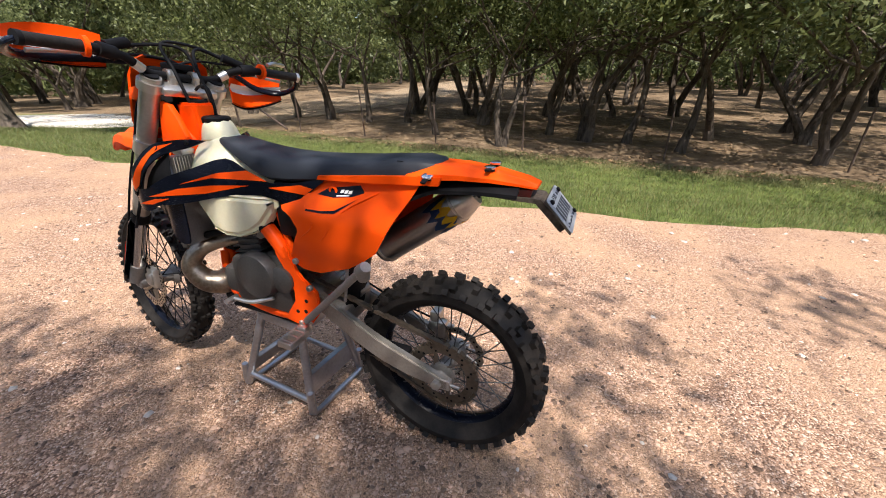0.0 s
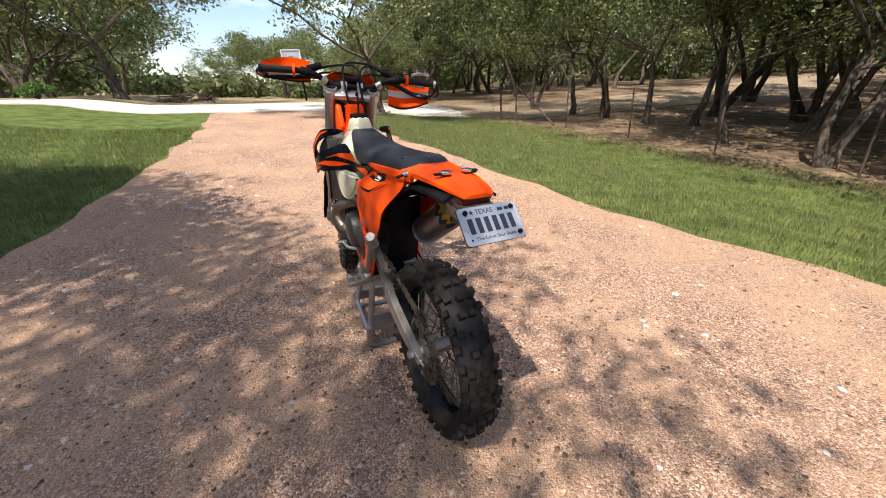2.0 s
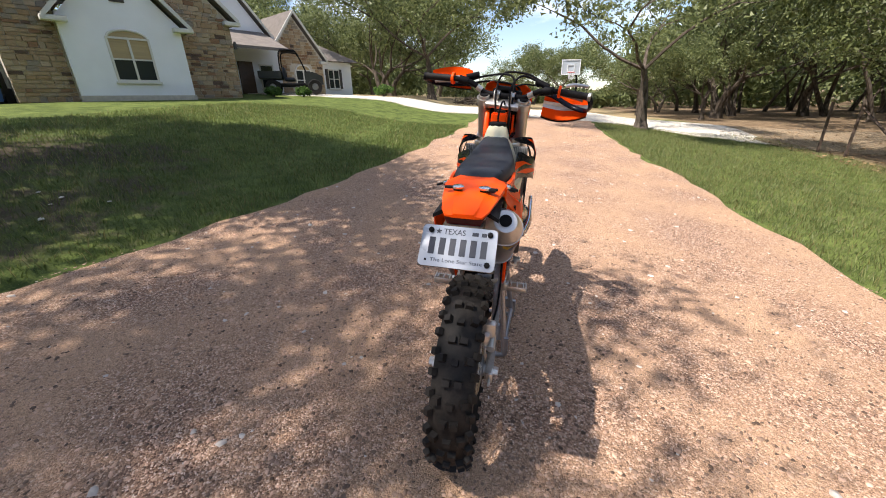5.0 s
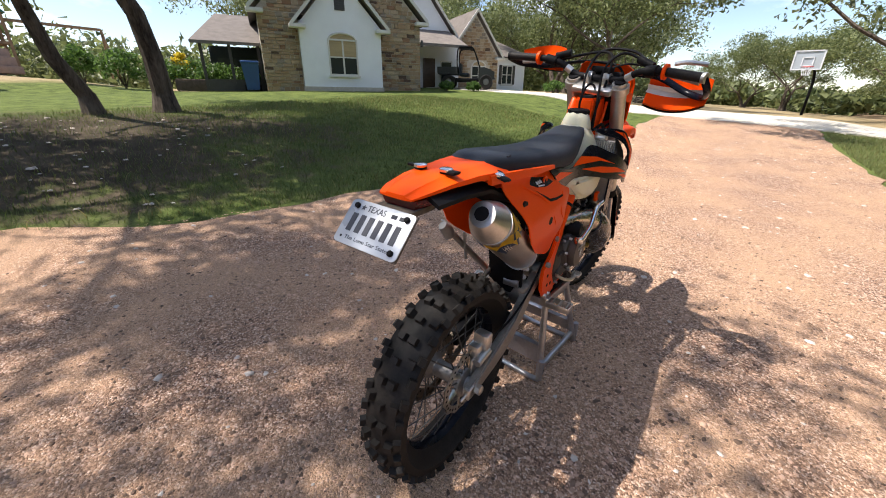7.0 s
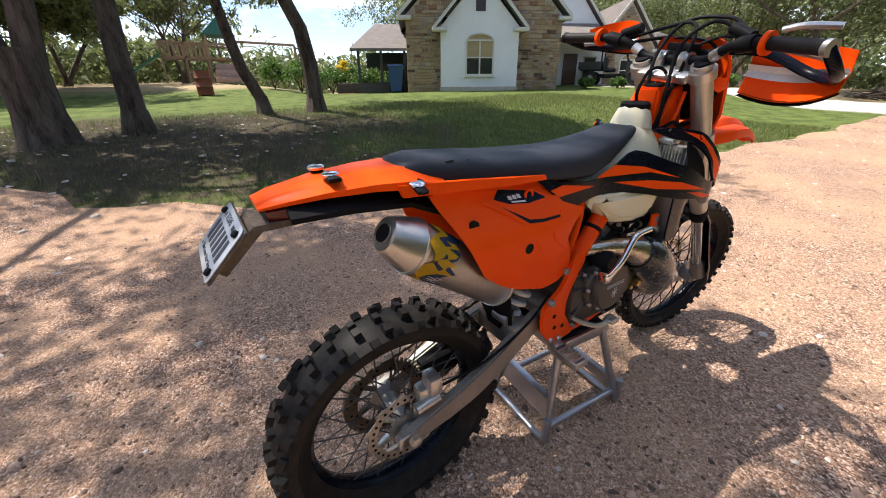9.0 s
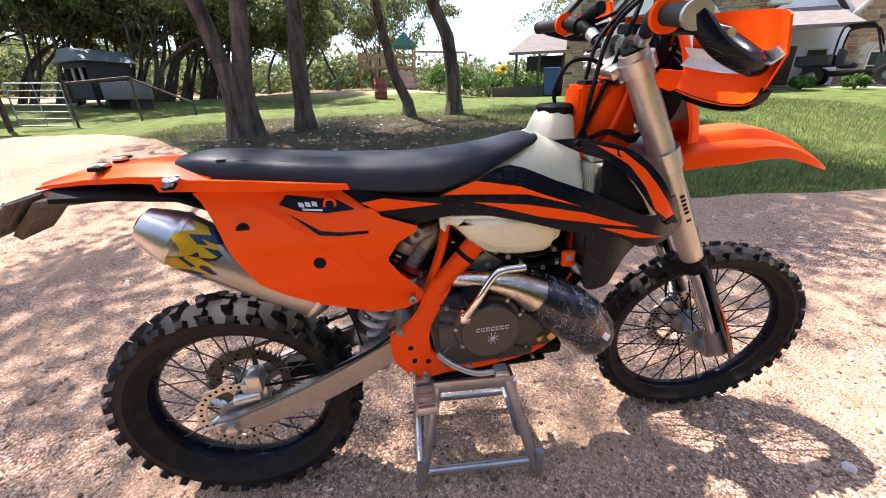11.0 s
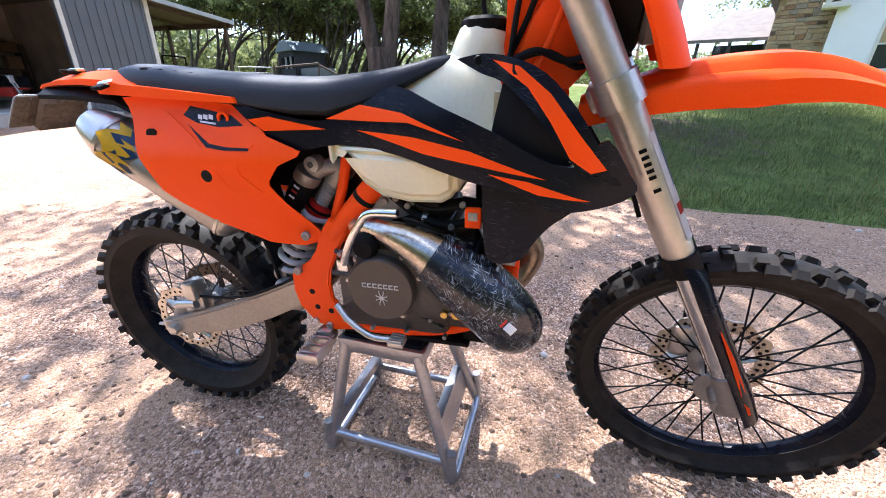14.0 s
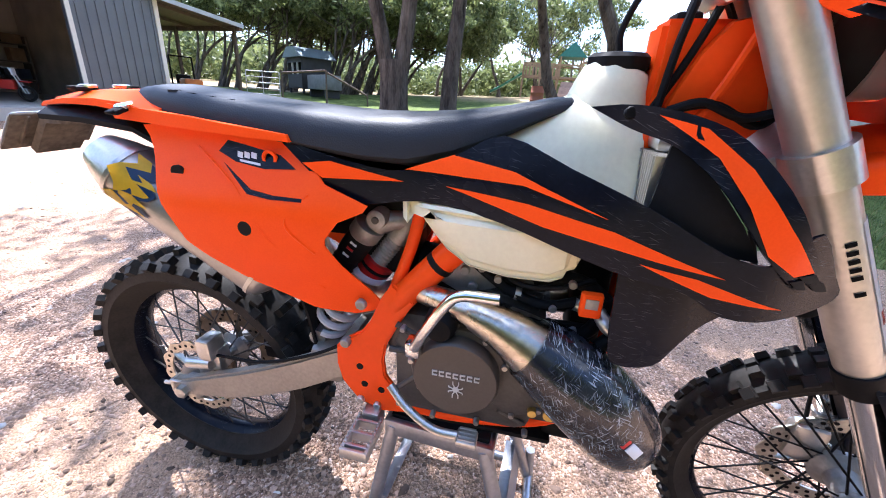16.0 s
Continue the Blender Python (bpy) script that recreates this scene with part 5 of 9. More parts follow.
# garden shrubs by the west end of the house
def shrub(x, y, r, h, seed, material, label):
    rg = np.random.default_rng(seed)
    root = thing("shrub", label, "shrub", "garden shrubs", at=(x, y, 0))
    cs = [(r * 0.7 * math.cos(a), r * 0.7 * math.sin(a), h * (0.35 + 0.4 * rg.random())) for a in np.linspace(0, 6, 14)] + [(0, 0, h * 0.8)] * 3
    v, f = leaf_cloud(rg, cs, [r * 0.45] * len(cs), 90, 0.07)
    v[:, 2] = np.maximum(v[:, 2], 0.0)
    ob = new("foliage", fast_mesh("foliage", v, f, material))
    ob.parent = root
    bm = bmesh.new()
    for a in np.linspace(0, 5.5, 7):
        tube(bm, [(0, 0, -0.02), (r * 0.5 * math.cos(a), r * 0.5 * math.sin(a), h * 0.6)], [0.02, 0.006], 5)
    part("stems", bm, M_BARK, root)


M_FLOWER = leaf_material("yellow_flowers", (0.5, 0.36, 0.02), (0.75, 0.6, 0.05))
for i, (x, y, r, h) in enumerate(((-18.8, 4.9, 0.7, 1.5), (-18.5, 6.3, 0.8, 1.2), (-18.1, 7.3, 0.9, 1.3), (-18.0, 8.3, 0.8, 1.1), (-20.5, 4.1, 0.6, 1.5), (-17.4, 9.0, 0.7, 0.9), (-10.3, 14.7, 0.3, 0.4), (-9.5, 15.8, 0.3, 0.4), (-7.1, 20.0, 0.5, 0.6), (-13.5, 14.8, 0.3, 0.45))):
    shrub(x, y, r, h, 60 + i, M_SHRUB, "green leafy garden shrub by the house")
shrub(-18.6, 7.0, 0.4, 1.7, 90, M_FLOWER, "tall yellow flowering shrub by the house")
wallbed = thing("garden_wall", "low brick edging wall of the flower bed", "wall", at=(-17.1, 7.3, 0), turn=60)
bm = bmesh.new()
box(bm, (-1.2, -0.15, 0), (1.2, 0.15, 0.45), 0.03)
part("course", bm, M_RUST, wallbed)

# ---- the motorcycle ----
bike = thing("motorcycle", "orange and black two-stroke enduro motorcycle raised on a metal stand", "motorcycle")
REAR, FRONT = Vector((0, 0, 0.342)), Vector((0, 1.492, 0.352))
# the steering is turned ten degrees to the right
HEAD = Vector((0, 1.02, 1.13))
RAKE = Vector((0, 0.478, -0.878)).normalized()
STEER = Matrix.Translation(HEAD) @ Matrix.Rotation(radians(10), 4, RAKE) @ Matrix.Translation(-HEAD)


def steered(bm):
    bmesh.ops.transform(bm, matrix=STEER, verts=bm.verts[:])
    return bm


def panel(bm, outline, side_of, sign, thick=0.004, off=0.0, fine=0.035, curve=True):
    """A shell over an outline (y, z) that lies on the body side x = side_of(y, z)."""
    pts = [(p.y, p.z) for p in smooth_path([(0, *q) for q in outline + outline[:1]], 3)[:-1]] if curve else outline
    tmp = bmesh.new()
    vs = [tmp.verts.new((0, a, b)) for a, b in pts]
    es = [tmp.edges.new((vs[i], vs[(i + 1) % len(vs)])) for i in range(len(vs))]
    bmesh.ops.triangle_fill(tmp, edges=es, use_beauty=True)
    for _ in range(5):
        long = [e for e in tmp.edges if e.calc_length() > fine]
        if not long:
            break
        bmesh.ops.subdivide_edges(tmp, edges=long, cuts=1)
        bmesh.ops.triangulate(tmp, faces=tmp.faces[:])
    for v in tmp.verts:
        v.co.x = sign * (side_of(v.co.y, v.co.z) + off)
    bmesh.ops.recalc_face_normals(tmp, faces=tmp.faces[:])
    if sum(f.normal.x for f in tmp.faces) * sign < 0:
        bmesh.ops.reverse_faces(tmp, faces=tmp.faces[:])
    # close it with an inner skin
    inner = {v: tmp.verts.new((v.co.x - sign * thick, v.co.y, v.co.z)) for v in tmp.verts[:]}
    for f in tmp.faces[:]:
        tmp.faces.new([inner[v] for v in reversed(f.verts)])
    for e in tmp.edges[:]:
        if len(e.link_faces) == 1 and e.verts[0] in inner and e.verts[1] in inner:
            a, b = e.verts
            f = e.link_faces[0]
            lv = list(f.verts)
            if lv[(lv.index(a) + 1) % len(lv)] is b:
                a, b = b, a
            tmp.faces.new((a, b, inner[b], inner[a]))
    me = bpy.data.meshes.new("tmp")
    tmp.to_mesh(me)
    tmp.free()
    bm.from_mesh(me)
    bpy.data.meshes.remove(me)
    return bm


def bolt(parent, at, axis, r=0.009, h=0.008, material=None, name="bolt"):
    """A hexagon-socket bolt head."""
    bm = bmesh.new()
    a = Vector(axis).normalized()
    p = Vector(at)
    tube(bm, [p - a * h, p + a * h * 0.6, p + a * h], [r, r, r * 0.8], 10)
    tube(bm, [p + a * h, p + a * h * 0.45], [r * 0.5, r * 0.42], 6)
    return part(name, bm, material or M_ALU, parent)


# -- wheels --
def wheel(name, centre, r_out, r_rim, width, knobs, label, spokes, front):
    """Hub as the wheel's own mesh; tyre, rim and each spoke under it."""
    c = Vector(centre)
    bm = bmesh.new()
    hw = 0.055 if front else 0.075
    lathe(bm, [(0.012, -hw - 0.03), (0.02, -hw - 0.028), (0.024, -hw), (0.05, -hw + 0.004), (0.05, -hw + 0.014), (0.03, -hw + 0.03), (0.028, 0), (0.03, hw - 0.03), (0.05, hw - 0.014), (0.05, hw - 0.004), (0.024, hw), (0.02, hw + 0.028), (0.012, hw + 0.03)], (0, 0, 0), "x", 28)
    hub = part(name, bm, M_CAST, bike, label)
    hub.location = c
    if front:
        hub.matrix_world = STEER @ Matrix.Translation(c)
    w = width / 2
    bm = bmesh.new()
    base = r_out - 0.016
    lathe(bm, [(r_rim - 0.006, -w * 0.44), (r_rim + 0.01, -w * 0.6), (r_rim + (base - r_rim) * 0.45, -w * 0.98), (r_rim + (base - r_rim) * 0.75, -w * 0.95), (base - 0.012, -w * 0.72), (base, -w * 0.3), (base + 0.002, 0), (base, w * 0.3), (base - 0.012, w * 0.72), (r_rim + (base - r_rim) * 0.75, w * 0.95), (r_rim + (base - r_rim) * 0.45, w * 0.98), (r_rim + 0.01, w * 0.6), (r_rim - 0.006, w * 0.44)], (0, 0, 0), "x", 64, True)
    part("tyre", bm, M_RUBBER, hub, "knobbly black off-road tyre dusted with gravel dirt")
    # knobs: shoulder blocks, intermediate pair and centre pair in turn
    bm = bmesh.new()
    box(bm, (-0.5, -0.5, -0.3), (0.5, 0.5, 1.0))
    for v in bm.verts:
        if v.co.z > 0.5:
            v.co.x, v.co.y = v.co.x * 0.84, v.co.y * 0.84
    bmesh.ops.recalc_face_normals(bm, faces=bm.faces[:])
    block = mesh_of("tread_knob", bm, M_RUBBER)
    low = 0.72 if front else 1.0

    def knob(a, x, along, across, height, tilt):
        rr = base - (abs(x) / w) ** 2 * 0.014
        m = Matrix.Rotation(a, 4, "X") @ Matrix.Translation((x, 0, rr)) @ Matrix.Rotation(tilt, 4, "Y")
        ob = new("tread_knob", block)
        ob.parent = hub
        ob.matrix_local = m @ Matrix.Diagonal((across * 1.1, along * 1.1, height * low, 1))

    for i in range(knobs):
        a = 2 * math.pi * i / knobs
        st = 2 * math.pi / knobs
        for sgn in (-1, 1):
            knob(a, sgn * w * 0.9, 0.022, 0.02, 0.013, sgn * 0.75)
            if i % 2:
                knob(a + st * 0.4, sgn * w * 0.24, 0.02, w * 0.36, 0.017, sgn * 0.12)
            else:
                knob(a + st * 0.3, sgn * w * 0.58, 0.022, w * 0.34, 0.016, sgn * 0.4)
        if i % 2 == 0 and not front:
            knob(a + st * 0.45, 0, 0.018, w * 0.34, 0.017, 0)
    bm = bmesh.new()
    f = w * 0.46
    lathe(bm, [(r_rim + 0.012, -f), (r_rim - 0.004, -f), (r_rim - 0.008, -f + 0.006), (r_rim - 0.018, -f * 0.35), (r_rim - 0.02, 0), (r_rim - 0.018, f * 0.35), (r_rim - 0.008, f - 0.006), (r_rim - 0.004, f), (r_rim + 0.012, f)], (0, 0, 0), "x", 64, True)
    part("rim", bm, M_BLACK, hub, "black anodised rim with worn edges")
    bm = bmesh.new()
    tube(bm, [(0, 0, 0), (0, 0, 1)], 0.0022 / 1.0, 6)
    me = mesh_of("spoke", bm, M_ENGINE if not front else M_MATT, True)
    for i in range(spokes):
        a = 2 * math.pi * i / spokes
        sgn = 1 if i % 2 else -1
        lead = 0.42 * (1 if (i // 2) % 2 else -1)
        p = Vector((sgn * (hw - 0.01), math.cos(a + lead) * 0.046, math.sin(a + lead) * 0.046))
        q = Vector((sgn * 0.006, math.cos(a) * (r_rim - 0.016), math.sin(a) * (r_rim - 0.016)))
        ob = new("spoke", me)
        ob.parent = hub
        d = q - p
        ob.matrix_local = Matrix.Translation(p) @ d.to_track_quat("Z", "Y").to_matrix().to_4x4() @ Matrix.Diagonal((1, 1, d.length, 1))
    return hub


def disc(name, r0, r1, x, holes, wave, material, parent, label):
    """A flat ring with a wavy rim and rows of round openings."""
    bm = bmesh.new()
    n = 96
    ro = [r1 + wave * math.sin(2 * math.pi * k / n * 12) for k in range(n)]
    rings = []
    for xx in (x - 0.002, x + 0.002):
        rings.append([[bm.verts.new((xx, math.cos(a) * r, math.sin(a) * r)) for a, r in [(2 * math.pi * k / n, (r0 if inner else ro[k])) for k in range(n)]] for inner in (True, False)])
    for k in range(n):
        j = (k + 1) % n
        for side, flip in ((0, False), (1, True)):
            a, b = rings[side]
            q = [a[k], a[j], b[j], b[k]]
            bm.faces.new(q[::-1] if flip else q)
        bm.faces.new((rings[0][1][k], rings[0][1][j], rings[1][1][j], rings[1][1][k]))
        bm.faces.new((rings[0][0][j], rings[0][0][k], rings[1][0][k], rings[1][0][j]))
    # recessed dark drillings
    bmesh.ops.recalc_face_normals(bm, faces=bm.faces[:])
    ob = part(name, bm, material, parent, label, smooth=False)
    bm = bmesh.new()
    tube(bm, [(x - 0.0028, 0, 0), (x + 0.0028, 0, 0)], 0.0045, 8)
    me = mesh_of("drilling", bm, M_MATT)
    for k in range(holes):
        a = 2 * math.pi * k / holes
        for rr in (0.28, 0.68) if r1 - r0 > 0.03 else (0.5,):
            r = r0 + (r1 - r0) * rr
            hole = new("drilling", me)
            hole.parent = parent
            hole.location = (0, math.cos(a + rr) * r, math.sin(a + rr) * r)
    return ob


rear = wheel("rear_wheel", REAR, 0.345, 0.252, 0.135, 34, "rear wheel with aluminium hub and wire spokes", 36, False)
front = wheel("front_wheel", FRONT, 0.352, 0.278, 0.088, 44, "front wheel with wire spokes and black rim", 36, True)
disc("brake_disc", 0.085, 0.11, 0.062, 30, 0.004, M_STEEL, rear, "drilled wavy steel rear brake disc")
disc("sprocket", 0.088, 0.121, -0.066, 12, 0.0, M_CHAIN, rear, "dusty steel chain sprocket")
disc("brake_disc", 0.095, 0.13, -0.058, 36, 0.005, M_STEEL, front, "drilled wavy steel front brake disc")
for hub, x, r0, r1, k in ((rear, 0.062, 0.045, 0.09, 6), (rear, -0.066, 0.045, 0.092, 6), (front, -0.058, 0.045, 0.1, 6)):
    for i in range(k):
        bm = bmesh.new()
        a = 2 * math.pi * i / k
        tube(bm, [(x, math.cos(a) * r0, math.sin(a) * r0), (x, math.cos(a + 0.25) * r1, math.sin(a + 0.25) * r1)], [0.011, 0.007], 6, squash=0.35)
        part("carrier_arm", bm, M_CHAIN if x == -0.066 else M_STEEL, hub)
bm = bmesh.new()
for i in range(48):
    a = 2 * math.pi * i / 48
    box(bm, (-0.069, -0.004, 0.119), (-0.063, 0.004, 0.13), 0, Matrix.Rotation(a, 4, "X"))
part("tooth_ring", bm, M_CHAIN, rear)

# -- swingarm, chain, rear brake --
def arm_side(y, z):
    return 0.112 - 0.022 * S((y - 0.2) / 0.3)


for sgn in (-1, 1):
    bm = bmesh.new()
    panel(bm, [(-0.04, 0.362), (0.0, 0.37), (0.16, 0.428), (0.34, 0.5), (0.5, 0.572), (0.53, 0.54), (0.5, 0.495), (0.34, 0.415), (0.2, 0.36), (0.12, 0.338), (0.0, 0.32), (-0.04, 0.324)], arm_side, sgn, 0.03, 0.0, 0.06, curve=False)
    bmesh.ops.bevel(bm, geom=[e for e in bm.edges if e.calc_face_angle(0) > 1.2], offset=0.006, segments=2, affect="EDGES")
    part("swingarm", bm, M_SWING, bike, "cast aluminium swingarm with a dusty edge")
    bm = bmesh.new()
    lathe(bm, [(0.0, sgn * 0.108), (0.017, sgn * 0.108), (0.017, sgn * 0.128), (0.012, sgn * 0.131), (0.0, sgn * 0.131)], REAR, "x", 6)
    part("axle_nut", bm, M_ALU, bike)
    bm = bmesh.new()
    box(bm, (sgn * 0.1 - 0.012, -0.045, 0.322), (sgn * 0.1 + 0.012, 0.012, 0.362), 0.004)
    tube(bm, [(sgn * 0.1, -0.075, 0.338), (sgn * 0.1, -0.04, 0.34)], 0.005, 8)
    part("chain_adjuster", bm, M_ALU, bike)
bm = bmesh.new()
tube(bm, [(-0.1, 0.5, 0.545), (0.1, 0.5, 0.545)], 0.035, 16)
box(bm, (-0.09, 0.36, 0.44), (0.09, 0.44, 0.53), 0.015)
part("swingarm_bridge", bm, M_SWING, bike)
bm = bmesh.new()
pts = []
for i in range(15):
    a = math.pi * (0.5 + i / 14)
    pts.append(Vector((-0.066, math.cos(a) * 0.126, 0.342 + math.sin(a) * 0.126)))
loop = [Vector((-0.066, 0.56, 0.618)), Vector((-0.066, 0.3, 0.545))] + pts + [Vector((-0.066, 0.3, 0.355)), Vector((-0.066, 0.56, 0.55))]
dense = []
for a, b in zip(loop, loop[1:]):
    k = max(1, int((b - a).length / 0.016))
    dense += [a.lerp(b, j / k) for j in range(k)]
for i, p in enumerate(dense[:-1]):
    q = dense[i + 1]
    d = (q - p).normalized()
    m = Matrix.Translation((p + q) / 2) @ d.to_track_quat("Y", "Z").to_matrix().to_4x4()
    wdt = 0.009 if i % 2 else 0.0065
    box(bm, (-wdt, -0.0085, -0.006), (wdt, 0.0085, 0.006), 0, m)
part("chain", bm, M_CHAIN, bike, "dusty drive chain")
bm = bmesh.new()
box(bm, (-0.085, 0.12, 0.345), (-0.045, 0.3, 0.41), 0.008)
part("chain_guide", bm, M_MATT, bike)
bm = bmesh.new()
box(bm, (0.045, 0.035, 0.395), (0.088, 0.105, 0.465), 0.012)
box(bm, (0.05, 0.06, 0.44), (0.105, 0.1, 0.5), 0.01)
tube(bm, [(0.095, 0.02, 0.42), (0.095, 0.09, 0.43)], 0.014, 12)
part("rear_brake_caliper", bm, M_ALU, bike, "silver rear brake caliper")
bm = bmesh.new()
tube(bm, smooth_path([(0.085, 0.1, 0.45), (0.1, 0.25, 0.475), (0.1, 0.4, 0.535), (0.09, 0.5, 0.6)]), 0.004, 8)
part("brake_hose", bm, M_MATT, bike)
bm = bmesh.new()
box(bm, (0.07, 0.02, 0.325), (0.078, 0.06, 0.42), 0.003)
part("caliper_bracket", bm, M_ALU, bike)

# -- frame, guards, lower rails --
def frame_side(y, z):
    return 0.118 - 0.03 * S((z - 0.68) / 0.15)


for sgn in (-1, 1):
    bm = bmesh.new()
    panel(bm, [(0.572, 0.735), (0.618, 0.705), (0.588, 0.655), (0.56, 0.6), (0.552, 0.56), (0.555, 0.52), (0.572, 0.495), (0.594, 0.462), (0.602, 0.43), (0.545, 0.42), (0.49, 0.44), (0.456, 0.486), (0.447, 0.53), (0.45, 0.577), (0.478, 0.603), (0.507, 0.622), (0.528, 0.65), (0.552, 0.705)], frame_side, sgn, 0.014, 0.0, 0.04, curve=False)
    bmesh.ops.bevel(bm, geom=[e for e in bm.edges if e.calc_face_angle(0) > 1.2], offset=0.004, segments=2, affect="EDGES")
    g = part("frame_guard", bm, M_FRAME, bike, "orange plastic frame guard")
    for y, z in ((0.5, 0.535), (0.508, 0.49), (0.545, 0.482)):
        bm = bmesh.new()
        tube(bm, [(sgn * 0.112, y, z), (sgn * 0.1195, y, z)], 0.0075, 12)
        part("opening", bm, M_MATT, g)
    bolt(g, (sgn * 0.122, 0.475, 0.595), (sgn, 0, 0), 0.011, 0.008, M_CAST)
    bolt(g, (sgn * 0.118, 0.497, 0.446), (sgn, 0, 0), 0.009, 0.008)
    bolt(g, (sgn * 0.118, 0.535, 0.438), (sgn, 0, 0), 0.009, 0.008)
    bm = bmesh.new()
    tube(bm, smooth_path([(sgn * 0.094, 0.575, 0.685), (sgn * 0.092, 0.63, 0.75), (sgn * 0.088, 0.69, 0.815), (sgn * 0.075, 0.78, 0.9), (sgn * 0.05, 0.95, 1.0), (sgn * 0.03, 1.02, 1.06)]), 0.026, 14)
    spar = part("frame_spar", bm, M_FRAME, bike)
    bm = bmesh.new()
    tube(bm, [(sgn * 0.0905, 0.655, 0.777), (sgn * 0.0898, 0.663, 0.786)], 0.0275, 16)
    part("strap", bm, M_MATT, spar)
    bm = bmesh.new()
    tube(bm, smooth_path([(sgn * 0.08, 0.56, 0.69), (sgn * 0.075, 0.6, 0.8), (sgn * 0.065, 0.62, 0.89)]), 0.012, 10)
    tube(bm, smooth_path([(sgn * 0.065, 0.62, 0.89), (sgn * 0.07, 0.4, 0.93), (sgn * 0.06, 0.1, 0.98)]), 0.011, 10)
    part("subframe", bm, M_FRAME, bike)
    bm = bmesh.new()
    tube(bm, smooth_path([(sgn * 0.09, 0.58, 0.43), (sgn * 0.09, 0.72, 0.432), (sgn * 0.08, 0.88, 0.458), (sgn * 0.04, 0.97, 0.51), (sgn * 0.02, 0.99, 0.6)]), 0.017, 12)
    part("frame_rail", bm, M_FRAME, bike)
bm = bmesh.new()
tube(bm, [(0, 0.985, 0.55), (0, 0.99, 0.75), (0, 1.01, 0.98)], 0.022, 12)
part("down_tube", bm, M_FRAME, bike)
bm = bmesh.new()
loft(bm, [[(x, y, z) for x, y in ((-0.045, 0.94), (0.045, 0.94), (0.05, 1.0), (0.035, 1.075), (-0.035, 1.075), (-0.05, 1.0))] for z in (0.93, 1.0)] + [[(x * 0.9, y + 0.0, z) for x, y in ((-0.045, 0.95), (0.045, 0.95), (0.05, 1.0), (0.035, 1.05), (-0.035, 1.05), (-0.05, 1.0))] for z in (1.1, 1.165)])
bmesh.ops.bevel(bm, geom=bm.edges[:], offset=0.008, segments=2, affect="EDGES")
head = part("frame_head", bm, M_FRAME, bike, "orange painted steering head")
for sgn in (-1, 1):
    bm = bmesh.new()
    plate(bm, [(0.972, 1.055), (1.0, 1.122), (1.028, 1.16), (1.066, 1.168), (1.086, 1.112), (1.104, 1.035), (1.072, 1.0), (1.0, 0.99)], 0.024, lambda a, b, h: Vector((sgn * 0.056 + h - 0.012, a, b)), 0.007)
    part("gusset", bm, M_FRAME, head, "ridged orange gusset")
    bm = bmesh.new()
    tube(bm, smooth_path([(sgn * 0.068, 1.0, 1.02), (sgn * 0.07, 1.03, 1.08), (sgn * 0.07, 1.055, 1.15)]), 0.006, 8)
    part("gusset_rib", bm, M_FRAME, head)
bm = bmesh.new()
tube(bm, smooth_path([(0.075, 0.97, 1.05), (0.078, 1.01, 1.062), (0.078, 1.06, 1.045), (0.085, 1.1, 1.055)]), 0.006, 8)
part("cable", bm, M_MATT, head, "black cable clipped along the steering head")
bm = bmesh.new()
box(bm, (-0.1, 0.56, 0.405), (0.1, 0.9, 0.418), 0.005)
box(bm, (-0.085, 0.88, 0.41), (0.085, 0.96, 0.45), 0.012)
part("skid_plate", bm, M_MATT, bike, "black plastic skid plate")

# -- engine --
bm = bmesh.new()
box(bm, (-0.115, 0.57, 0.44), (0.125, 0.86, 0.645), 0.035)
box(bm, (-0.1, 0.78, 0.46), (0.11, 0.93, 0.58), 0.03)
box(bm, (-0.105, 0.55, 0.56), (0.11, 0.7, 0.68), 0.03)
engine = part("engine", bm, M_ENGINE, bike, "cast grey two-stroke engine block")
bm = bmesh.new()
lathe(bm, [(0.094, 0.115), (0.094, 0.132), (0.089, 0.14), (0.079, 0.143), (0.079, 0.164), (0.075, 0.17), (0.0, 0.172)], (0, 0.708, 0.592), "x", 48)
part("clutch_cover", bm, M_COVER, engine, "bronze-grey round clutch cover with pale print")
for i in range(9):
    a = 2 * math.pi * i / 9 + 0.3
    bolt(engine, (0.14, 0.708 + math.cos(a) * 0.089, 0.592 + math.sin(a) * 0.089), (1, 0, 0), 0.006, 0.007)
    bm = bmesh.new()
    tube(bm, [(0.11, 0.708 + math.cos(a) * 0.0905, 0.592 + math.sin(a) * 0.0905), (0.136, 0.708 + math.cos(a) * 0.0905, 0.592 + math.sin(a) * 0.0905)], 0.011, 12)
    part("boss", bm, M_ENGINE, engine)
for k, (y0, z0, y1, z1) in enumerate(((0.58, 0.5, 0.625, 0.545), (0.57, 0.6, 0.61, 0.6), (0.585, 0.66, 0.63, 0.64), (0.79, 0.5, 0.84, 0.475), (0.79, 0.545, 0.86, 0.53), (0.8, 0.63, 0.86, 0.65))):
    bm = bmesh.new()
    tube(bm, [(0.124, y0, z0), (0.124, y1, z1)], 0.006, 8)
    part("cast_rib", bm, M_ENGINE, engine)
for y, z in ((0.588, 0.47), (0.6, 0.655), (0.845, 0.455), (0.85, 0.64), (0.75, 0.46), (0.66, 0.455)):
    bolt(engine, (0.128, y, z), (1, 0, 0), 0.006, 0.007, M_CAST)
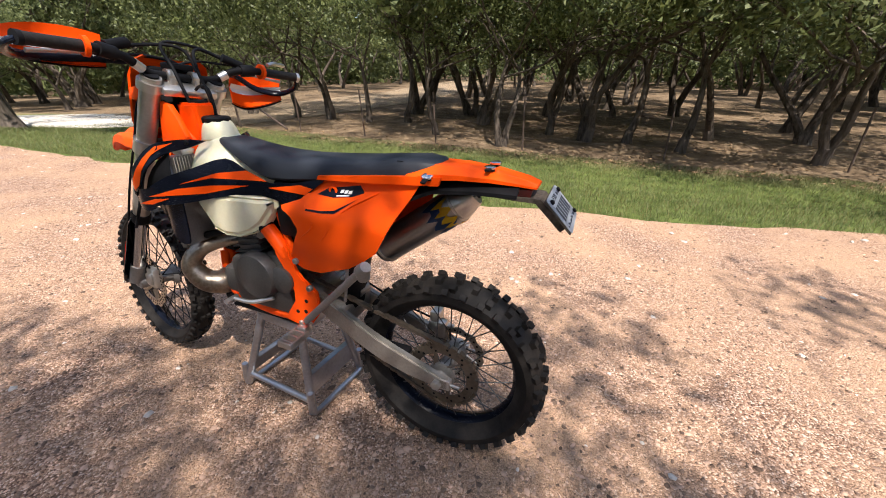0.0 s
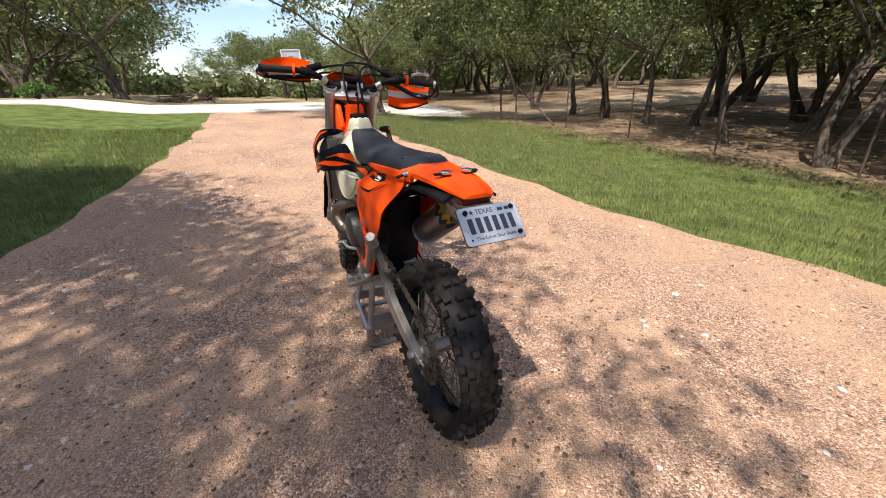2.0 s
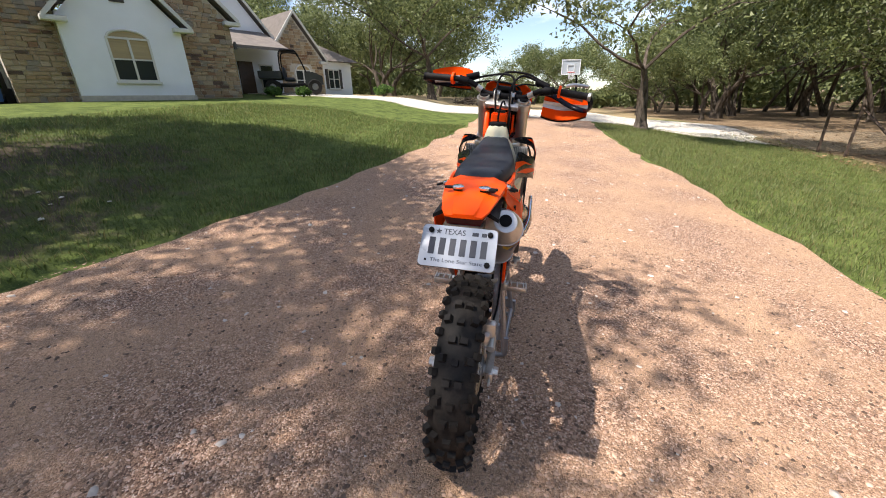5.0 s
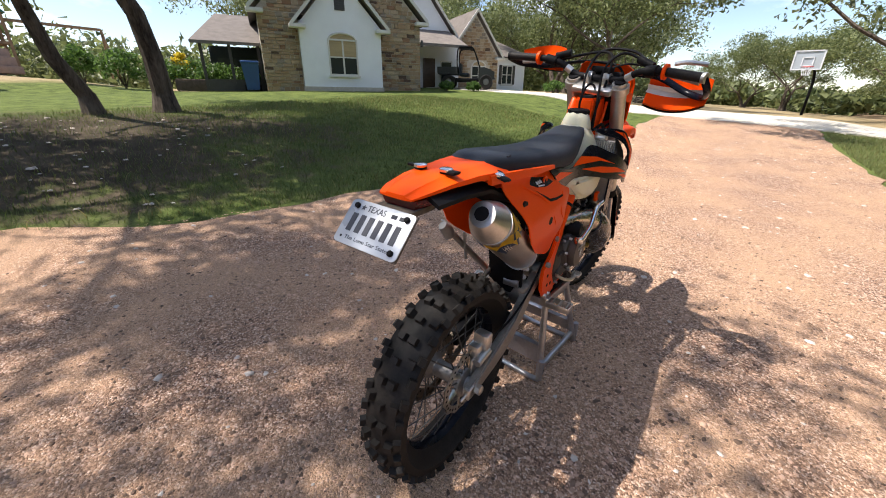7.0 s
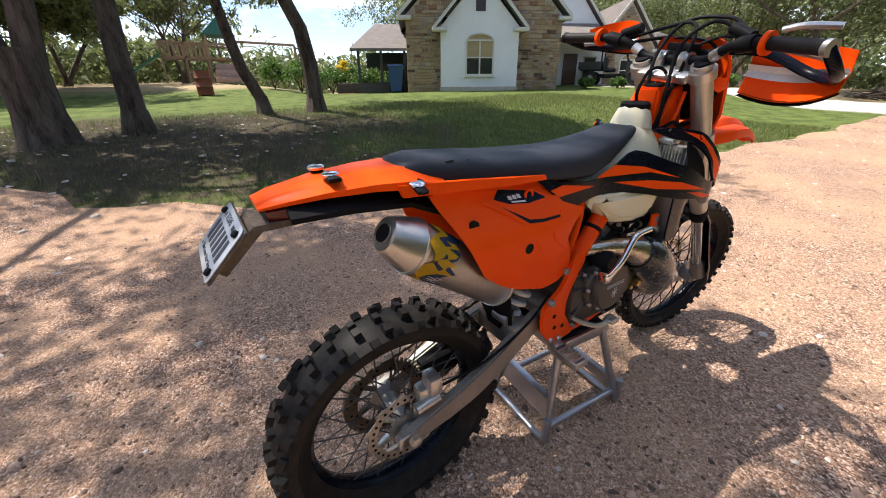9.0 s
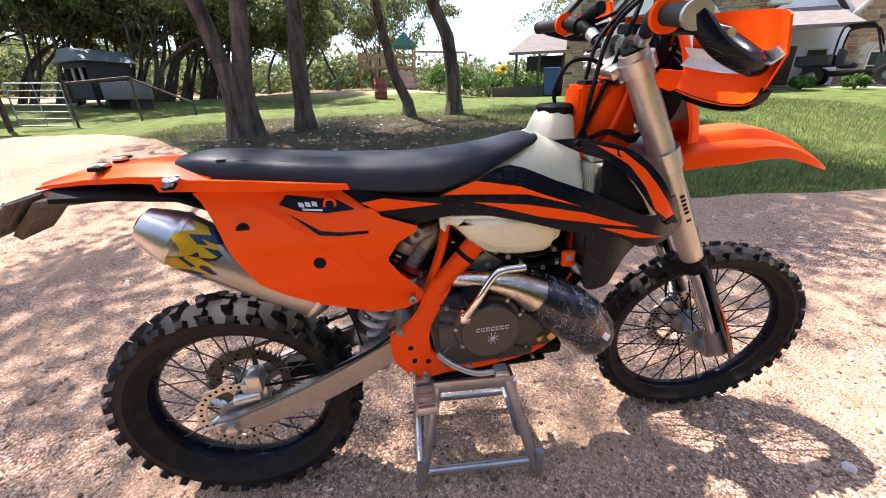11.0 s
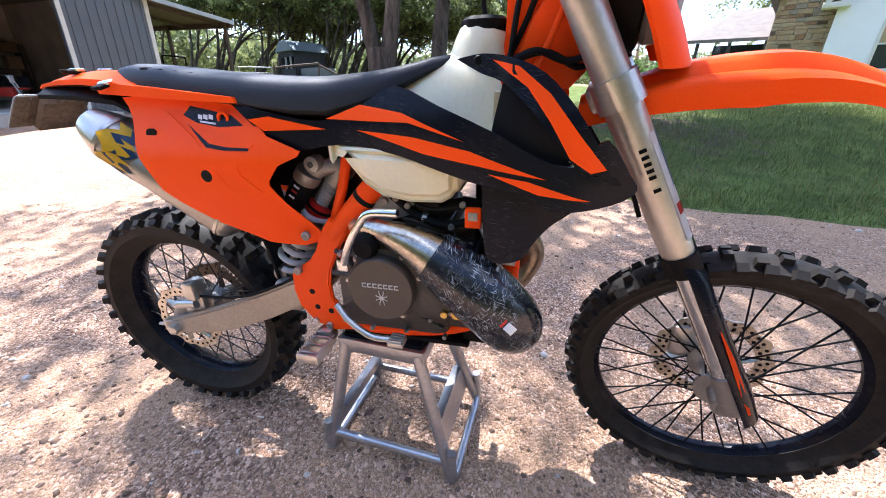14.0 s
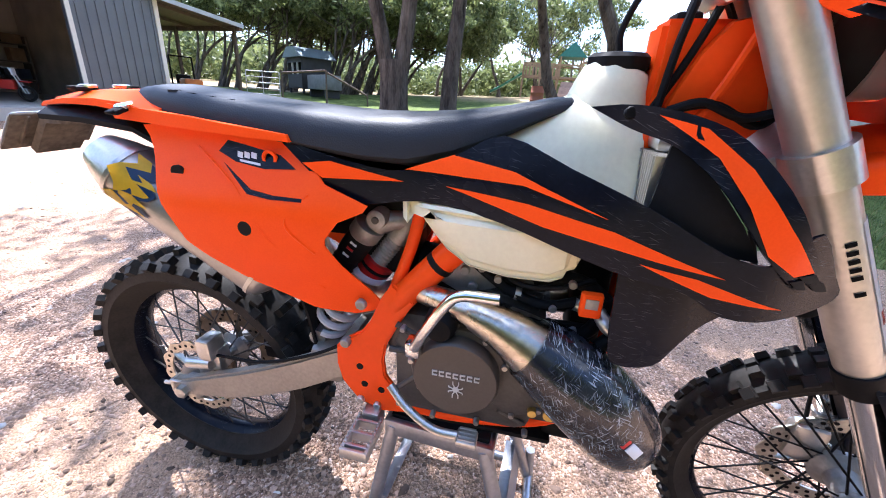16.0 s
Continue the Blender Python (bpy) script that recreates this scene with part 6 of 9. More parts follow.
# the maker's print becomes plain bars
bm = bmesh.new()
for i in range(7):
    y0 = 0.668 + i * 0.0126
    for z0, z1 in ((0.6, 0.6025), (0.6085, 0.611)):
        box(bm, (0.1715, y0, z0), (0.1735, y0 + 0.0095, z1))
    box(bm, (0.1715, y0, 0.6), (0.1735, y0 + 0.002, 0.611))
tube(bm, [(0.1715, 0.712, 0.575), (0.1738, 0.712, 0.575)], [0.006, 0.005], 10, squash=1.0)
for i in range(8):
    a = 2 * math.pi * (i + 0.5) / 8
    tube(bm, [(0.1728, 0.712 + math.cos(a) * 0.005, 0.575 + math.sin(a) * 0.006), (0.1728, 0.712 + math.cos(a) * 0.013, 0.575 + math.sin(a) * 0.012), (0.1728, 0.712 + math.cos(a) * 0.014, 0.575 + math.sin(a) * 0.02)], 0.0011, 5)
part("print", bm, M_GREYP, engine, "pale bars printed on the cover")
bm = bmesh.new()
lathe(bm, [(0.09, -0.11), (0.09, -0.13), (0.082, -0.148), (0.06, -0.156), (0.0, -0.16)], (0, 0.7, 0.6), "x", 40)
lathe(bm, [(0.05, -0.1), (0.05, -0.128), (0.03, -0.138), (0.0, -0.14)], (0, 0.595, 0.6), "x", 28)
part("ignition_cover", bm, M_ENGINE, engine, "dull dark grey ignition cover")
bm = bmesh.new()
lathe(bm, [(0.062, 0.1), (0.062, 0.125), (0.055, 0.14), (0.03, 0.148), (0.0, 0.15)], (0, 0.815, 0.565), "x", 28)
lathe(bm, [(0.03, 0.1), (0.03, 0.142), (0.0, 0.145)], (0, 0.84, 0.61), "x", 20)
pump = part("pump_cover", bm, M_ENGINE, engine, "dark cast water pump cover")
for y, z in ((0.76, 0.535), (0.8, 0.63), (0.868, 0.59), (0.862, 0.535), (0.815, 0.51)):
    bolt(pump, (0.142, y, z), (1, 0, 0), 0.0055, 0.006, M_CAST)
bm = bmesh.new()
tube(bm, smooth_path([(0.14, 0.84, 0.61), (0.146, 0.87, 0.62), (0.14, 0.905, 0.61)]), 0.014, 12)
part("hose_stub", bm, M_CAST, pump)
bm = bmesh.new()
tube(bm, [(0.13, 0.88, 0.545), (0.162, 0.88, 0.545)], 0.012, 12)
tube(bm, [(0.13, 0.85, 0.535), (0.155, 0.85, 0.535)], 0.008, 12)
part("brass_fitting", bm, M_GOLD, engine)
bm = bmesh.new()
lathe(bm, [(0.03, 0.11), (0.03, 0.15), (0.022, 0.166), (0.0, 0.168)], (0, 0.675, 0.69), "x", 12)
part("oil_cap", bm, M_MATT, engine)
bm = bmesh.new()
box(bm, (-0.075, -0.06, 0), (0.075, 0.06, 0.1), 0.02, Matrix.Translation((0, 0.775, 0.645)) @ Matrix.Rotation(radians(-12), 4, "X"))
for i in range(4):
    box(bm, (-0.085, -0.07, 0.014 + i * 0.022), (0.085, 0.07, 0.021 + i * 0.022), 0.003, Matrix.Translation((0, 0.775, 0.645)) @ Matrix.Rotation(radians(-12), 4, "X"))
part("cylinder", bm, M_ENGINE, engine, "dark finned cylinder")
bm = bmesh.new()
m = Matrix.Translation((0, 0.795, 0.742)) @ Matrix.Rotation(radians(-12), 4, "X")
box(bm, (-0.07, -0.058, 0), (0.07, 0.058, 0.032), 0.014, m)
tube(bm, [m @ Vector((0, 0, 0.03)), m @ Vector((0, 0, 0.075))], [0.016, 0.012], 12)
part("cylinder_head", bm, M_ENGINE, engine)
bm = bmesh.new()
tube(bm, smooth_path([(0, 0.8, 0.81), (0.0, 0.74, 0.83), (0.03, 0.7, 0.86)]), 0.006, 8)
tube(bm, smooth_path([(0.06, 0.83, 0.76), (0.09, 0.9, 0.78), (0.1, 0.96, 0.74)]), 0.013, 10)
tube(bm, smooth_path([(-0.06, 0.83, 0.74), (-0.09, 0.9, 0.72), (-0.1, 0.96, 0.7)]), 0.013, 10)
tube(bm, smooth_path([(0.08, 0.8, 0.6), (0.12, 0.9, 0.64), (0.11, 0.97, 0.7)]), 0.013, 10)
part("hose", bm, M_MATT, bike, "black rubber coolant hoses")
bm = bmesh.new()
tube(bm, [(0, 0.72, 0.73), (0, 0.6, 0.745)], [0.034, 0.036], 20)
box(bm, (-0.035, 0.63, 0.69), (0.035, 0.7, 0.75), 0.012)
box(bm, (-0.05, 0.46, 0.72), (0.05, 0.6, 0.93), 0.02)
part("carburettor", bm, M_MATT, bike)
for sgn in (-1, 1):
    bm = bmesh.new()
    plate(bm, [(0.66, 0.745), (0.7, 0.725), (0.76, 0.745), (0.785, 0.8), (0.755, 0.835), (0.69, 0.825)], 0.012, lambda a, b, h: Vector((sgn * 0.083 + h, a, b)), 0.002)
    part("engine_mount", bm, M_CAST, bike)
    for y, z in ((0.675, 0.8), (0.705, 0.775), (0.735, 0.8), (0.72, 0.745)):
        bolt(bike, (sgn * 0.092, y, z), (sgn, 0, 0), 0.009, 0.005, M_CAST)

# -- levers and pegs --
bm = bmesh.new()
box(bm, (0.158, 0.622, 0.642), (0.192, 0.65, 0.674), 0.007)
tube(bm, smooth_path([(0.185, 0.64, 0.665), (0.2, 0.664, 0.715), (0.2, 0.694, 0.765), (0.2, 0.718, 0.786), (0.202, 0.775, 0.79)]), [0.011, 0.0105, 0.01, 0.01, 0.01, 0.009, 0.009, 0.009, 0.009, 0.009, 0.009, 0.009, 0.009, 0.009, 0.009, 0.009, 0.009, 0.009, 0.009, 0.009, 0.009, 0.009, 0.009, 0.009, 0.009][:25], 10)
part("kick_lever", bm, M_CHROME, bike, "polished aluminium kick-start lever")
bm = bmesh.new()
tube(bm, smooth_path([(0.13, 0.57, 0.512), (0.15, 0.612, 0.482), (0.165, 0.67, 0.458), (0.165, 0.725, 0.455)]), 0.0085, 10, squash=0.6)
box(bm, (0.15, 0.718, 0.448), (0.187, 0.758, 0.463), 0.004)
for k in range(4):
    box(bm, (0.152 + 0.009 * k, 0.722, 0.463), (0.156 + 0.009 * k, 0.754, 0.467), 0.001)
part("brake_pedal", bm, M_ALU, bike, "bent aluminium brake pedal")
bm = bmesh.new()
tube(bm, smooth_path([(-0.13, 0.64, 0.52), (-0.16, 0.72, 0.5), (-0.165, 0.8, 0.5)]), 0.008, 10)
tube(bm, [(-0.15, 0.8, 0.5), (-0.2, 0.8, 0.5)], 0.01, 10)
part("shift_lever", bm, M_ALU, bike, "aluminium gear lever")
for sgn in (-1, 1):
    bm = bmesh.new()
    for y in (0.5, 0.55):
        box(bm, (min(sgn * 0.13, sgn * 0.225), y - 0.004, 0.395), (max(sgn * 0.13, sgn * 0.225), y + 0.004, 0.42), 0.002)
    for x in (0.15, 0.18, 0.21, 0.222):
        box(bm, (sgn * x - 0.003, 0.5, 0.398), (sgn * x + 0.003, 0.55, 0.422), 0.001)
    for i in range(9):
        for y in (0.5, 0.55):
            tube(bm, [(sgn * (0.14 + i * 0.01), y, 0.418), (sgn * (0.14 + i * 0.01), y, 0.428)], [0.003, 0.001], 4)
    box(bm, (min(sgn * 0.1, sgn * 0.14), 0.505, 0.39), (max(sgn * 0.1, sgn * 0.14), 0.545, 0.43), 0.006)
    part("foot_peg", bm, M_ALU, bike, "toothed bare metal foot peg")
bm = bmesh.new()
tube(bm, [(-0.13, 0.5, 0.46), (-0.17, 0.24, 0.725)], [0.013, 0.012], 12)
tube(bm, [(-0.165, 0.222, 0.715), (-0.178, 0.218, 0.745), (-0.185, 0.2, 0.765)], [0.02, 0.024, 0.017], 12)
tube(bm, [(-0.148, 0.31, 0.6), (-0.15, 0.29, 0.72)], 0.005, 8)
part("side_stand", bm, M_CAST, bike, "grey metal side stand folded up")

# -- exhaust --
bm = bmesh.new()
p = smooth_path([(-0.01, 0.84, 0.68), (-0.04, 0.92, 0.67), (-0.105, 1.0, 0.64), (-0.135, 1.035, 0.575), (-0.12, 1.0, 0.51), (-0.08, 0.955, 0.49), (-0.02, 0.97, 0.49), (0.06, 1.0, 0.5), (0.11, 1.01, 0.52)], 6)
tube(bm, p, [0.024 + 0.028 * S(i / 38) for i in range(len(p))], 20)
part("header_pipe", bm, M_PIPE, bike, "heat-stained steel header pipe")
p = smooth_path([(0.09, 0.995, 0.5), (0.135, 1.0, 0.525), (0.155, 0.955, 0.585), (0.158, 0.9, 0.635), (0.152, 0.84, 0.675), (0.145, 0.78, 0.705), (0.132, 0.71, 0.722), (0.105, 0.645, 0.722), (0.065, 0.59, 0.705), (0.045, 0.5, 0.67), (0.042, 0.36, 0.655)], 6)
rad = []
for i in range(len(p)):
    t = i / (len(p) - 1)
    rad.append(0.055 + 0.013 * S(t / 0.16) - 0.047 * S((t - 0.22) / 0.48))
bm = bmesh.new()
tube(bm, p, rad, 24)
part("expansion_chamber", bm, M_STEEL, bike, "heat-stained steel expansion chamber")
cut = int(len(p) * 0.43)
bm = bmesh.new()
q = [p[0] + (p[0] - p[1]) * 1.5] + p[:cut]
tube(bm, q, [rad[0] * 0.75] + [r + 0.006 for r in rad[:cut]], 28)
guard = part("pipe_guard", bm, M_CARBON, bike, "scratched black carbon pipe guard")
bm = bmesh.new()
i0 = int(len(p) * 0.17)
nrm = Vector((0.93, 0.1, 0.3)).normalized()
for j, (mtl, dy) in enumerate(((M_RED, 0.0), (M_WHITE, 0.026))):
    bm = bmesh.new()
    c = p[i0] + nrm * (rad[i0] + 0.0065) + Vector((0, dy * 0.75, -dy * 0.65))
    box(bm, (-0.002, -0.011, -0.009), (0.002, 0.011, 0.009), 0.001, Matrix.Translation(c) @ Matrix.Rotation(radians(-42), 4, "X") @ Matrix.Rotation(radians(-18), 4, "Y"))
    part("sticker", bm, mtl, guard)
ax0, ax1 = Vector((0.1, -0.03, 0.94)), Vector((0.076, 0.31, 0.69))
d = (ax1 - ax0).normalized()
bm = bmesh.new()
L = (ax1 - ax0).length
tube(bm, [ax0 + d * s * L for s in (0.155, 0.165, 0.93, 0.96, 1.0)], [0.0585, 0.06, 0.06, 0.055, 0.028], 32, squash=0.94)
silencer = part("silencer", bm, M_TI, bike, "dull metal silencer with a stained lower half")
bm = bmesh.new()
tube(bm, [ax0 + d * s * L for s in (0.0, 0.012, 0.1, 0.155)], [0.036, 0.039, 0.054, 0.0605], 32, squash=0.94)
tube(bm, [ax0 + d * 0.001 - d * 0.003, ax0 - d * 0.004], [0.021, 0.021], 20)
part("end_cap", bm, M_ALU, silencer, "bright tapered end cap")
bm = bmesh.new()
tube(bm, [ax0 - d * 0.0045, ax0 - d * 0.006], [0.019, 0.019], 20)
part("outlet", bm, M_MATT, silencer)
for s in (0.155, 0.905):
    bm = bmesh.new()
    tube(bm, [ax0 + d * L * s, ax0 + d * L * (s + 0.02)], 0.0625, 32, squash=0.94)
    part("band", bm, M_ALU, silencer)


def wrap(bm, s0, s1, a0, a1, r):
    """A thin sticker patch on the silencer, between angles."""
    u = Vector((1, 0, 0)) - d * d.x
    u.normalize()
    w = d.cross(u)
    n = 10
    rows = []
    for i in range(n + 1):
        a = a0 + (a1 - a0) * i / n
        rows.append([bm.verts.new(ax0 + d * L * s + (u * math.cos(a) + w * math.sin(a)) * r) for s in (s0 + 0.04 * math.sin(i * 1.7), s1 + 0.05 * math.sin(i * 2.3))])
    for a, b in zip(rows, rows[1:]):
        bm.faces.new((a[0], a[1], b[1], b[0]))
    bmesh.ops.solidify(bm, geom=bm.faces[:], thickness=0.0008)


for mtl, s0, s1, a0, a1, r in ((M_BLUEP, 0.22, 0.36, -1.3, 1.2, 0.0612), (M_YELLOW, 0.19, 0.26, -1.35, 1.5, 0.062), (M_YELLOW, 0.27, 0.34, -0.8, 0.4, 0.0622), (M_WHITE, 0.29, 0.33, 0.55, 0.9, 0.0626), (M_BLUEP, 0.22, 0.36, 1.9, 4.0, 0.0612), (M_YELLOW, 0.2, 0.28, 2.2, 3.8, 0.062)):
    bm = bmesh.new()
    wrap(bm, s0, s1, a0, a1, r)
    part("sticker", bm, mtl, silencer)

# -- air box behind the shock --
bm = bmesh.new()
box(bm, (-0.1, 0.34, 0.76), (-0.022, 0.6, 0.955), 0.02)
part("air_box", bm, M_MATT, bike, "black plastic air box")
# -- shock and mud flap --
s0, s1 = Vector((0.03, 0.368, 0.538)), Vector((0.03, 0.6, 0.855))
sd = (s1 - s0).normalized()
sl = (s1 - s0).length
across = sd.cross(Vector((1, 0, 0)))
bm = bmesh.new()
tube(bm, [s0, s0 + sd * sl * 0.6], 0.01, 12)
tube(bm, [s0 + sd * sl * 0.82, s0 + sd * sl * 0.86, s1 - sd * 0.015, s1], [0.029, 0.03, 0.029, 0.018], 20)
tube(bm, [s0 - Vector((0.03, 0, 0)), s0 + Vector((0.03, 0, 0))], 0.02, 14)
shock = part("shock_absorber", bm, M_CAST, bike, "grey shock absorber with a pale coil spring")
# the threaded sleeve above the spring
bm = bmesh.new()
prof = []
for i in range(25):
    a = sl * (0.6 + 0.22 * i / 24)
    prof += [(0.0285 if i % 2 else 0.0265, a)]
tube(bm, [s0 + sd * a for r, a in prof], [r for r, a in prof], 24)
part("threaded_sleeve", bm, M_CAST, shock)
bm = bmesh.new()
n = 170
tube(bm, [s0 + sd * (0.03 + (sl * 0.5) * i / n) + (Vector((1, 0, 0)) * math.cos(i / n * 6.283 * 6.2) + across * math.sin(i / n * 6.283 * 6.2)) * 0.036 for i in range(n + 1)], 0.0082, 8)
part("spring", bm, M_SPRING, shock, "pale grey coil spring")
for a, b, mtl, name in ((0.575, 0.605, M_RED, "preload_ring"), (0.61, 0.625, M_MATT, "lock_ring"), (0.63, 0.662, M_RED, "preload_ring")):
    bm = bmesh.new()
    tube(bm, [s0 + sd * sl * a, s0 + sd * sl * b], 0.0375, 24)
    part(name, bm, mtl, shock, "red anodised preload ring" if mtl is M_RED else "")
r0 = Vector((0.062, 0.432, 0.715))
r1 = r0 + sd * 0.145
bm = bmesh.new()
rings = [(0.0, 0.022), (0.05, 0.024)] + [(0.06 + 0.05 * i, 0.027 if i % 2 else 0.0245) for i in range(8)] + [(0.48, 0.0285), (0.8, 0.0285)]
tube(bm, [r0.lerp(r1, a) for a, r in rings], [r for a, r in rings], 20)
part("reservoir", bm, M_MATT, shock, "black reservoir with a white mark")
bm = bmesh.new()
tube(bm, [r0.lerp(r1, 0.78), r0.lerp(r1, 0.8), r0.lerp(r1, 0.98), r1], [0.029, 0.031, 0.031, 0.022], 20)
part("reservoir_cap", bm, M_CAST, shock, "silver reservoir cap")
bm = bmesh.new()
tube(bm, [r0.lerp(r1, 0.9), Vector((0.055, 0.555, 0.84)), s1 - sd * 0.02], [0.02, 0.019, 0.024], 14)
part("bridge", bm, M_CAST, shock)
bm = bmesh.new()
tube(bm, [(0.06, 0.539, 0.851), (0.092, 0.539, 0.851), (0.094, 0.539, 0.851)], [0.018, 0.018, 0.014], 16)
link = part("adjuster", bm, M_CAST, shock)
bolt(link, (0.094, 0.539, 0.851), (1, 0, 0), 0.007, 0.004, M_ENGINE)
for k, (h, mtl) in enumerate(((0.012, M_WHITE), (0.008, M_RED), (0.01, M_WHITE))):
    bm = bmesh.new()
    c = r0.lerp(r1, 0.53 + 0.1 * k)
    tube(bm, [c + Vector((0.0275, 0, 0)) - sd * h * 0.4 - across * 0.008, c + Vector((0.0275, 0, 0)) - sd * h * 0.4 + across * 0.006], 0.0028, 6)
    part("mark", bm, mtl, shock)
bm = bmesh.new()
loft(bm, [[(x, y + abs(x) * 0.25, z) for x in (-0.07, -0.03, 0.03, 0.07)] + [(x, y - 0.006 + abs(x) * 0.25, z) for x in (0.07, 0.03, -0.03, -0.07)] for y, z in ((0.3, 0.86), (0.315, 0.72), (0.345, 0.6), (0.36, 0.48))])
part("mud_flap", bm, M_MATT, bike, "black rubber mud flap before the rear wheel")
bm = bmesh.new()
loft(bm, [[(-0.085, y, z), (-0.06, y, z + 0.015), (0.06, y, z + 0.015), (0.085, y, z), (0.085, y, z - 0.01), (0.055, y, z + 0.005), (-0.055, y, z + 0.005), (-0.085, y, z - 0.01)] for y, z in ((-0.19, 1.0), (-0.08, 0.997), (0.04, 0.985), (0.16, 0.93), (0.3, 0.86))])
part("inner_fender", bm, M_MATT, bike, "black inner rear mudguard")

# -- tank --
bm = bmesh.new()


def tank_ring(y, zt, zb, wt, wb, k=14):
    out = []
    for i in range(k):
        a = 2 * math.pi * i / k
        c, s = math.cos(a), math.sin(a)
        z = (zt + zb) / 2 + (zt - zb) / 2 * math.copysign(abs(s) ** 0.7, s)
        w = wt + (wb - wt) * (zt - z) / max(zt - zb, 1e-6)
        out.append((w * math.copysign(abs(c) ** 0.6, c), y, z))
    return out


loft(bm, [tank_ring(*r) for r in ((0.6, 0.925, 0.89, 0.05, 0.06), (0.64, 0.965, 0.875, 0.06, 0.105), (0.7, 1.0, 0.865, 0.06, 0.12), (0.78, 1.04, 0.85, 0.065, 0.13), (0.85, 1.07, 0.85, 0.07, 0.14), (0.92, 1.072, 0.86, 0.065, 0.145), (0.95, 1.052, 0.87, 0.058, 0.143), (0.962, 0.99, 0.9, 0.05, 0.12))])
tube(bm, [(0, 0.9, 1.05), (0, 0.904, 1.082), (0, 0.906, 1.1), (0, 0.907, 1.106)], [0.064, 0.055, 0.048, 0.042], 24)
part("fuel_tank", bm, M_TANK, bike, "translucent milky plastic fuel tank")
for sgn in (-1, 1):
    bm = bmesh.new()

    def lobe(y, zt, zb, x0, x1):
        return [(sgn * x, y, z) for x, z in ((x0, zt), (x1 - 0.012, zt), (x1, zt - 0.012), (x1, (zt + zb) / 2), (x1 - 0.006, zb + 0.012), (x1 - 0.02, zb), (x0, zb))]
    if sgn > 0:
        loft(bm, [lobe(0.605, 0.9, 0.888, 0.06, 0.1), lobe(0.635, 0.9, 0.862, 0.06, 0.122), lobe(0.675, 0.9, 0.818, 0.06, 0.13), lobe(0.715, 0.9, 0.795, 0.06, 0.138), lobe(0.78, 0.9, 0.787, 0.06, 0.145), lobe(0.845, 0.9, 0.79, 0.06, 0.15), lobe(0.875, 0.9, 0.808, 0.06, 0.152), lobe(0.888, 0.9, 0.838, 0.06, 0.145)])
    else:
        # the left lobe hangs lower and narrows downwards
        loft(bm, [lobe(0.585, 0.9, 0.882, 0.06, 0.1), lobe(0.612, 0.9, 0.835, 0.06, 0.118), lobe(0.645, 0.9, 0.79, 0.06, 0.128), lobe(0.69, 0.9, 0.757, 0.06, 0.136), lobe(0.745, 0.9, 0.737, 0.06, 0.144), lobe(0.8, 0.9, 0.737, 0.06, 0.15), lobe(0.845, 0.9, 0.756, 0.06, 0.153), lobe(0.875, 0.9, 0.8, 0.06, 0.152), lobe(0.9, 0.9, 0.85, 0.06, 0.145)])
    bmesh.ops.bevel(bm, geom=[e for e in bm.edges if e.calc_face_angle(0) > 0.6], offset=0.012, segments=4, affect="EDGES")
    part("tank_lobe", bm, M_TANK, bike, "milky lower tank lobe")
bm = bmesh.new()
n = 40
rings = []
for z, r, wv in ((1.1, 0.041, 0), (1.104, 0.044, 0.002), (1.119, 0.044, 0.002), (1.125, 0.038, 0.001), (1.127, 0.018, 0)):
    rings.append([(math.cos(2 * math.pi * k / n) * (r + wv * math.sin(k * 6.283 / n * 8)), 0.907 + math.sin(2 * math.pi * k / n) * (r + wv * math.sin(k * 6.283 / n * 8)), z) for k in range(n)])
loft(bm, rings)
part("filler_cap", bm, M_MATT, bike, "black ribbed filler cap")
bm = bmesh.new()
tube(bm, smooth_path([(0, 0.907, 1.124), (0.0, 0.905, 1.16), (0.01, 0.935, 1.215), (0.02, 1.0, 1.21), (0.02, 1.05, 1.14), (0.01, 1.06, 1.05)]), 0.0048, 8)
part("breather_hose", bm, M_MATT, bike)

# -- bodywork --
def shroud_side(y, z):
    return 0.112 + 0.1 * S((y - 0.6) / 0.42) - 0.055 * S((y - 1.07) / 0.16) - 0.35 * max(0.0, z - 0.95)


def horn_side(y, z):
    # starts close to the tank neck and swings out over the radiator
    return min(shroud_side(y, z), 0.088 + 0.12 * S((y - 0.855) / 0.17)) + 0.004


def side_side(y, z):
    # tucked in under the seat, full below it
    return 0.09 + 0.066 * S((0.985 - z) / 0.13) - 0.034 * S((0.8 - z) / 0.14) - 0.02 * S((y - 0.42) / 0.14)


def guard_side(y, z):
    return 0.178 - 0.03 * S((y - 1.0) / 0.1)


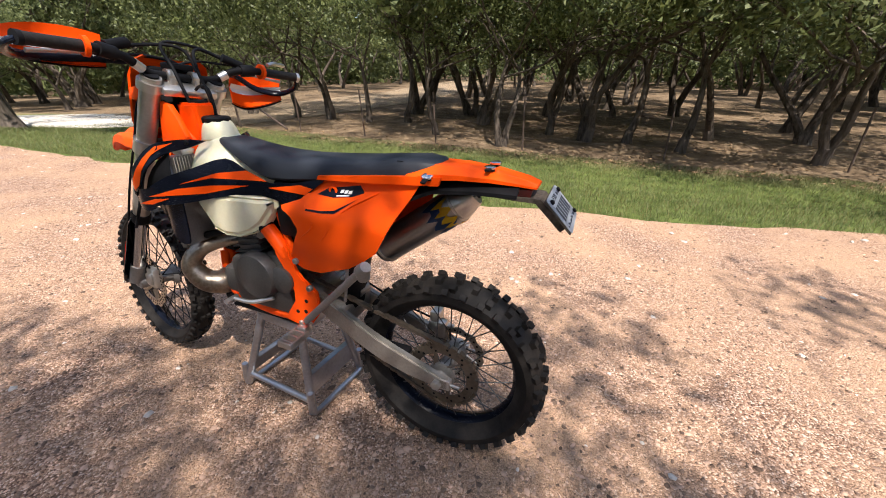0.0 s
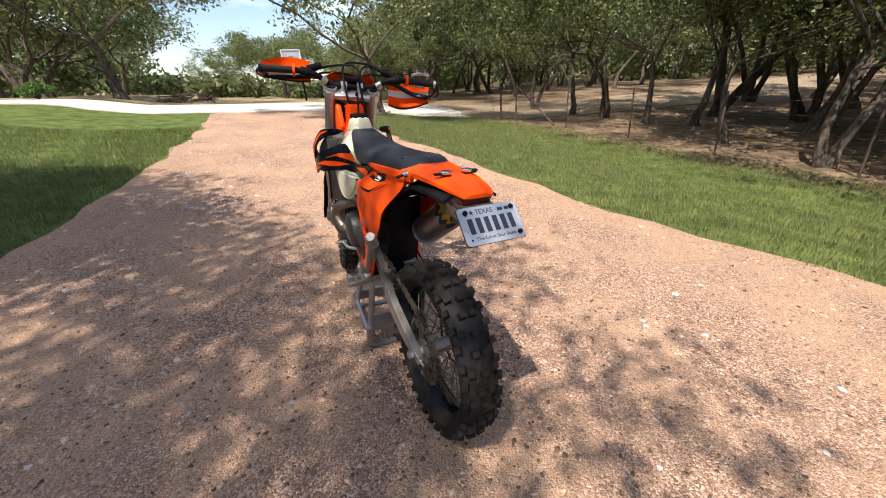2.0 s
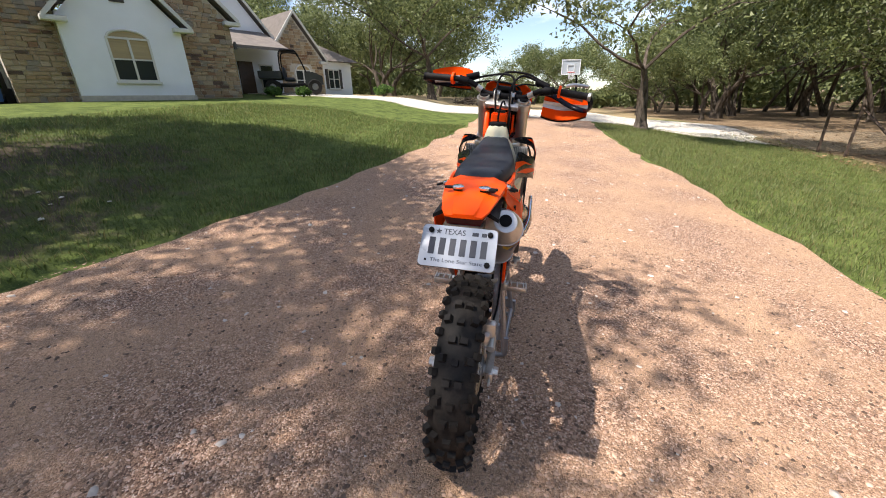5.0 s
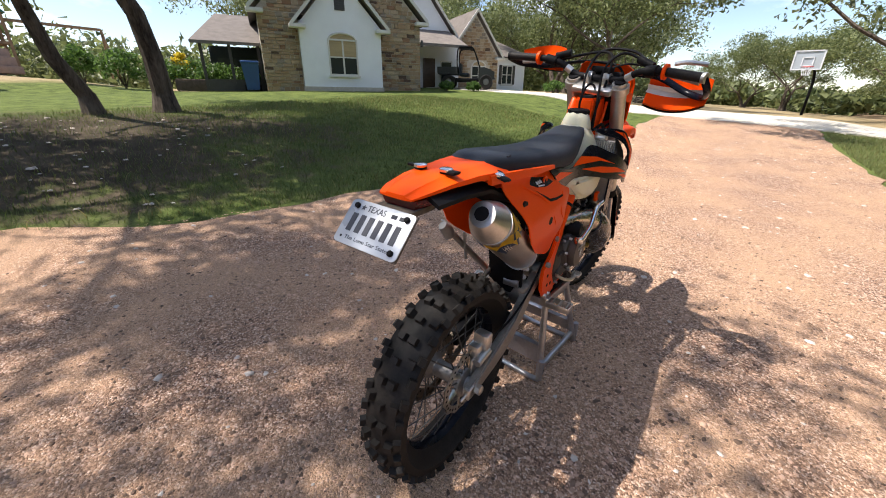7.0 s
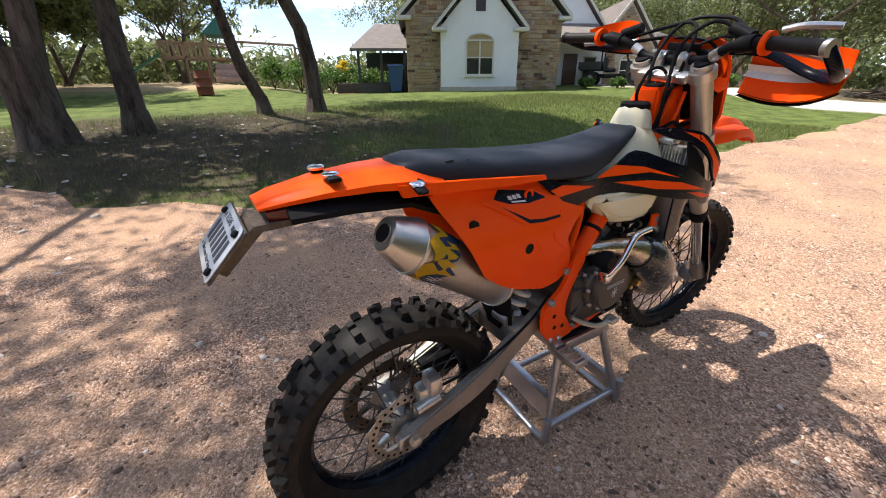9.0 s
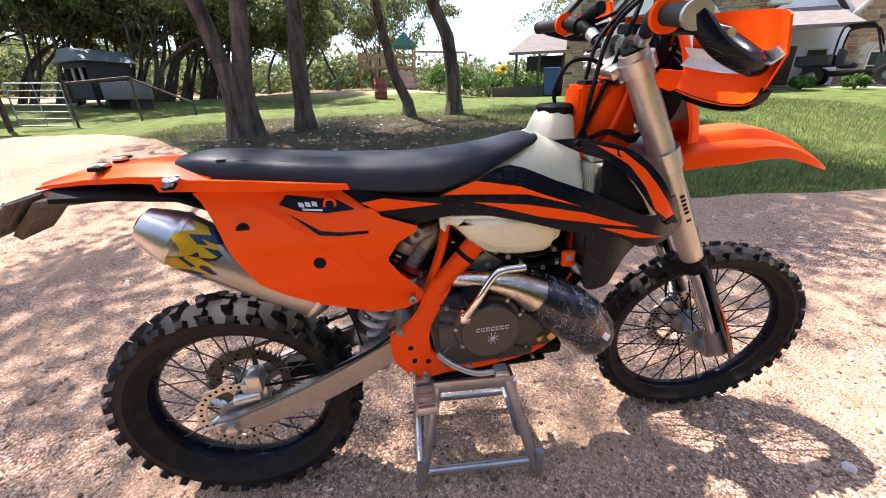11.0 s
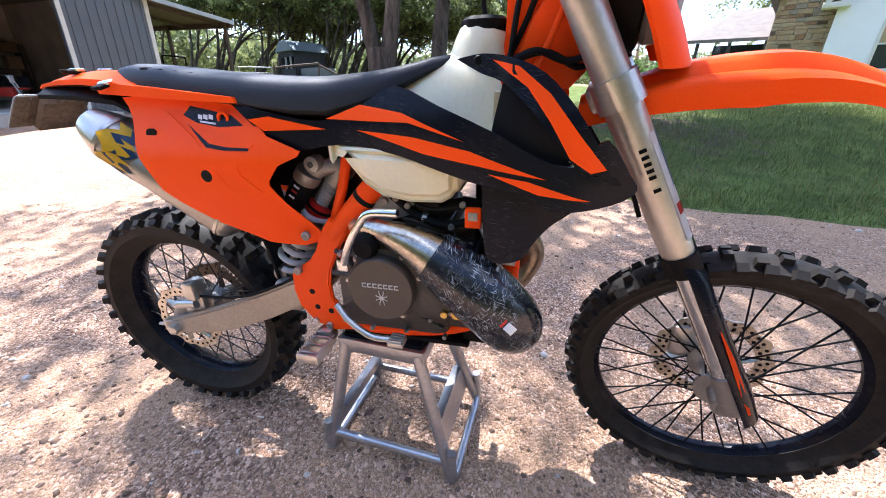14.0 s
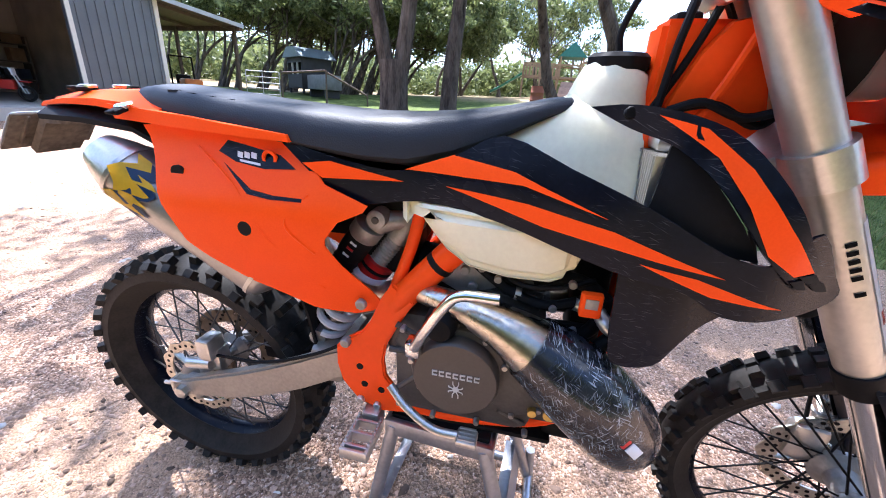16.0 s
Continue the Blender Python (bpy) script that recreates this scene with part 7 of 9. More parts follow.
for sgn in (-1, 1):
    # black shroud: the long band beside the seat and tank, then the wide nose
    bm = bmesh.new()
    panel(bm, [(0.37, 0.985), (0.5, 0.956), (0.6, 0.947), (0.68, 0.975), (0.755, 1.01), (0.85, 0.978), (0.945, 0.943), (1.03, 0.9), (1.08, 0.89), (1.1, 0.905), (1.13, 0.93), (1.175, 0.872), (1.192, 0.845), (1.168, 0.826), (1.11, 0.816), (1.05, 0.816), (1.0, 0.843), (0.94, 0.85), (0.86, 0.866), (0.76, 0.888), (0.63, 0.9), (0.52, 0.884), (0.47, 0.898), (0.42, 0.945)], shroud_side, sgn, 0.005, 0.0, 0.03)
    sh = part("shroud", bm, M_BLACK, bike, "scratched black tank shroud with orange flashes")
    # upper horn that curves over the radiator down to the nose
    bm = bmesh.new()
    panel(bm, [(0.868, 1.052), (0.92, 1.058), (0.975, 1.049), (1.025, 1.027), (1.075, 0.978), (1.125, 0.908), (1.172, 0.864), (1.135, 0.853), (1.085, 0.888), (1.045, 0.933), (1.005, 0.978), (0.96, 1.014), (0.918, 1.028)], horn_side, sgn, 0.008, 0.0, 0.03)
    part("shroud_horn", bm, M_BLACK, bike, "scratched black upper shroud arm")
    for name, outline, label in (
        ("flash", [(0.602, 0.95), (0.68, 0.977), (0.775, 0.965), (0.9, 0.923), (0.79, 0.949), (0.7, 0.948)], ""),
        ("flash", [(0.672, 0.93), (0.8, 0.924), (0.91, 0.908), (1.04, 0.868), (0.92, 0.885), (0.82, 0.896)], ""),
        ("flash", [(0.945, 0.872), (1.01, 0.864), (1.115, 0.832), (1.03, 0.842)], ""),
        ("flash", [(0.42, 0.948), (0.47, 0.954), (0.6, 0.93), (0.455, 0.925)], "")):
        bm = bmesh.new()
        panel(bm, outline, shroud_side, sgn, 0.0015, 0.0012, 0.025, curve=False)
        part(name, bm, M_ORANGE, sh, label)
    bm = bmesh.new()
    panel(bm, [(0.94, 1.048), (0.985, 1.037), (1.035, 0.998), (1.085, 0.938), (1.133, 0.884), (1.108, 0.88), (1.073, 0.903), (1.038, 0.958), (1.0, 1.007)], horn_side, sgn, 0.0015, 0.0012, 0.025, curve=False)
    part("flash", bm, M_ORANGE, sh)
    for y, z, w in ((1.136, 0.876, 0.022), (1.152, 0.864, 0.02), (1.121, 0.87, 0.016)):
        bm = bmesh.new()
        panel(bm, [(y - w, z + 0.004), (y, z + 0.006), (y + w * 0.6, z - 0.008), (y - w * 0.3, z - 0.006)], horn_side, sgn, 0.0012, 0.0026, 0.03, curve=False)
        part("mark", bm, M_MATT, sh)
    # inner scoop and the lower radiator guard
    bm = bmesh.new()
    panel(bm, [(0.945, 0.94), (0.96, 1.02), (1.0, 0.99), (1.05, 0.93), (1.08, 0.885), (1.03, 0.89)], lambda y, z: shroud_side(y, z) - 0.022, sgn, 0.004, 0.0, 0.04, curve=False)
    part("scoop", bm, M_MATT, bike, "matt black radiator scoop")
    bm = bmesh.new()
    panel(bm, [(0.93, 0.86), (1.0, 0.85), (1.06, 0.82), (1.115, 0.822), (1.09, 0.79), (1.055, 0.765), (1.03, 0.735), (1.005, 0.7), (0.955, 0.692), (0.938, 0.73)], guard_side, sgn, 0.006, 0.0, 0.04)
    part("radiator_guard", bm, M_BLACK, bike, "black plastic radiator guard")
    bm = bmesh.new()
    box(bm, (min(sgn * 0.055, sgn * 0.165), 0.965, 0.68), (max(sgn * 0.055, sgn * 0.165), 1.0, 1.0), 0.004)
    rad_ob = part("radiator", bm, M_CAST, bike, "aluminium radiator behind black louvres")
    for i in range(11):
        bm = bmesh.new()
        x = sgn * (0.062 + i * 0.0096)
        box(bm, (x - 0.0012, 0.945, 0.86), (x + 0.0012, 0.966, 1.0), 0)
        part("louvre", bm, M_ALU, rad_ob)
    bm = bmesh.new()
    box(bm, (min(sgn * 0.06, sgn * 0.12), 0.955, 1.0), (max(sgn * 0.06, sgn * 0.12), 1.005, 1.02), 0.006)
    tube(bm, [(sgn * 0.085, 0.98, 1.015), (sgn * 0.085, 0.98, 1.04)], 0.02, 14)
    part("radiator_neck", bm, M_ALU, bike)
    bolt(bike, (sgn * (horn_side(0.913, 1.048) + 0.001), 0.913, 1.048), (sgn, 0, 0.2), 0.008, 0.004, M_MATT)
    # orange side panels
    SIDE = [(0.078, 0.992), (0.2, 0.999), (0.3, 0.996), (0.395, 0.982), (0.43, 0.945), (0.462, 0.915), (0.54, 0.886), (0.534, 0.876), (0.492, 0.858), (0.468, 0.826), (0.467, 0.815), (0.492, 0.776), (0.531, 0.722), (0.546, 0.697), (0.545, 0.68), (0.53, 0.668), (0.5, 0.66), (0.415, 0.668), (0.296, 0.714), (0.226, 0.762), (0.184, 0.796), (0.156, 0.846), (0.122, 0.915)]
    bm = bmesh.new()
    panel(bm, SIDE, side_side, sgn, 0.004, 0.0, 0.025, curve=False)
    sp = part("side_panel", bm, M_ORANGE, bike, "bright orange plastic side panel with a black emblem")
    for y, z in ((0.17, 0.915), (0.318, 0.833)):
        if sgn > 0:
            bm = bmesh.new()
            x = side_side(y, z)
            tube(bm, [(x - 0.006, y, z), (x + 0.0008, y, z)], 0.0135, 18)
            part("opening", bm, M_MATT, sp)
    bolt(sp, (sgn * 0.126, 0.516, 0.692), (sgn, 0, 0), 0.011, 0.005, M_CAST)
    for pts in ([(0.2, 0.96), (0.3, 0.9), (0.36, 0.82), (0.45, 0.72)], [(0.44, 0.9), (0.4, 0.85), (0.45, 0.8)]):
        bm = bmesh.new()
        tube(bm, smooth_path([(sgn * (side_side(y, z) + 0.0002), y, z) for y, z in pts]), 0.0024, 6)
        part("crease", bm, M_ORANGE, sp)
    bm = bmesh.new()
    panel(bm, [(0.245, 0.955), (0.262, 0.974), (0.37, 0.955), (0.405, 0.935), (0.345, 0.932), (0.285, 0.94)], side_side, sgn, 0.0015, 0.001, 0.02, curve=False)
    em = part("emblem", bm, M_BLACK, sp, "black emblem with pale bars")
    bm = bmesh.new()
    panel(bm, [(0.262, 0.937), (0.33, 0.9), (0.375, 0.894), (0.43, 0.893), (0.43, 0.888), (0.37, 0.888), (0.325, 0.893)], side_side, sgn, 0.0015, 0.001, 0.02, curve=False)
    part("line", bm, M_BLACK, sp)
    for i in range(3):
        bm = bmesh.new()
        y0 = 0.285 + i * 0.014
        panel(bm, [(y0, 0.957), (y0 + 0.011, 0.955), (y0 + 0.013, 0.946), (y0 + 0.002, 0.948)], side_side, sgn, 0.001, 0.0022, 0.02, curve=False)
        part("bar", bm, M_WHITE, em)
    bm = bmesh.new()
    panel(bm, [(0.292, 0.9445), (0.335, 0.94), (0.337, 0.9365), (0.295, 0.941)], side_side, sgn, 0.001, 0.0022, 0.02, curve=False)
    part("bar", bm, M_WHITE, em)
    bm = bmesh.new()
    x = side_side(0.35, 0.949) + 0.0015
    lathe(bm, [(0.009, -0.002), (0.0145, -0.002), (0.0145, 0.003), (0.009, 0.003)], (sgn * x, 0.352, 0.949), "x", 20, True)
    part("ring", bm, M_ORANGE, em)
    bm = bmesh.new()
    panel(bm, [(0.01, 1.026), (0.2, 1.012), (0.395, 0.992), (0.4, 0.98), (0.2, 0.99), (0.02, 1.0)], lambda y, z: 0.094 + 0.02 * S(y / 0.3), sgn, 0.012, 0.0, 0.04, curve=False)
    part("fender_edge", bm, M_ORANGE, bike)

# seat
bm = bmesh.new()
secs = []
for y, zt, zb, w in ((0.028, 1.043, 1.02, 0.05), (0.048, 1.058, 1.012, 0.066), (0.095, 1.063, 1.005, 0.082), (0.18, 1.055, 0.995, 0.098), (0.3, 1.042, 0.98, 0.108), (0.42, 1.033, 0.963, 0.116), (0.52, 1.028, 0.95, 0.118), (0.6, 1.03, 0.946, 0.114), (0.675, 1.036, 0.966, 0.104), (0.75, 1.046, 1.0, 0.088), (0.815, 1.06, 1.03, 0.072), (0.845, 1.063, 1.042, 0.06), (0.855, 1.057, 1.046, 0.045)):
    s = []
    for i in range(18):
        a = 2 * math.pi * i / 18
        c, q = math.cos(a), math.sin(a)
        zz = zb + (zt - zb) * (0.5 + 0.5 * math.copysign(abs(q) ** 0.55, q))
        s.append((w * math.copysign(abs(c) ** 0.5, c) * (1 - 0.16 * (zz - zb) / (zt - zb)), y, zz))
    secs.append(s)
loft(bm, secs)
seat = part("seat", bm, M_SEAT, bike, "dark grained vinyl seat worn shiny along the top")
for sgn in (-1, 1):
    for i in range(4):
        bm = bmesh.new()
        y0 = 0.13 + i * 0.04
        z = 1.052 - i * 0.004
        for a in ((0, 0.004, 0, 0.022), (0.022, 0.026, 0, 0.022), (0.004, 0.022, 0.018, 0.022)):
            box(bm, (sgn * 0.062 + sgn * a[2] * 0.4 - 0.003, y0 + a[0], z - 0.003), (sgn * 0.062 + sgn * a[2] * 0.4 + 0.003, y0 + a[1], z + 0.0015), 0)
        part("embossing", bm, M_SEAT, seat)

# rear fender
bm = bmesh.new()
secs = []
for y, zt, w, h in ((-0.232, 1.02, 0.046, 0.009), (-0.2, 1.03, 0.06, 0.014), (-0.12, 1.043, 0.074, 0.022), (-0.03, 1.05, 0.085, 0.03), (0.05, 1.05, 0.093, 0.038), (0.12, 1.035, 0.098, 0.043)):
    secs.append([(-w, y, zt - h), (-w, y, zt - h * 0.55), (-w * 0.62, y, zt - 0.004), (-w * 0.55, y, zt), (w * 0.55, y, zt), (w * 0.62, y, zt - 0.004), (w, y, zt - h * 0.55), (w, y, zt - h), (w - 0.004, y, zt - h), (w * 0.6, y, zt - 0.008 - h * 0.3), (-w * 0.6, y, zt - 0.008 - h * 0.3), (-w + 0.004, y, zt - h)])
loft(bm, secs)
part("rear_fender", bm, M_ORANGE, bike, "scuffed orange rear fender")
bm = bmesh.new()
loft(bm, [[(-w, y, z), (w, y, z), (w * 0.8, y + 0.004, z - 0.025), (-w * 0.8, y + 0.004, z - 0.025)] for y, z, w in ((-0.222, 1.008, 0.05), (-0.17, 1.012, 0.062))])
part("tail_light", bm, M_DARKRED, bike, "dark red tail light lens")
bm = bmesh.new()
loft(bm, [[(-w, y, z), (w, y, z), (w, y + 0.012, z - 0.012), (-w, y + 0.012, z - 0.012)] for y, z, w in ((-0.1, 0.992, 0.05), (-0.19, 0.988, 0.05), (-0.245, 0.988, 0.05), (-0.316, 0.919, 0.045))])
M_DUSTY = mat("dusty_backing", (0.07, 0.056, 0.044), 0.7, var=0.45, scale=14, bump=0.15, spec=0.15, second=(0.13, 0.105, 0.082))
part("plate_holder", bm, M_DUSTY, bike, "black plastic plate holder with ribs")
# tie-down knobs with straps
for x, y, z, tl in ((0.037, -0.1, 1.05, 0), (-0.035, -0.105, 1.05, 0), (0.092, 0.05, 1.022, 0.5), (-0.092, 0.05, 1.022, -0.5)):
    bm = bmesh.new()
    m = Matrix.Translation((x, y, z)) @ Matrix.Rotation(tl * 0.6, 4, "Y")
    box(bm, (-0.012, -0.012, -0.006), (0.03 if x > 0 else 0.012, 0.012, 0.003), 0.003, m)
    box(bm, (0.0 if x > 0 else -0.036, -0.007, -0.002), (0.036 if x > 0 else 0.0, 0.007, 0.004), 0.002, m)
    k = part("strap", bm, M_MATT, bike, "short black rubber strap")
    bm = bmesh.new()
    tube(bm, [m @ Vector((0, 0, 0.0)), m @ Vector((0, 0, 0.005)), m @ Vector((0, 0, 0.007))], [0.016, 0.0165, 0.013], 20)
    part("knob", bm, M_CHROME, k, "chrome button")

# licence plate: the number and registration become bars
# plate axes: local x right, local y up along the plate, local z out to the back and up
PM = Matrix.Translation((0, -0.299, 0.9615)) @ Matrix(((1, 0, 0, 0), (0, 0.695, -0.719, 0), (0, 0.719, 0.695, 0), (0, 0, 0, 1)))
bm = bmesh.new()
plate(bm, [(math.copysign(0.0895 - r + r * abs(math.cos(a)), math.cos(a)), math.copysign(0.052 - r + r * abs(math.sin(a)), math.sin(a))) for r in (0.012,) for a in [math.pi * 2 * (k + 0.5) / 24 for k in range(24)]], 0.0022, lambda a, b, h: PM @ Vector((a, b, h)), 0.0006)
bm2 = bmesh.new()
box(bm2, (-0.0895, -0.052, -0.0075), (0.0895, 0.052, -0.0022), 0.002, PM)
for x in (-0.06, 0.0, 0.06):
    box(bm2, (x - 0.003, -0.036, -0.012), (x + 0.003, 0.048, -0.007), 0.001, PM)
part("plate_backing", bm2, M_DUSTY, bike, "dusty black plastic backing with ribs")
lp = part("licence_plate", bm, M_PLATE, bike, "white metal licence plate with dark bars and lettering")


def lettering(text, size, at, width, parent, material):
    cu = bpy.data.curves.new("text", "FONT")
    cu.body, cu.size, cu.extrude, cu.align_x, cu.align_y = text, size, 0.0004, "CENTER", "CENTER"
    ob = bpy.data.objects.new("text", cu)
    scene.collection.objects.link(ob)
    me = bpy.data.meshes.new_from_object(ob.evaluated_get(bpy.context.evaluated_depsgraph_get()))
    bpy.data.objects.remove(ob)
    xs = [v.co.x for v in me.vertices]
    k = width / max(1e-6, max(xs) - min(xs))
    me.transform(Matrix.Translation(at) @ Matrix.Diagonal((k, 1, 1, 1)))
    me.transform(PM)
    me.materials.append(material)
    ob = new("lettering", me)
    ob.parent = parent
    return ob


lettering("TEXAS", 0.02, (-0.012, 0.036, 0.0014), 0.052, lp, M_INK)
lettering("The Lone Star State", 0.0125, (0.0, -0.036, 0.0014), 0.122, lp, M_INK)
for i in range(6):
    # plain bars stand where the number is
    bm = bmesh.new()
    x = -0.069 + i * 0.0245
    box(bm, (x, -0.022, 0.0012), (x + 0.0145, 0.02, 0.0019), 0)
    part("bar", bm, M_INK, lp)
for x0, x1 in ((0.03, 0.045), (0.052, 0.064)):
    bm = bmesh.new()
    box(bm, (x0, 0.031, 0.0012), (x1, 0.04, 0.0018), 0)
    part("bar", bm, M_INK, lp)
bm = bmesh.new()
vs = [bm.verts.new((-0.05 + math.cos(a) * r, 0.036 + math.sin(a) * r, 0.0016)) for a, r in [(math.pi / 2 + math.pi * k / 5, 0.008 if k % 2 == 0 else 0.0035) for k in range(10)]]
bm.faces.new(vs)
part("star", bm, M_INK, lp, smooth=False)
for ob in lp.children:
    if ob.name.split(".")[0] in ("bar", "star"):
        ob.matrix_local = PM
for x, y in ((-0.068, 0.037), (0.072, 0.037), (0.072, -0.037)):
    bm = bmesh.new()
    tube(bm, [PM @ Vector((x, y, 0.0)), PM @ Vector((x, y, 0.006)), PM @ Vector((x, y, 0.008))], [0.0068, 0.0068, 0.005], 8)
    part("screw", bm, M_MATT, lp)
bm = bmesh.new()
tube(bm, [PM @ Vector((-0.072, -0.037, 0.001)), PM @ Vector((-0.072, -0.037, 0.0016))], 0.003, 10)
part("screw_hole", bm, M_MATT, lp)

# -- front end --
FX = 0.106


def on_fork(s):
    """The fork's centre line, s metres below the upper clamp."""
    return Vector((0, 1.049, 1.212)) + RAKE * s


for sgn in (-1, 1):
    o = Vector((sgn * FX, 0, 0))
    bm = bmesh.new()
    tube(bm, [on_fork(s) + o for s in (-0.03, 0.0, 0.2, 0.24, 0.5, 0.57)], [0.03, 0.0305, 0.0305, 0.031, 0.0305, 0.028], 24)
    leg = part("fork_tube", steered(bm), M_FORK, bike, "dull anodised upper fork tube with a printed band")
    bm = bmesh.new()
    tube(bm, [on_fork(s) + o for s in (0.555, 0.595, 0.602)], [0.0325, 0.0325, 0.028], 24)
    part("dust_seal", steered(bm), M_MATT, leg)
    bm = bmesh.new()
    tube(bm, [on_fork(s) + o for s in (0.54, 0.93)], 0.0235, 20)
    part("stanchion", steered(bm), M_CHROME, leg, "chromed lower fork tube")
    bm = bmesh.new()
    e = on_fork(0.96) + o
    tube(bm, [on_fork(0.86) + o, e], [0.027, 0.03], 16)
    ax = FRONT + Vector((sgn * 0.085, 0, 0))
    tube(bm, [ax - Vector((0.02, 0, 0)), ax + Vector((0.02, 0, 0))], 0.025, 18)
    box(bm, (-0.016, -0.022, -0.028), (0.016, 0.022, 0.028), 0.008, Matrix.Translation(e.lerp(ax, 0.5)))
    part("axle_clamp", steered(bm), M_CAST, leg, "aluminium axle clamp")
    # black guard in front of the stanchion
    bm = bmesh.new()
    gr = []
    fwd = Vector((0, 0.878, 0.478))
    for s, w in ((0.565, 0.022), (0.61, 0.034), (0.75, 0.036), (0.9, 0.04), (0.975, 0.036)):
        row = []
        for k in range(7):
            a = -1.35 + 2.7 * k / 6
            row.append(on_fork(s) + o + fwd * math.cos(a) * w + Vector((sgn * math.sin(a) * w * 1.1 + sgn * 0.006, 0, 0)))
        gr.append(row + [q - fwd * 0.004 for q in row[::-1]])
    loft(bm, gr)
    fg = part("fork_guard", steered(bm), M_BLACK, bike, "black fork guard with an orange flash")
    bm = bmesh.new()
    rows = []
    for s, k0, k1 in ((0.72, 0.95, 1.0), (0.8, 0.75, 1.05), (0.88, 0.8, 1.1), (0.94, 0.95, 1.1)):
        rows.append([bm.verts.new(on_fork(s) + o + fwd * math.cos(a) * 0.0395 + Vector((sgn * math.sin(a) * 0.0425 + sgn * 0.006, 0, 0))) for a in (k0, k1)])
    for a, b in zip(rows, rows[1:]):
        bm.faces.new((a[0], a[1], b[1], b[0]))
    bmesh.ops.solidify(bm, geom=bm.faces[:], thickness=0.001)
    part("flash", steered(bm), M_ORANGE, fg)
    # printed band: white field, dark blocks and bars for the lettering
    for mtl, s0, s1, a0, a1, off in ((M_WHITE, 0.315, 0.525, 0.1, 0.8, 0.0006), (M_BLUEP, 0.315, 0.42, -0.2, 0.35, 0.0009), (M_RED, 0.45, 0.472, 0.1, 0.7, 0.0011)):
        bm = bmesh.new()
        n = 6
        rows = [[bm.verts.new(on_fork(s) + o + (fwd * math.cos(a) + Vector((sgn * math.sin(a), 0, 0))) * (0.031 + off)) for s in (s0, s1)] for a in [a0 + (a1 - a0) * i / n for i in range(n + 1)]]
        for a, b in zip(rows, rows[1:]):
            bm.faces.new((a[0], a[1], b[1], b[0]))
        bmesh.ops.solidify(bm, geom=bm.faces[:], thickness=0.0006)
        part("print", steered(bm), mtl, leg)
    for i in range(7):
        if i == 5:
            continue
        s0 = 0.334 + i * 0.0124
        bm = bmesh.new()
        rows = [[bm.verts.new(on_fork(s) + o + (fwd * math.cos(a) + Vector((sgn * math.sin(a), 0, 0))) * 0.032) for s in (s0, s0 + 0.0068)] for a in (1.22, 1.36, 1.48, 1.6)]
        for a, b in zip(rows, rows[1:]):
            bm.faces.new((a[0], a[1], b[1], b[0]))
        bmesh.ops.solidify(bm, geom=bm.faces[:], thickness=0.0006)
        part("bar", steered(bm), M_MATT, leg)
    bm = bmesh.new()
    tube(bm, [on_fork(-0.03) + o, on_fork(-0.036) + o], 0.022, 16)
    part("fork_cap", steered(bm), M_MATT, leg)
for name, s, h, label in (("upper_clamp", 0.0, 0.03, "machined silver upper triple clamp"), ("lower_clamp", 0.235, 0.05, "machined silver lower triple clamp")):
    bm = bmesh.new()
    for sgn in (-1, 1):
        tube(bm, [on_fork(s - h / 2) + Vector((sgn * FX, 0, 0)), on_fork(s + h / 2) + Vector((sgn * FX, 0, 0))], 0.0385, 24)
    m = Matrix.Translation(on_fork(s)) @ Matrix.Rotation(-math.atan2(0.478, 0.878) * -1, 4, "X")
    box(bm, (-0.09, -0.05, -h * 0.45), (0.09, 0.018, h * 0.45), 0.008, m)
    part(name, steered(bm), M_ALU, bike, label)
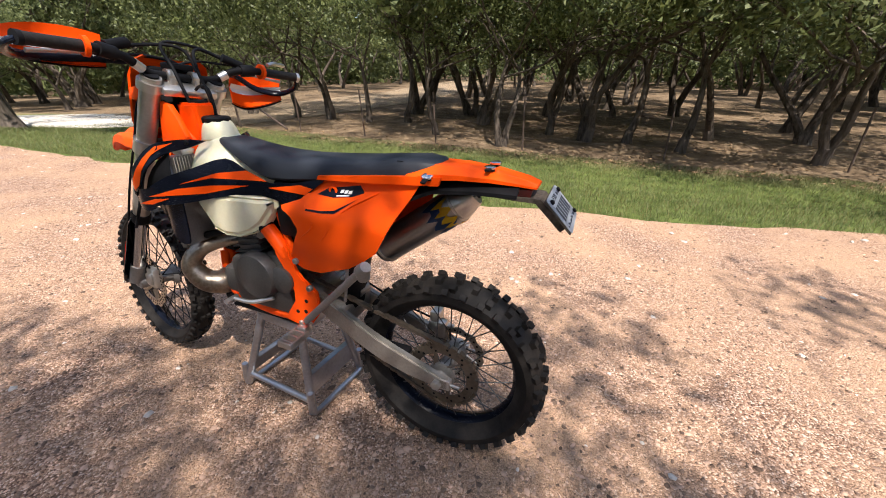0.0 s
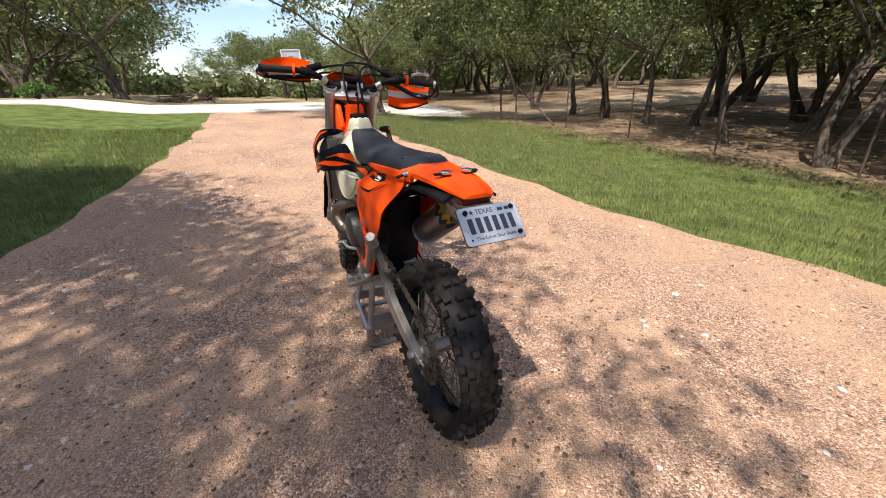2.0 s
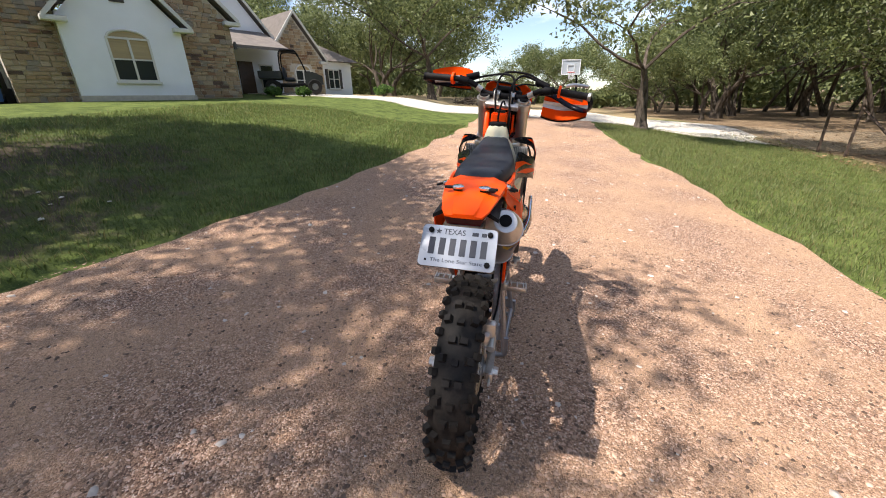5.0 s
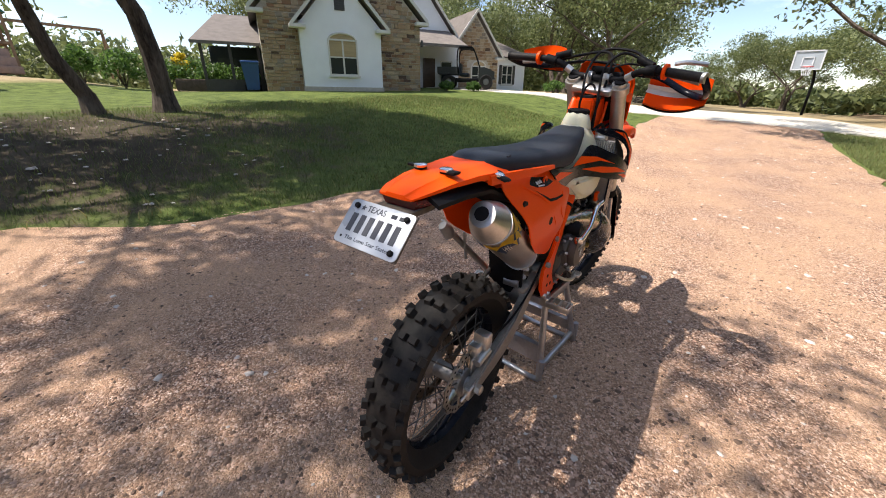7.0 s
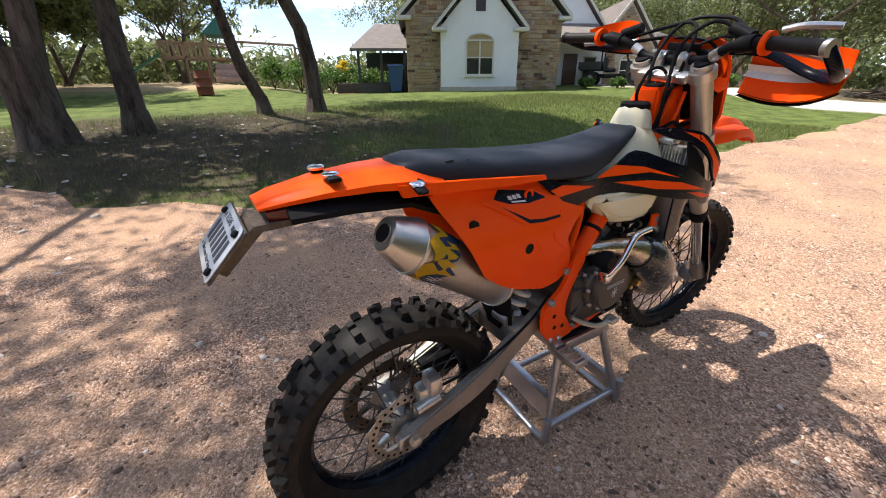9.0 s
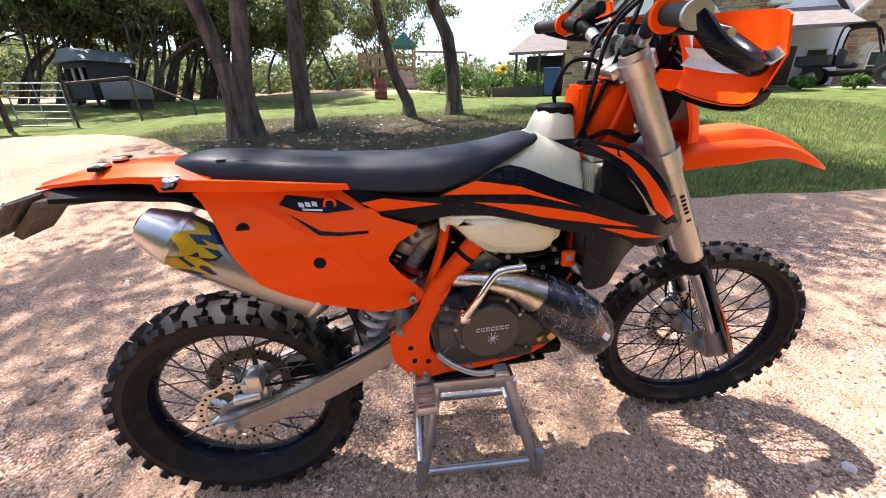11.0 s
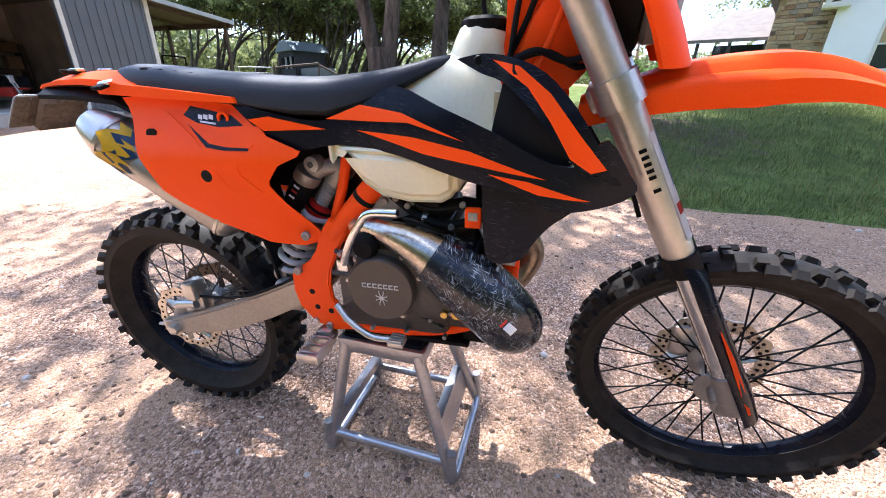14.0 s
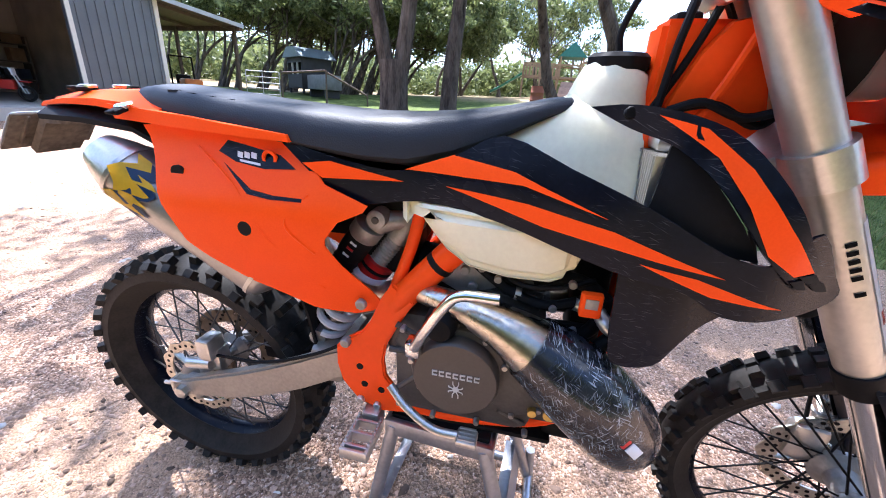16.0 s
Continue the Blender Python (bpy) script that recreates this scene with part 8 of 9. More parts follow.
# handlebar
BAR = [(-0.405, 0.965, 1.292), (-0.27, 1.0, 1.297), (-0.18, 1.022, 1.287), (-0.11, 1.045, 1.25), (-0.05, 1.052, 1.245), (0.05, 1.052, 1.245), (0.11, 1.045, 1.25), (0.18, 1.022, 1.287), (0.27, 1.0, 1.297), (0.405, 0.965, 1.292)]
bm = bmesh.new()
tube(bm, smooth_path(BAR, 6), 0.0135, 14)
hb = part("handlebar", steered(bm), M_MATT, bike, "black handlebar with silver bands")
for sgn in (-1, 1):
    bm = bmesh.new()
    box(bm, (sgn * 0.04 - 0.014, 1.03, 1.2), (sgn * 0.04 + 0.014, 1.075, 1.265), 0.006)
    tube(bm, [(sgn * 0.04 - 0.015, 1.052, 1.245), (sgn * 0.04 + 0.015, 1.052, 1.245)], 0.023, 16)
    part("bar_clamp", steered(bm), M_ALU, hb, "silver bar clamp")
    bm = bmesh.new()
    tube(bm, [(sgn * 0.125, 1.04, 1.258), (sgn * 0.15, 1.032, 1.273)], 0.0155, 14)
    part("band", steered(bm), M_ALU, hb)
    g0, g1 = Vector((sgn * 0.275, 0.999, 1.297)), Vector((sgn * 0.412, 0.963, 1.292))
    bm = bmesh.new()
    tube(bm, [g0, g0.lerp(g1, 0.05), g0.lerp(g1, 0.9), g1], [0.018, 0.0165, 0.0165, 0.018], 16)
    part("grip", steered(bm), M_RUBBER, hb, "black ribbed grip")
    bm = bmesh.new()
    tube(bm, [g0 - Vector((sgn * 0.006, 0, 0)), g0 + Vector((sgn * 0.006, 0, 0))], [0.028, 0.028], 28)
    part("grip_flange", steered(bm), M_ORANGE, hb, "orange grip flange")
    bm = bmesh.new()
    gd = (g1 - g0).normalized()
    tube(bm, [g1, g1 + gd * 0.012], 0.0185, 16)
    part("bar_end", steered(bm), M_ALU if sgn > 0 else M_MATT, hb)
    # perch and lever
    bm = bmesh.new()
    tube(bm, [(sgn * 0.2, 1.018, 1.29), (sgn * 0.245, 1.007, 1.297)], 0.021, 14)
    box(bm, (min(sgn * 0.19, sgn * 0.25), 1.02, 1.28), (max(sgn * 0.19, sgn * 0.25), 1.06, 1.31), 0.008)
    tube(bm, [(sgn * 0.215, 1.035, 1.31), (sgn * 0.15, 1.05, 1.33)], [0.015, 0.016], 12)
    part("lever_perch", steered(bm), M_MATT, hb)
    bm = bmesh.new()
    tube(bm, smooth_path([(sgn * 0.225, 1.045, 1.293), (sgn * 0.27, 1.06, 1.285), (sgn * 0.39, 1.035, 1.27)]), [0.009] * 4 + [0.007] * 8 + [0.008], 8, squash=0.6)
    part("lever", steered(bm), M_ALU, hb, "aluminium hand lever")
# handguards: the two shields sit at different tilts
for sgn, drop, rise in ((1, 0.115, 0.03), (-1, 0.02, 0.085)):
    bm = bmesh.new()
    tube(bm, smooth_path([(sgn * 0.416, 0.962, 1.292), (sgn * 0.432, 1.0, 1.285 - drop * 0.3), (sgn * 0.41, 1.075, 1.27 - drop * 0.4), (sgn * 0.33, 1.12, 1.27 - drop * 0.3), (sgn * 0.23, 1.1, 1.275), (sgn * 0.16, 1.05, 1.278)]), 0.0085, 10, squash=1.6)
    hg = part("handguard", steered(bm), M_BLACK, bike, "dark hand guard bar with an orange and white shield")
    # shield in three stripes
    for mtl, t0, t1, off in ((M_ORANGE, 0.0, 1.0, 0.0), (M_WHITE, 0.36, 0.6, -0.0035), (M_MATT, -0.06, 0.03, -0.003)):
        bm = bmesh.new()
        secs = []
        for k in range(9):
            u = k / 8
            x = sgn * (0.2 + 0.225 * u)
            y = 1.09 + 0.045 * math.sin(u * 2.6) - 0.075 * max(0, u - 0.55) + off
            taper = 0.45 + 0.55 * math.sin(math.pi * min(1, 0.25 + 0.75 * u * 0.9)) ** 0.8
            lo, hi = 1.27 - drop * taper, 1.27 + rise * taper
            z0, z1 = lo + (hi - lo) * t0, lo + (hi - lo) * t1
            secs.append([(x, y, z0), (x, y + 0.014, (z0 + z1) / 2), (x, y, z1), (x, y + 0.004, z1), (x, y + 0.018, (z0 + z1) / 2), (x, y + 0.004, z0)])
        loft(bm, secs)
        part("shield" if t1 == 1.0 else "stripe", steered(bm), mtl, hg, "orange plastic shield" if t1 == 1.0 else "")
bm = bmesh.new()
tube(bm, smooth_path([(0.3, 0.99, 1.325), (0.34, 1.0, 1.335), (0.4, 1.02, 1.335)]), 0.0075, 8)
part("hot_lever", steered(bm), M_ALU, bike, "small silver lever over the throttle")
# headlight mask
bm = bmesh.new()
secs = []
for z, y, w, depth in ((1.038, 1.218, 0.1, 0.0), (1.09, 1.195, 0.12, 0.0), (1.17, 1.155, 0.13, 0.0), (1.24, 1.125, 0.134, 0.0), (1.29, 1.105, 0.12, 0.0), (1.305, 1.095, 0.095, 0.0)):
    row = [(w * math.sin(a), y + 0.055 * math.cos(a), z) for a in [-1.5 + 3.0 * k / 12 for k in range(13)]]
    secs.append(row + [(x * 0.96, y2 - 0.006, z) for x, y2, _ in row[::-1]])
loft(bm, secs)
mask = part("headlight_mask", steered(bm), M_ORANGE, bike, "orange headlight mask")
for sgn in (-1, 1):
    bm = bmesh.new()
    plate(bm, [(1.07, 1.18), (1.09, 1.205), (1.14, 1.2), (1.15, 1.17), (1.12, 1.16)], 0.008, lambda a, b, h: Vector((sgn * (0.128 + 0.0) + h, a, b)), 0.002)
    part("mask_bracket", steered(bm), M_ORANGE, mask)
bm = bmesh.new()
lathe(bm, [(0.0, 1.237), (0.045, 1.235), (0.06, 1.226), (0.062, 1.19), (0.03, 1.15)], (0, 0, 1.13), "y", 24)
part("headlight", steered(bm), glass("headlight_glass", (0.3, 0.31, 0.33)), mask, "clear headlight glass")
bm = bmesh.new()
lathe(bm, [(0.0, 1.1), (0.05, 1.104), (0.085, 1.135), (0.094, 1.175), (0.085, 1.18)], (0, 0, 1.15), "y", 24)
box(bm, (-0.08, 1.1, 1.2), (0.08, 1.13, 1.275), 0.012)
box(bm, (-0.025, 1.11, 1.13), (0.025, 1.14, 1.18), 0.01)
part("lamp_housing", steered(bm), M_MATT, mask)
bm = bmesh.new()
box(bm, (-0.045, 1.055, 1.268), (0.045, 1.1, 1.29), 0.006, Matrix.Identity(4))
part("meter", steered(bm), M_MATT, bike, "small black speedometer")
# front fender: a raised ridge between two shelves, with straight skirts
bm = bmesh.new()
secs = []
FENDER = [(1.1, 0.985, 0.05, 0.05, 0.01), (1.17, 1.012, 0.085, 0.052, 0.014), (1.26, 1.04, 0.098, 0.062, 0.02), (1.36, 1.054, 0.098, 0.068, 0.024), (1.43, 1.053, 0.09, 0.06, 0.024), (1.495, 1.036, 0.078, 0.046, 0.02), (1.555, 1.008, 0.064, 0.034, 0.014), (1.615, 0.975, 0.046, 0.022, 0.009), (1.672, 0.942, 0.014, 0.008, 0.004)]
for p in smooth_path([(q[0], q[1], q[2]) for q in FENDER], 3):
    y, z, w = p
    k = max(i for i in range(len(FENDER)) if FENDER[i][0] <= y + 1e-6)
    a, b = FENDER[k], FENDER[min(k + 1, len(FENDER) - 1)]
    u = (y - a[0]) / (b[0] - a[0]) if b is not a else 0
    low, rid = a[3] + (b[3] - a[3]) * u, a[4] + (b[4] - a[4]) * u
    half = [(1.0, -low), (0.985, -low * 0.5), (0.93, -rid * 1.15), (0.86, -rid * 0.95), (0.56, -rid * 0.9), (0.46, -rid * 0.35), (0.38, -0.001), (0.2, 0.0)]
    top = [(-w * f, y, z + h) for f, h in half] + [(w * f, y, z + h) for f, h in half[::-1]]
    secs.append(top + [(x * 0.965, y2, z2 - 0.0035) for x, y2, z2 in top[::-1]])
loft(bm, secs)
part("front_fender", steered(bm), M_ORANGE, bike, "long orange front fender")
# front brake: caliper on the left fork, hose and wiring
bm = bmesh.new()
box(bm, (-0.085, 1.395, 0.34), (-0.045, 1.46, 0.44), 0.014)
box(bm, (-0.098, 1.4, 0.36), (-0.078, 1.44, 0.42), 0.01)
part("front_brake_caliper", steered(bm), M_ALU, bike, "silver front brake caliper")
bm = bmesh.new()
tube(bm, smooth_path([(-0.08, 1.42, 0.44), (-0.13, 1.4, 0.6), (-0.14, 1.3, 0.8), (-0.13, 1.2, 1.0), (-0.1, 1.12, 1.2), (0.05, 1.12, 1.3), (0.18, 1.06, 1.31)]), 0.0042, 8)
part("brake_hose", steered(bm), M_MATT, bike)
for pts in ([(-0.2, 1.05, 1.3), (-0.1, 1.12, 1.335), (0.04, 1.07, 1.34), (0.06, 1.03, 1.25), (0.045, 0.99, 1.12), (0.05, 0.93, 1.0)],
            [(0.2, 1.04, 1.31), (0.12, 1.1, 1.35), (0.0, 1.1, 1.35), (-0.03, 1.02, 1.26), (-0.02, 0.98, 1.12), (-0.04, 0.93, 1.0)],
            [(0.21, 1.03, 1.3), (0.1, 1.06, 1.34), (0.045, 1.01, 1.28), (0.05, 0.975, 1.16), (0.055, 0.96, 1.04)],
            [(-0.2, 1.04, 1.29), (-0.08, 1.13, 1.31), (0.07, 1.14, 1.29), (0.1, 1.12, 1.2), (0.07, 1.1, 1.08)],
            [(0.06, 0.95, 1.04), (0.075, 1.02, 1.06), (0.07, 1.08, 1.035), (0.06, 1.11, 1.05)]):
    bm = bmesh.new()
    tube(bm, smooth_path(pts), 0.0055, 8)
    part("cable", bm, M_MATT, bike, "black control cable")
bm = bmesh.new()
box(bm, (-0.015, 0.965, 1.13), (0.03, 1.0, 1.175), 0.006)
part("fuse_box", bm, M_MATT, bike)
bm = bmesh.new()
tube(bm, smooth_path([(-0.15, 1.27, 0.68), (-0.135, 1.22, 0.8), (-0.125, 1.16, 0.94)]), 0.006, 8)
part("hose_guide", steered(bm), M_MATT, bike)
# hour meter
bm = bmesh.new()
box(bm, (0.135, 0.895, 0.748), (0.15, 0.928, 0.79), 0.004)
hm = part("hour_meter", bm, M_ORANGE, bike, "small orange hour meter with a grey display")
bm = bmesh.new()
box(bm, (0.1495, 0.902, 0.765), (0.1512, 0.921, 0.782), 0.0005)
part("display", bm, M_CAST, hm)
bm = bmesh.new()
tube(bm, smooth_path([(0.12, 0.93, 0.745), (0.14, 0.945, 0.73), (0.13, 0.97, 0.715)]), 0.012, 10)
part("clamp", bm, M_ALU, bike)
bm = bmesh.new()
box(bm, (-0.05, 0.62, 0.84), (0.05, 0.93, 0.89), 0.02)
box(bm, (-0.045, 0.9, 0.62), (0.045, 0.96, 0.9), 0.012)
part("wiring_loom", bm, M_MATT, bike, "dark wiring and brackets under the tank")

# hoses, clips and fixings between the tank and the engine
for pts, r, mtl, lab in (([(0.085, 0.72, 0.79), (0.1, 0.78, 0.755), (0.105, 0.85, 0.735), (0.09, 0.93, 0.755)], 0.009, M_MATT, "black coolant hose"),
                         ([(0.09, 0.76, 0.8), (0.115, 0.8, 0.775), (0.118, 0.86, 0.778), (0.1, 0.92, 0.79)], 0.0045, M_MATT, "thin black hose"),
                         ([(0.075, 0.78, 0.7), (0.1, 0.82, 0.69), (0.1, 0.87, 0.7), (0.085, 0.92, 0.69)], 0.006, M_MATT, "thin black hose"),
                         ([(0.08, 0.9, 0.66), (0.1, 0.93, 0.7), (0.1, 0.945, 0.76)], 0.012, M_MATT, "black coolant hose")):
    bm = bmesh.new()
    tube(bm, smooth_path(pts), r, 10)
    part("hose", bm, mtl, bike, lab)
for y, z, x in ((0.735, 0.786, 0.098), (0.765, 0.775, 0.11), (0.86, 0.734, 0.112), (0.9, 0.69, 0.1), (0.83, 0.69, 0.107), (0.79, 0.705, 0.1), (0.885, 0.785, 0.115)):
    bolt(bike, (x, y, z), (1, 0, 0.1), 0.007, 0.005, M_CAST)
for y, z in ((0.8, 0.748), (0.9, 0.743)):
    bm = bmesh.new()
    tube(bm, [(0.1, y - 0.005, z), (0.1, y + 0.005, z - 0.002)], 0.0115, 14)
    part("hose_clip", bm, M_ALU, bike, "steel hose clip")

# ---- the stand ----
stand = thing("bike_stand", "galvanised metal bike stand with a black rubber top", "bike stand")
TW, T0, T1 = 0.102, 0.558, 0.795
BW0, F0, F1 = 0.152, 0.508, 0.882
bm = bmesh.new()
box(bm, (-TW, T0, 0.372), (TW, T1, 0.392), 0.006)
for x in (-TW, TW):
    box(bm, (x - 0.006, T0 - 0.003, 0.356), (x + 0.006, T1 + 0.003, 0.397), 0.003)
for y in (T0, T1):
    box(bm, (-TW, y - 0.004, 0.36), (TW, y + 0.004, 0.394), 0.003)
part("top", bm, M_TOOL, stand)
bm = bmesh.new()
box(bm, (-TW + 0.01, T0 + 0.008, 0.391), (TW - 0.01, T1 - 0.008, 0.404), 0.003)
part("rubber_mat", bm, M_MATT, stand, "black rubber mat")
for sx in (-1, 1):
    for y0, y1 in ((T0 + 0.016, F0), (T1 - 0.016, F1)):
        bm = bmesh.new()
        tube(bm, [(sx * (TW - 0.006), y0, 0.38), (sx * BW0, y1, 0.016)], [0.0165, 0.0165], 14, squash=0.85)
        part("leg", bm, M_TOOL, stand)
    bm = bmesh.new()
    tube(bm, [(sx * (BW0 - 0.008), F0 + 0.014, 0.07), (sx * (BW0 - 0.008), F1 - 0.014, 0.07)], 0.0125, 12)
    part("side_rail", bm, M_TOOL, stand)
for y0, y1, sgn in ((F0, T0, 1), (F1, T1, -1)):
    bm = bmesh.new()
    b = BW0
    tube(bm, smooth_path([(-b, y0, 0.12), (-b - 0.002, y0 - sgn * 0.004, 0.04), (-b + 0.022, y0 - sgn * 0.006, 0.014), (0, y0 - sgn * 0.006, 0.013), (b - 0.022, y0 - sgn * 0.006, 0.014), (b + 0.002, y0 - sgn * 0.004, 0.04), (b, y0, 0.12)]), 0.0125, 12)
    part("foot_bar", bm, M_TOOL, stand)
    # a folded plate braces each end between the legs
    bm = bmesh.new()
    lean = (y1 - y0) / 0.37
    ends = [(z, y0 + lean * z, 0.146 - 0.13 * z) for z in (0.085, 0.165)]
    loft(bm, [[(-w, y + sgn * 0.006, z), (w, y + sgn * 0.006, z), (w, y + sgn * 0.012, z), (-w, y + sgn * 0.012, z)] for z, y, w in ends])
    z, y, w = ends[1]
    box(bm, (-w, min(y + sgn * 0.006, y + sgn * 0.032), z - 0.005), (w, max(y + sgn * 0.006, y + sgn * 0.032), z), 0.001)
    part("cross_plate", bm, M_TOOL, stand)

bike.matrix_basis = SITE @ Matrix.Rotation(radians(-0.8), 4, "Z")
stand.matrix_basis = SITE @ Matrix.Translation((0.03, 0.695, 0)) @ Matrix.Rotation(radians(-5), 4, "Z") @ Matrix.Translation((0, -0.695, 0))

# ---- pieces last: stones of the house, gravel, grass ----
shared_stones(left, -5.25, -3.66, 0.02, 3.2, 0.6, 1)
shared_stones(right, 0.02, 2.2, 0.02, 3.2, 0.6, 2)
shared_stones(high, -5.2, 2.15, 3.22, 4.7, 0.6, 3, lambda a, b, z0, z1: abs((a + b) / 2 + 1.525) + (b - a) / 2 < 3.7 - (z1 - 3.3) and abs((a + b) / 2 + 1.825) - (b - a) / 2 > (4.95 - z1) * 0.9)
bm = bmesh.new()
rng = np.random.default_rng(4)
z = 0.05
while z < 4.4:
    h = 0.1 + 0.12 * rng.random()
    half = 1.75 if z + h < 2.4 else max(0.0, 1.75 * (4.7 - z - h) / 2.3)
    x = 7.8 - half
    while x < 7.8 + half - 0.05:
        w = min(0.15 + 0.32 * rng.random(), 7.8 + half - x)
        if not (7.35 < x + w / 2 < 8.85 and 0.4 < z + h / 2 < 2.15):
            box(bm, (x + 0.012, D - 0.03, z + 0.01), (x + w - 0.012, D + 0.02, z + h - 0.01))
        x += w
    z += h
tagged(part("stonework", bm, stone_material("field_stone_joined", "ShaderNodeNewGeometry", "Random Per Island"), g2, smooth=False), kind="stuff")


def pebbles(count, seed, lo, hi, size, spread, material, name, label):
    """Loose stones: squashed eight-faced bodies with uneven corners."""
    rg = np.random.default_rng(seed)
    base = np.array([(1, 0, 0), (0, 1, 0), (-1, 0, 0), (0, -1, 0), (0.6, 0.6, 0.62), (-0.6, 0.6, 0.55), (-0.6, -0.6, 0.62), (0.6, -0.6, 0.55)])
    tri = np.array([(0, 1, 4), (1, 5, 4), (1, 2, 5), (2, 6, 5), (2, 3, 6), (3, 7, 6), (3, 0, 7), (0, 4, 7), (4, 5, 6), (4, 6, 7)])
    p = spread(rg, count)
    k = len(p)
    s = lo + (hi - lo) * rg.random((k, 1, 1)) ** size
    v = base[None] * (0.65 + 0.6 * rg.random((k, 8, 1))) * s * np.array([1, 0.8, 0.75]) * (0.8 + 0.5 * rg.random((k, 1, 3)))
    a = rg.random(k) * 6.283
    c, q = np.cos(a)[:, None], np.sin(a)[:, None]
    x, y = v[..., 0] * c - v[..., 1] * q, v[..., 0] * q + v[..., 1] * c
    v = np.stack([x + p[:, :1], y + p[:, 1:2], v[..., 2] * 0.8 - 0.001 + land(p[:, :1], p[:, 1:2])], -1)
    f = (tri[None] + 8 * np.arange(k)[:, None, None]).reshape(-1, 3)
    ob = new(name, fast_mesh(name, v.reshape(-1, 3), f, material))
    return tagged(ob, label, "gravel", kind="stuff")


def inside(p, poly):
    """Which points lie within an outline."""
    x, y = p[:, 0], p[:, 1]
    r = np.zeros(len(p), bool)
    for i in range(len(poly)):
        (x0, y0), (x1, y1) = poly[i], poly[i - 1]
        hit = ((y0 > y) != (y1 > y)) & (x < (x1 - x0) * (y - y0) / (y1 - y0 + 1e-12) + x0)
        r ^= hit
    return r


def near_bike(rg, n):
    p = rg.normal(size=(n, 2)) * np.array([1.7, 2.2]) + np.array([0.2, 0.4])
    return p[inside(p, DRIVE)]


def on_drive(rg, n):
    p = rg.random((n, 2)) * np.array([9, 18]) + np.array([-5, -5])
    return p[inside(p, DRIVE)]


M_PEBBLE = mat("granite_chips", (0.38, 0.25, 0.18), 0.9, var=0.2, scale=30, bump=0.2, bscale=200, island=0.75, spec=0.25)
M_PALE = mat("pale_limestone_chips", (0.58, 0.52, 0.46), 0.9, var=0.12, scale=30, bump=0.2, bscale=150, island=0.2, spec=0.25)
pebbles(60000, 7, 0.003, 0.0118, 2.2, near_bike, M_PEBBLE, "gravel", "loose pink granite chips on the driveway")
pebbles(14000, 8, 0.006, 0.017, 2.0, on_drive, M_PEBBLE, "gravel_sparse", "larger loose granite chips on the driveway")
pebbles(1500, 9, 0.008, 0.026, 2.5, on_drive, M_PALE, "pale_stones", "scattered pale limestone chips")


def blades(count, seed, spread, h0, h1, material, name, label):
    """Grass: single bent blades of two triangles in uneven tufts."""
    rg = np.random.default_rng(seed)
    p = spread(rg, count)
    k = len(p)
    a = rg.random(k) * 6.283
    h = (h0 + (h1 - h0) * rg.random(k) ** 1.6)
    w = 0.002 + 0.002 * rg.random(k)
    b = rg.random(k) * 6.283
    lean = h * (0.25 + 0.6 * rg.random(k))
    base = np.stack([p[:, 0], p[:, 1], land(p[:, 0], p[:, 1]) - 0.02], 1)
    side = np.stack([np.cos(a) * w, np.sin(a) * w, np.zeros(k)], 1)
    mid = base + np.stack([np.cos(b) * lean * 0.35, np.sin(b) * lean * 0.35, h * 0.6], 1)
    tip = base + np.stack([np.cos(b) * lean, np.sin(b) * lean, h], 1)
    v = np.stack([base - side, base + side, mid + side * 0.7, mid - side * 0.7, tip], 1).reshape(-1, 3)
    i = 5 * np.arange(k)[:, None]
    f = np.concatenate([i + np.array([[0, 1, 2]]), i + np.array([[0, 2, 3]]), i + np.array([[3, 2, 4]])])
    ob = new(name, fast_mesh(name, v, f, material))
    return tagged(ob, label, "grass", kind="stuff")


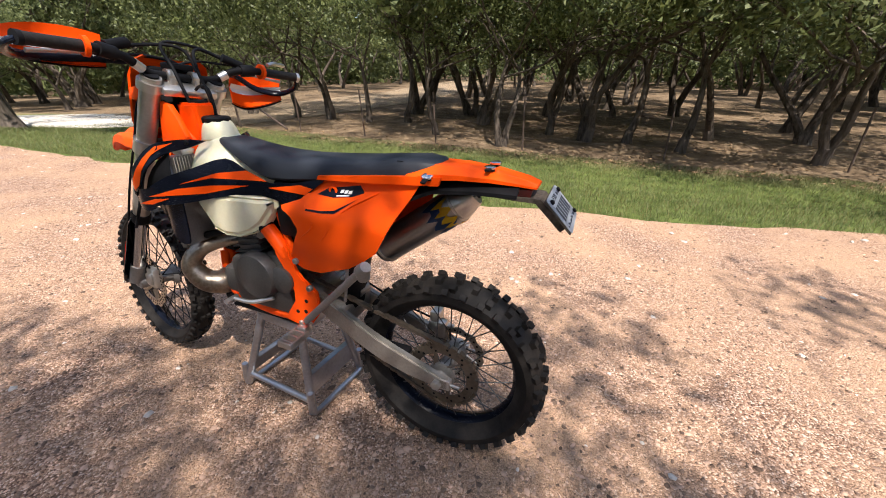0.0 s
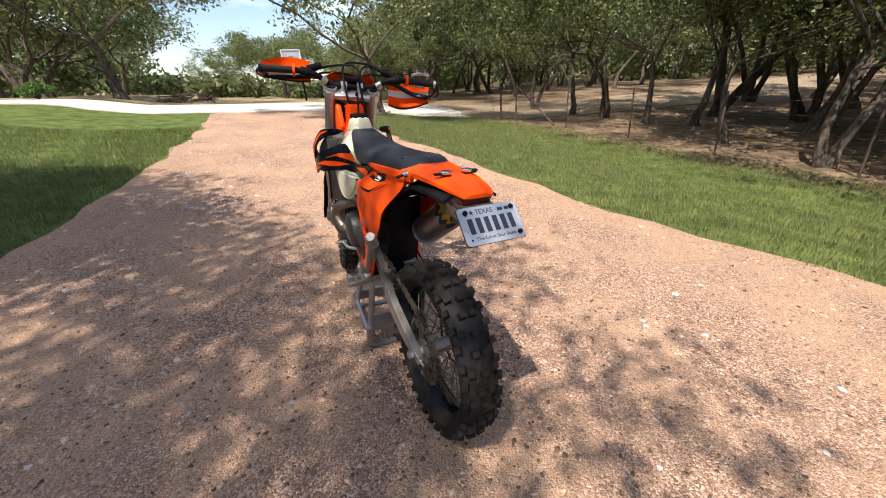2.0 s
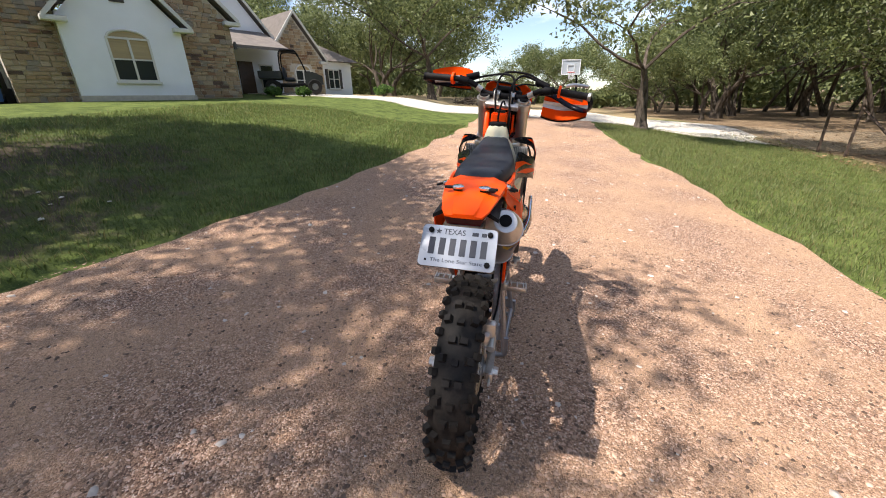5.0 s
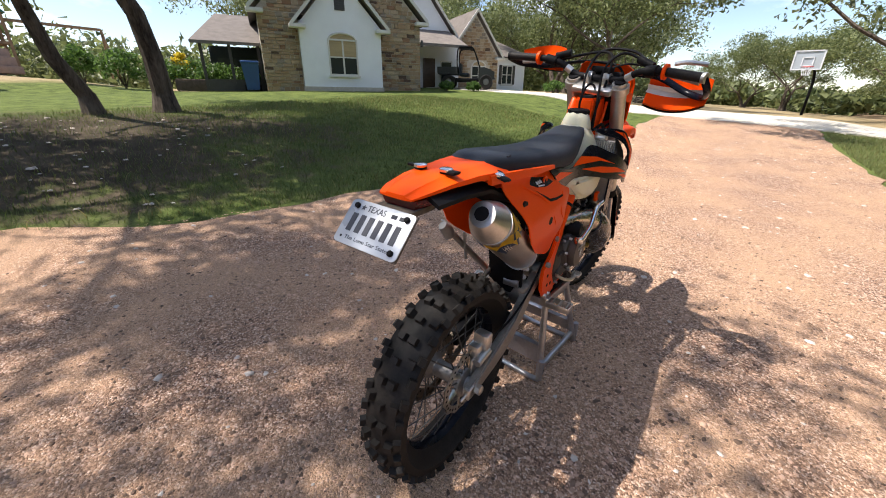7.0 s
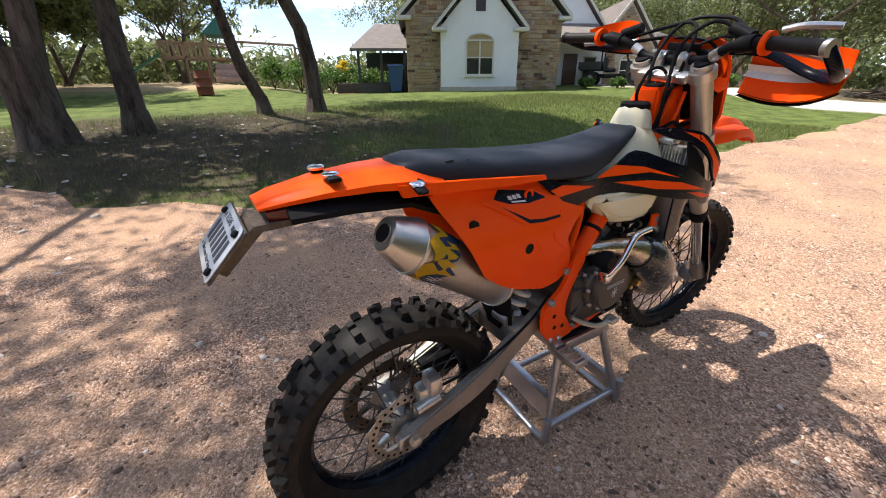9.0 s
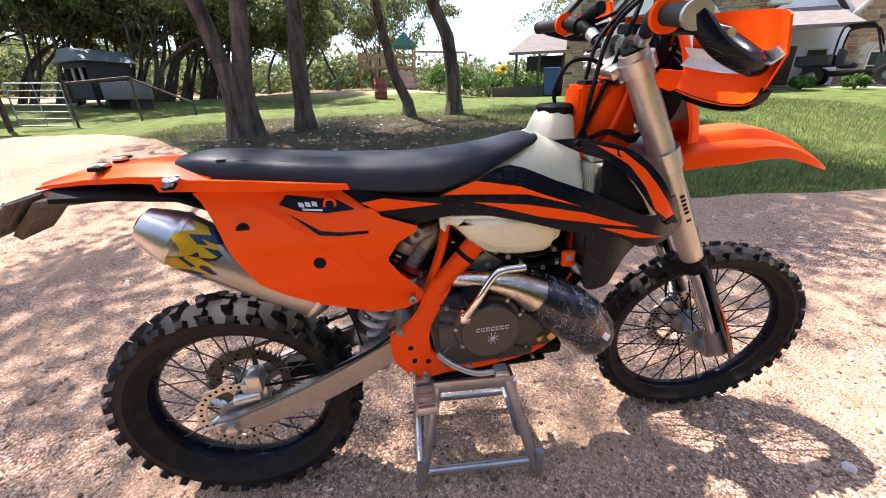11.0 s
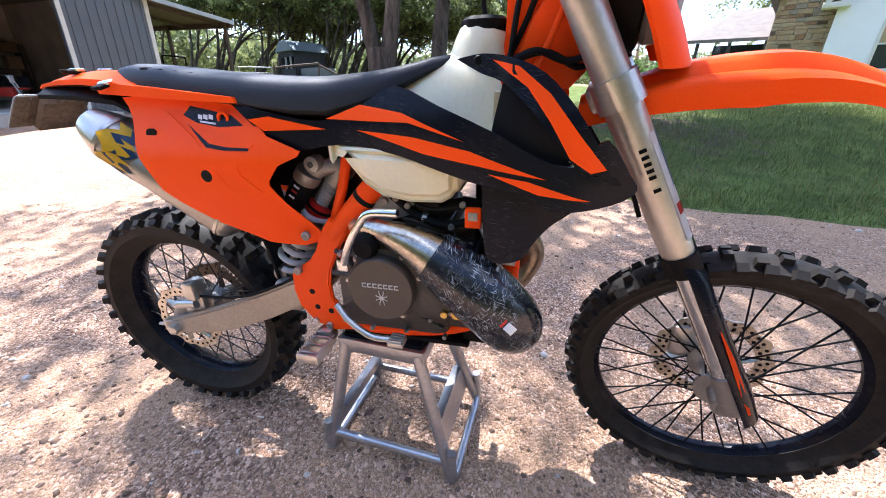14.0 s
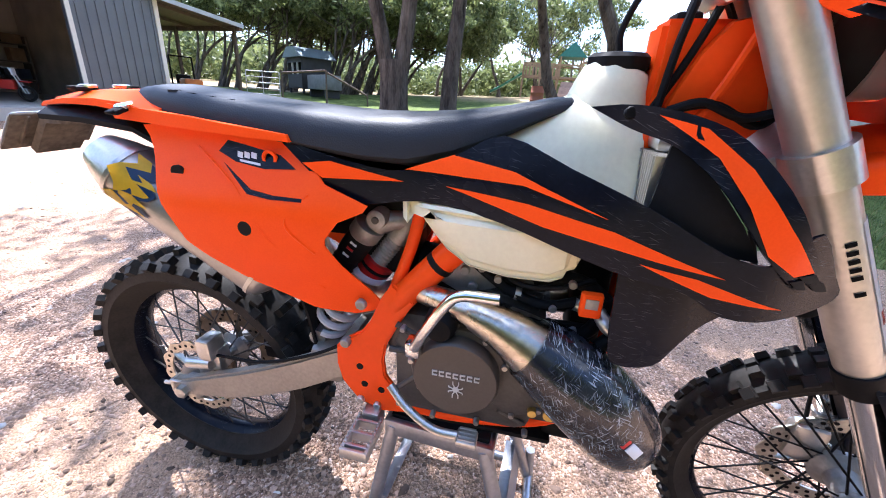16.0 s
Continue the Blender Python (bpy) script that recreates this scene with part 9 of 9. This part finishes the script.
M_GRASS = leaf_material("grass_blades", (0.06, 0.09, 0.02), (0.17, 0.21, 0.058))
M_VERGE = leaf_material("verge_blades", (0.1, 0.13, 0.04), (0.29, 0.315, 0.13))
M_DRYGRASS = leaf_material("dry_grass_blades", (0.16, 0.14, 0.05), (0.32, 0.28, 0.12))


def tufted(p, rg, scale):
    keep = np.array([noise.noise((x * scale, y * scale, 4.0)) for x, y in p]) + 0.35 * rg.random(len(p)) > 0.05
    return p[keep]


def right_verge(rg, n):
    y = -6 + 20 * rg.random(n) ** 1.1
    x = 2.7 + 5.6 * rg.random(n) ** 1.25
    p = np.stack([x, y], 1)
    return p[~inside(p, [(q[0] + 0.05, q[1]) for q in DRIVE])]


def left_lawn(rg, n):
    p = np.stack([-9.5 + 8.2 * rg.random(n) ** 0.8, -4 + 15 * rg.random(n)], 1)
    p = p[~inside(p, [(q[0] - 0.05, q[1]) for q in DRIVE])]
    d = np.hypot(p[:, 0] + 6.6, (p[:, 1] + 0.2) * 0.8)
    return p[rg.random(len(p)) < np.clip((d - 0.6) / 3.2, 0.22, 1)]


blades(135000, 21, lambda rg, n: right_verge(rg, n), 0.02, 0.075, M_VERGE, "verge_grass", "tall green grass along the driveway")
blades(18000, 22, lambda rg, n: right_verge(rg, n), 0.03, 0.1, M_DRYGRASS, "dry_verge_grass", "dry grass stems among the green")
blades(140000, 23, lambda rg, n: left_lawn(rg, n), 0.025, 0.075, M_GRASS, "lawn_grass", "short mown lawn grass")
blades(17000, 24, lambda rg, n: tufted(left_lawn(rg, n), rg, 1.1), 0.04, 0.14, M_DRYGRASS, "lawn_tufts", "dry grass tufts on bare earth")


def leaf_fall(rg, n):
    p = np.stack([7.6 + 20 * rg.random(n) ** 1.7, -12 + 30 * rg.random(n)], 1)
    return p


pebbles(6000, 31, 0.015, 0.05, 2.0, leaf_fall, mat("fallen_leaves", (0.24, 0.16, 0.09), 0.95, var=0.3, scale=20, island=0.6, spec=0.1), "leaf_litter", "brown fallen leaves and clods under the oaks")
pebbles(170, 32, 0.012, 0.042, 2.0, lambda rg, n: np.stack([-8.5 + 5.0 * rg.random(n), -3 + 5 * rg.random(n)], 1), M_PALE, "lawn_rocks", "half-buried pale rocks under the lawn oaks")
